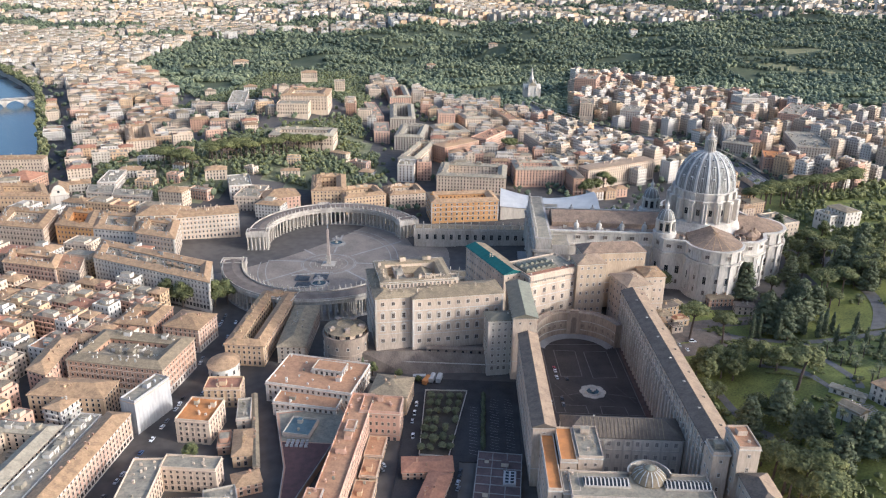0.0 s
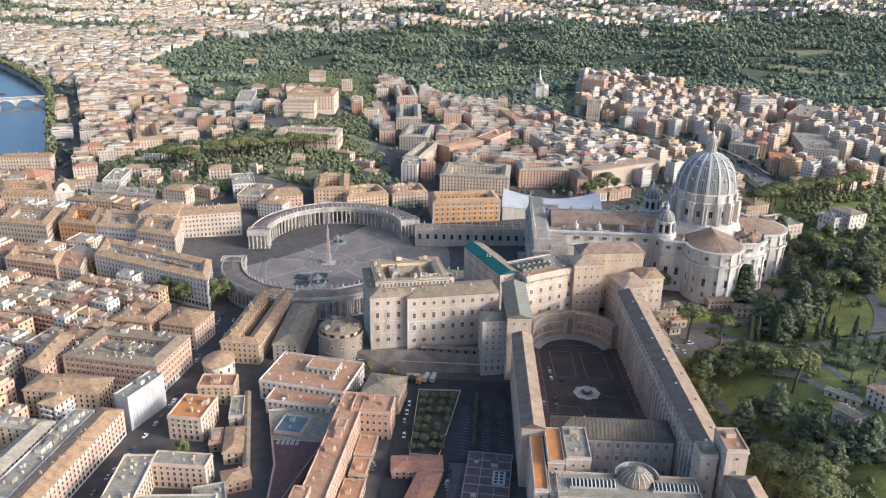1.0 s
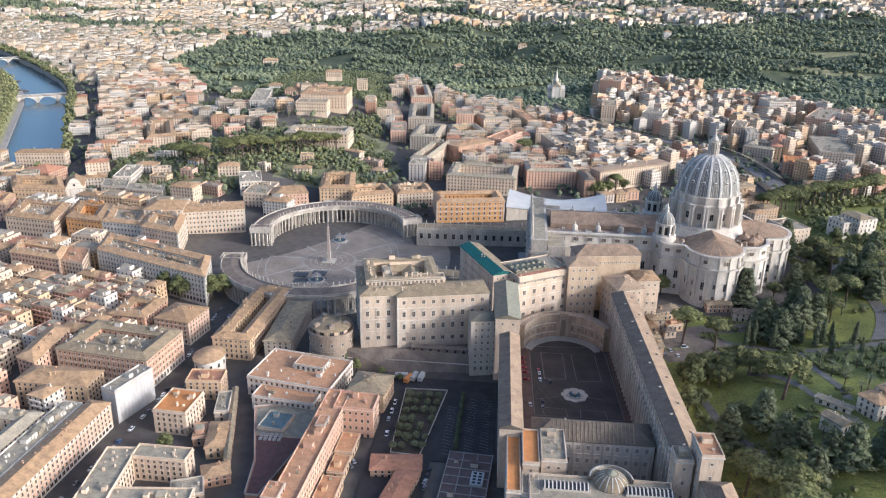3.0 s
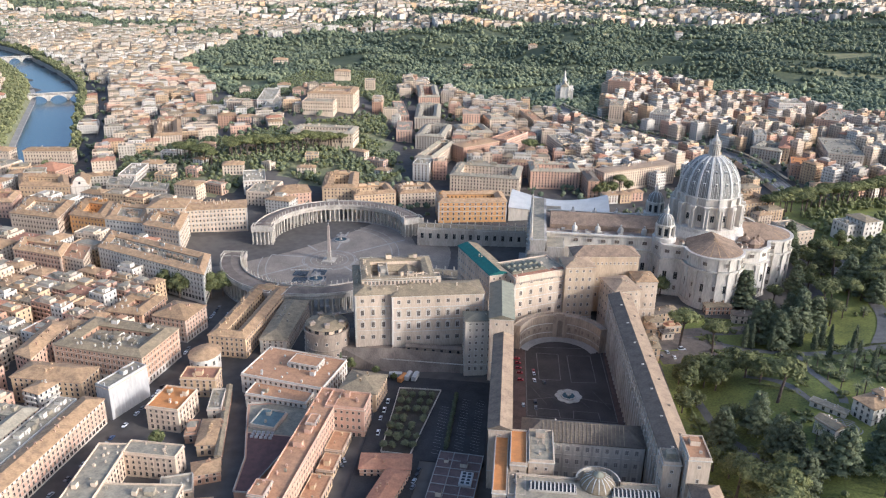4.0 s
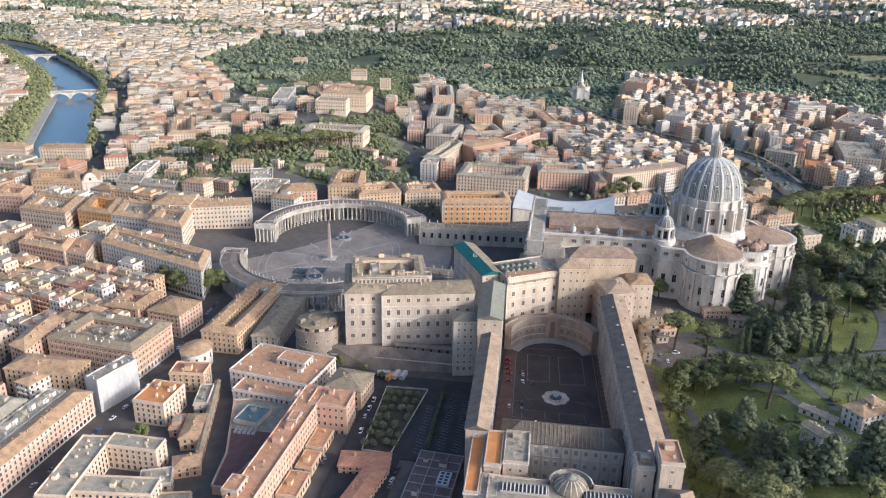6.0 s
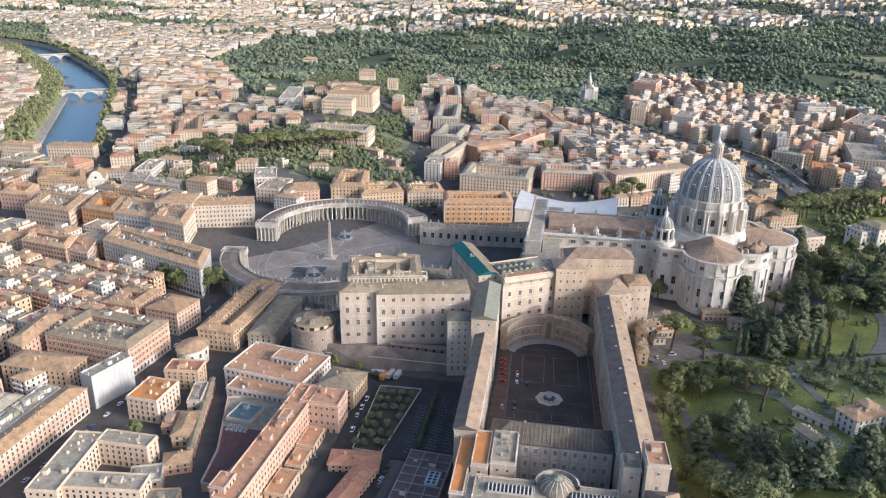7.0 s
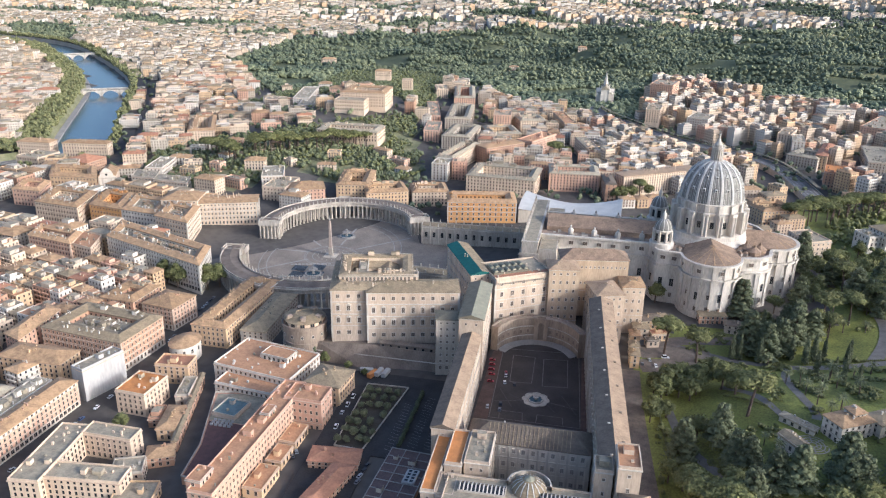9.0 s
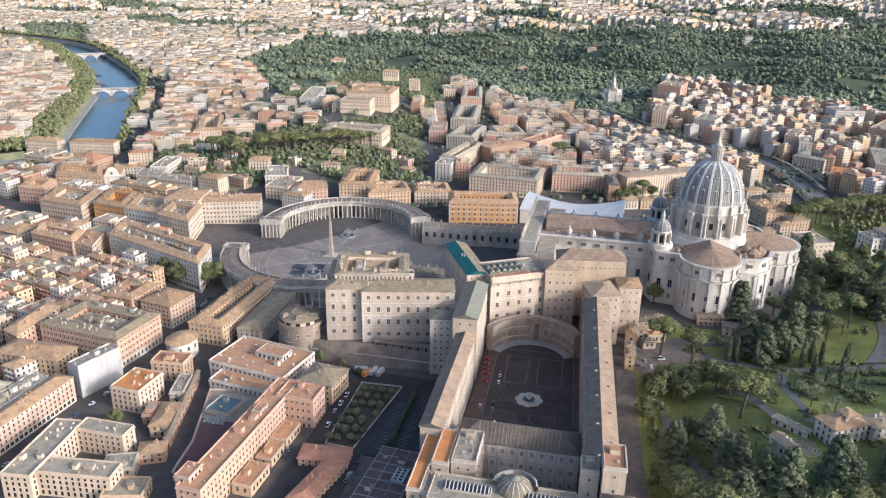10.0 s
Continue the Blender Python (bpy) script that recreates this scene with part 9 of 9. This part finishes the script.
def car(x, y, deg, colour, z=None, kind="car"):
    z = land(x, y) if z is None else z
    key = (colour, kind)
    if key not in CARS:
        long_, high = (4.3, 1.48) if kind == "car" else (5.4, 2.3)
        b, g = car_body(long_, high)
        rt = root(kind, x, y, z, deg, CAR_LABEL[colour] + (" parked car with dark windows" if kind == "car" else " delivery van with dark windows"), kind, "parked cars")
        part("body", b, PAINT[colour], rt)
        part("cabin_glass", g, GLASS, rt)
        w = Mesh()
        w.cyl(0, 0, 0.32, 0, 0.22, 10)
        wd = w.data("wheel", [RUBBER])
        for sx in (-long_ * 0.31, long_ * 0.31):
            for sy in (-0.92, 0.7):
                o = part("wheel", wd, None, rt)
                o.matrix_basis = pose(sx, sy + 0.22, 0.32, 90, 0, 0)
        CARS[key] = rt
        return rt
    return copy_thing(CARS[key], pose(x, y, z, 0, 0, deg))


crng = random.Random(31)
cz = CZ + 0.02
for x, y, d, c in ((-175.8, 170.8, 5, 3), (-176.6, 177, 2, 3), (-177.1, 183.8, 4, 3), (-178.3, 190, 2, 3), (-178.8, 199.2, 3, 3), (-187.3, 186.1, 100, 3), (-187.6, 189.5, 95, 0), (-188, 198.4, 100, 0), (-194.4, 199.9, 100, 2), (-188.9, 224.5, 95, 2), (-189.2, 231.3, 92, 5), (-181.5, 229.3, 95, 1)):
    car(x, y, d, c, cz)


def parked(line, off, gap, chance):
    pts = dense(line)
    acc = 0.0
    for (ax, ay), (bx, by) in zip(pts[:-1], pts[1:]):
        ln = math.hypot(bx - ax, by - ay)
        deg = math.degrees(math.atan2(by - ay, bx - ax))
        while acc < ln:
            if crng.random() < chance:
                u = acc / ln
                px, py = ax + (bx - ax) * u - math.sin(radians(deg)) * off, ay + (by - ay) * u + math.cos(radians(deg)) * off
                if free(px, py, 1.4):
                    car(px, py, deg + crng.uniform(-3, 3) + crng.choice((0, 180)), crng.choice((0, 1, 1, 2, 4, 5, 5)), land(px, py) + 0.05)
            acc += gap
        acc -= ln


parked([(53, 345), (42, 241), (49, 188), (55, 110)], 5.2, 6.5, 0.62)
parked([(53, 345), (42, 241), (49, 188), (55, 110)], -5.2, 6.5, 0.4)
parked([(-39, 345), (4, 241), (17, 191)], 2.6, 9, 0.25)
for k in range(18):
    if crng.random() < 0.12:
        car(-131.8, 237.5 + k * 3.2, 16, crng.choice((0, 1, 5)), 5.2)
for x, y, d, c, kd in ((48, 318, 97, 0, "van"), (47, 326, 97, 1, "van"), (-98.5, 270, 92, 0, "van"), (-97.6, 246, 92, 0, "van"), (-84.5, 297, 120, 1, "car"), (-84, 301, 120, 5, "car"), (-126.5, 306, 75, 2, "car"), (-125.8, 311, 75, 1, "car"), (-127, 301, 75, 2, "car"), (-126, 316, 75, 5, "car"), (-98, 236, 92, 0, "van"), (-97, 255, 92, 1, "car"), (-292, 137, 10, 0, "van"), (-281, 143, 100, 1, "car"), (-285, 150, 95, 0, "car"), (-276, 150, 95, 5, "car")):
    car(x, y, d, c, (5.2 if -162 < x < -90 else land(x, y) + 0.1), kd)


def trailer(x, y, deg, roof_mat, label):
    rt = root("box_trailer", x, y, 5.15, deg, label, "trailer", "trailers below the wall")
    b = Mesh()
    b.box(-4.2, -1.5, 0.9, 4.2, 1.5, 3.6, bottom=True)
    b.hip(-4.2, -1.5, 4.2, 1.5, 3.6, 0.35, 0, over=0.05, gable=True, thick=0.08)
    part("box", b, roof_mat, rt)
    c = Mesh()
    c.box(-3.8, -1.0, 0.55, 3.8, 1.0, 0.9, bottom=True)
    part("chassis", c, RUBBER, rt)
    w = Mesh()
    w.cyl(0, 0, 0.45, 0, 0.3, 10)
    wd = w.data("wheel", [RUBBER])
    for sx in (-3, -1.8, 2.4):
        for sy in (-1.0, 1.3):
            o = part("wheel", wd, None, rt)
            o.matrix_basis = pose(sx, sy, 0.45, 90, 0, 0)


trailer(-97.5, 206, 5, SHEETW, "white box trailer parked below the wall")
trailer(-106, 206.5, 78, SHEETW, "white box trailer parked below the wall")
trailer(-110.6, 206.5, 80, SHEETW, "white box trailer parked below the wall")
trailer(-102.5, 209.5, 70, ORANGE_T, "orange covered trailer below the wall")


def path_strip(line, w, m, label, lift=0.12):
    ms = Mesh()
    pts = []
    for (ax, ay), (bx, by) in zip(dense(line)[:-1], dense(line)[1:]):
        n = max(1, int(math.hypot(bx - ax, by - ay) / 4))
        pts += [(ax + (bx - ax) * k / n, ay + (by - ay) * k / n) for k in range(n)]
    ribbon(pts, -w / 2, w / 2, lift, lift, ms, 0, ground_top)
    tagged(part("garden_path", ms, m, None), label, "path", kind="structure")




def ground_top(x, y):
    """The height of the ground sheet itself, between its grid points."""
    dx, dy = 1650 / 110, 1960 / 130
    i, j = math.floor((x + 900) / dx), math.floor((y + 1500) / dy)
    u, v = (x + 900) / dx - i, (y + 1500) / dy - j
    f = lambda a, b: ground_z(-900 + (i + a) * dx, -1500 + (j + b) * dy)
    return (f(0, 0) * (1 - u) + f(1, 0) * u) * (1 - v) + (f(0, 1) * (1 - u) + f(1, 1) * u) * v + 0.1


GRAVEL = mat("grey_gravel", (0.215, 0.195, 0.17), (0.13, 0.12, 0.105), scale=0.2, fine=2)
BROWN_SETTS = mat("brown_road_setts", (0.20, 0.162, 0.128), (0.105, 0.085, 0.07), scale=0.2, fine=1.2)
path_strip([(-370, 141), (-362, 170), (-361, 199), (-368, 225), (-366, 232)], 5, GRAVEL, "grey gravel garden path")
path_strip([(-272, 118), (-291, 117), (-307, 121), (-336, 133), (-370, 141), (-400, 136), (-425, 130), (-460, 118)], 8, GRAVEL, "grey garden road")
path_strip([(-268, 160), (-269, 200), (-272, 250), (-276, 300), (-280, 350)], 12, BROWN_SETTS, "brown paved road along the gallery wing")
path_strip([(-425, 130), (-447, 90), (-453, 48), (-440, -10), (-470, -60)], 9, GRAVEL, "pale paved road behind the church")
path_strip([(-322, 186), (-339, 205), (-347, 226), (-352, 240)], 4, GRAVEL, "gravel path to the villa")
path_strip([(-290, 205), (-296, 242), (-308, 267), (-326, 300)], 5, GRAVEL, "curved gravel path among the trees")
path_strip([(-276, 128), (-300, 108), (-345, 102), (-385, 82), (-402, 40)], 12, BROWN_SETTS, "brown paved apron round the church")
path_strip([(-274, 152), (-296, 147), (-312, 136)], 18, BROWN_SETTS, "paved service yard of the gardens")
path_strip([(-274, 132), (-298, 126), (-322, 130)], 18, BROWN_SETTS, "paved service yard below the workshops", 0.16)


def hedge_row(ax, ay, bx, by):
    ln = math.hypot(bx - ax, by - ay)
    rt = root("hedge", ax, ay, land(ax, ay), math.degrees(math.atan2(by - ay, bx - ax)), "low clipped garden hedge", "hedge", "garden hedges")
    lv = Mesh()
    rng = random.Random(int(ax))
    leaves(lv, rng, [(k * 1.3, 0, 0.8 + (land(ax + (bx - ax) * k * 1.3 / ln, ay + (by - ay) * k * 1.3 / ln) - land(ax, ay)), 0.9, 0.9) for k in range(int(ln / 1.3))], 26, 0.32)
    part("leaves", lv, LEAF["broad"], rt)


for a in ((-344, 170, -364, 146), (-384, 128, -440, 123), (-375, 207, -363, 190), (-322, 200, -343, 222), (-400, 116, -390, 100), (-312, 136, -345, 142), (-284, 205, -288, 255)):
    hedge_row(*a)


def parterre(x, y):
    """The patterned stone court before the villa."""
    ms = Mesh()
    z = land(x, y) + 0.4
    for r in (2.5, 4.5, 6.5, 8.5):
        disc(ms, x, y, r, z, 24, 0, r - 0.7)
    for k in range(8):
        a = TAU * k / 8
        strip(ms, x + 2 * math.cos(a), y + 2 * math.sin(a), x + 8.5 * math.cos(a), y + 8.5 * math.sin(a), 0.6, z)
    tagged(part("parterre", ms, PAVE, None), "pale patterned stone court before the villa", "pavement", kind="structure")


parterre(-359, 257)
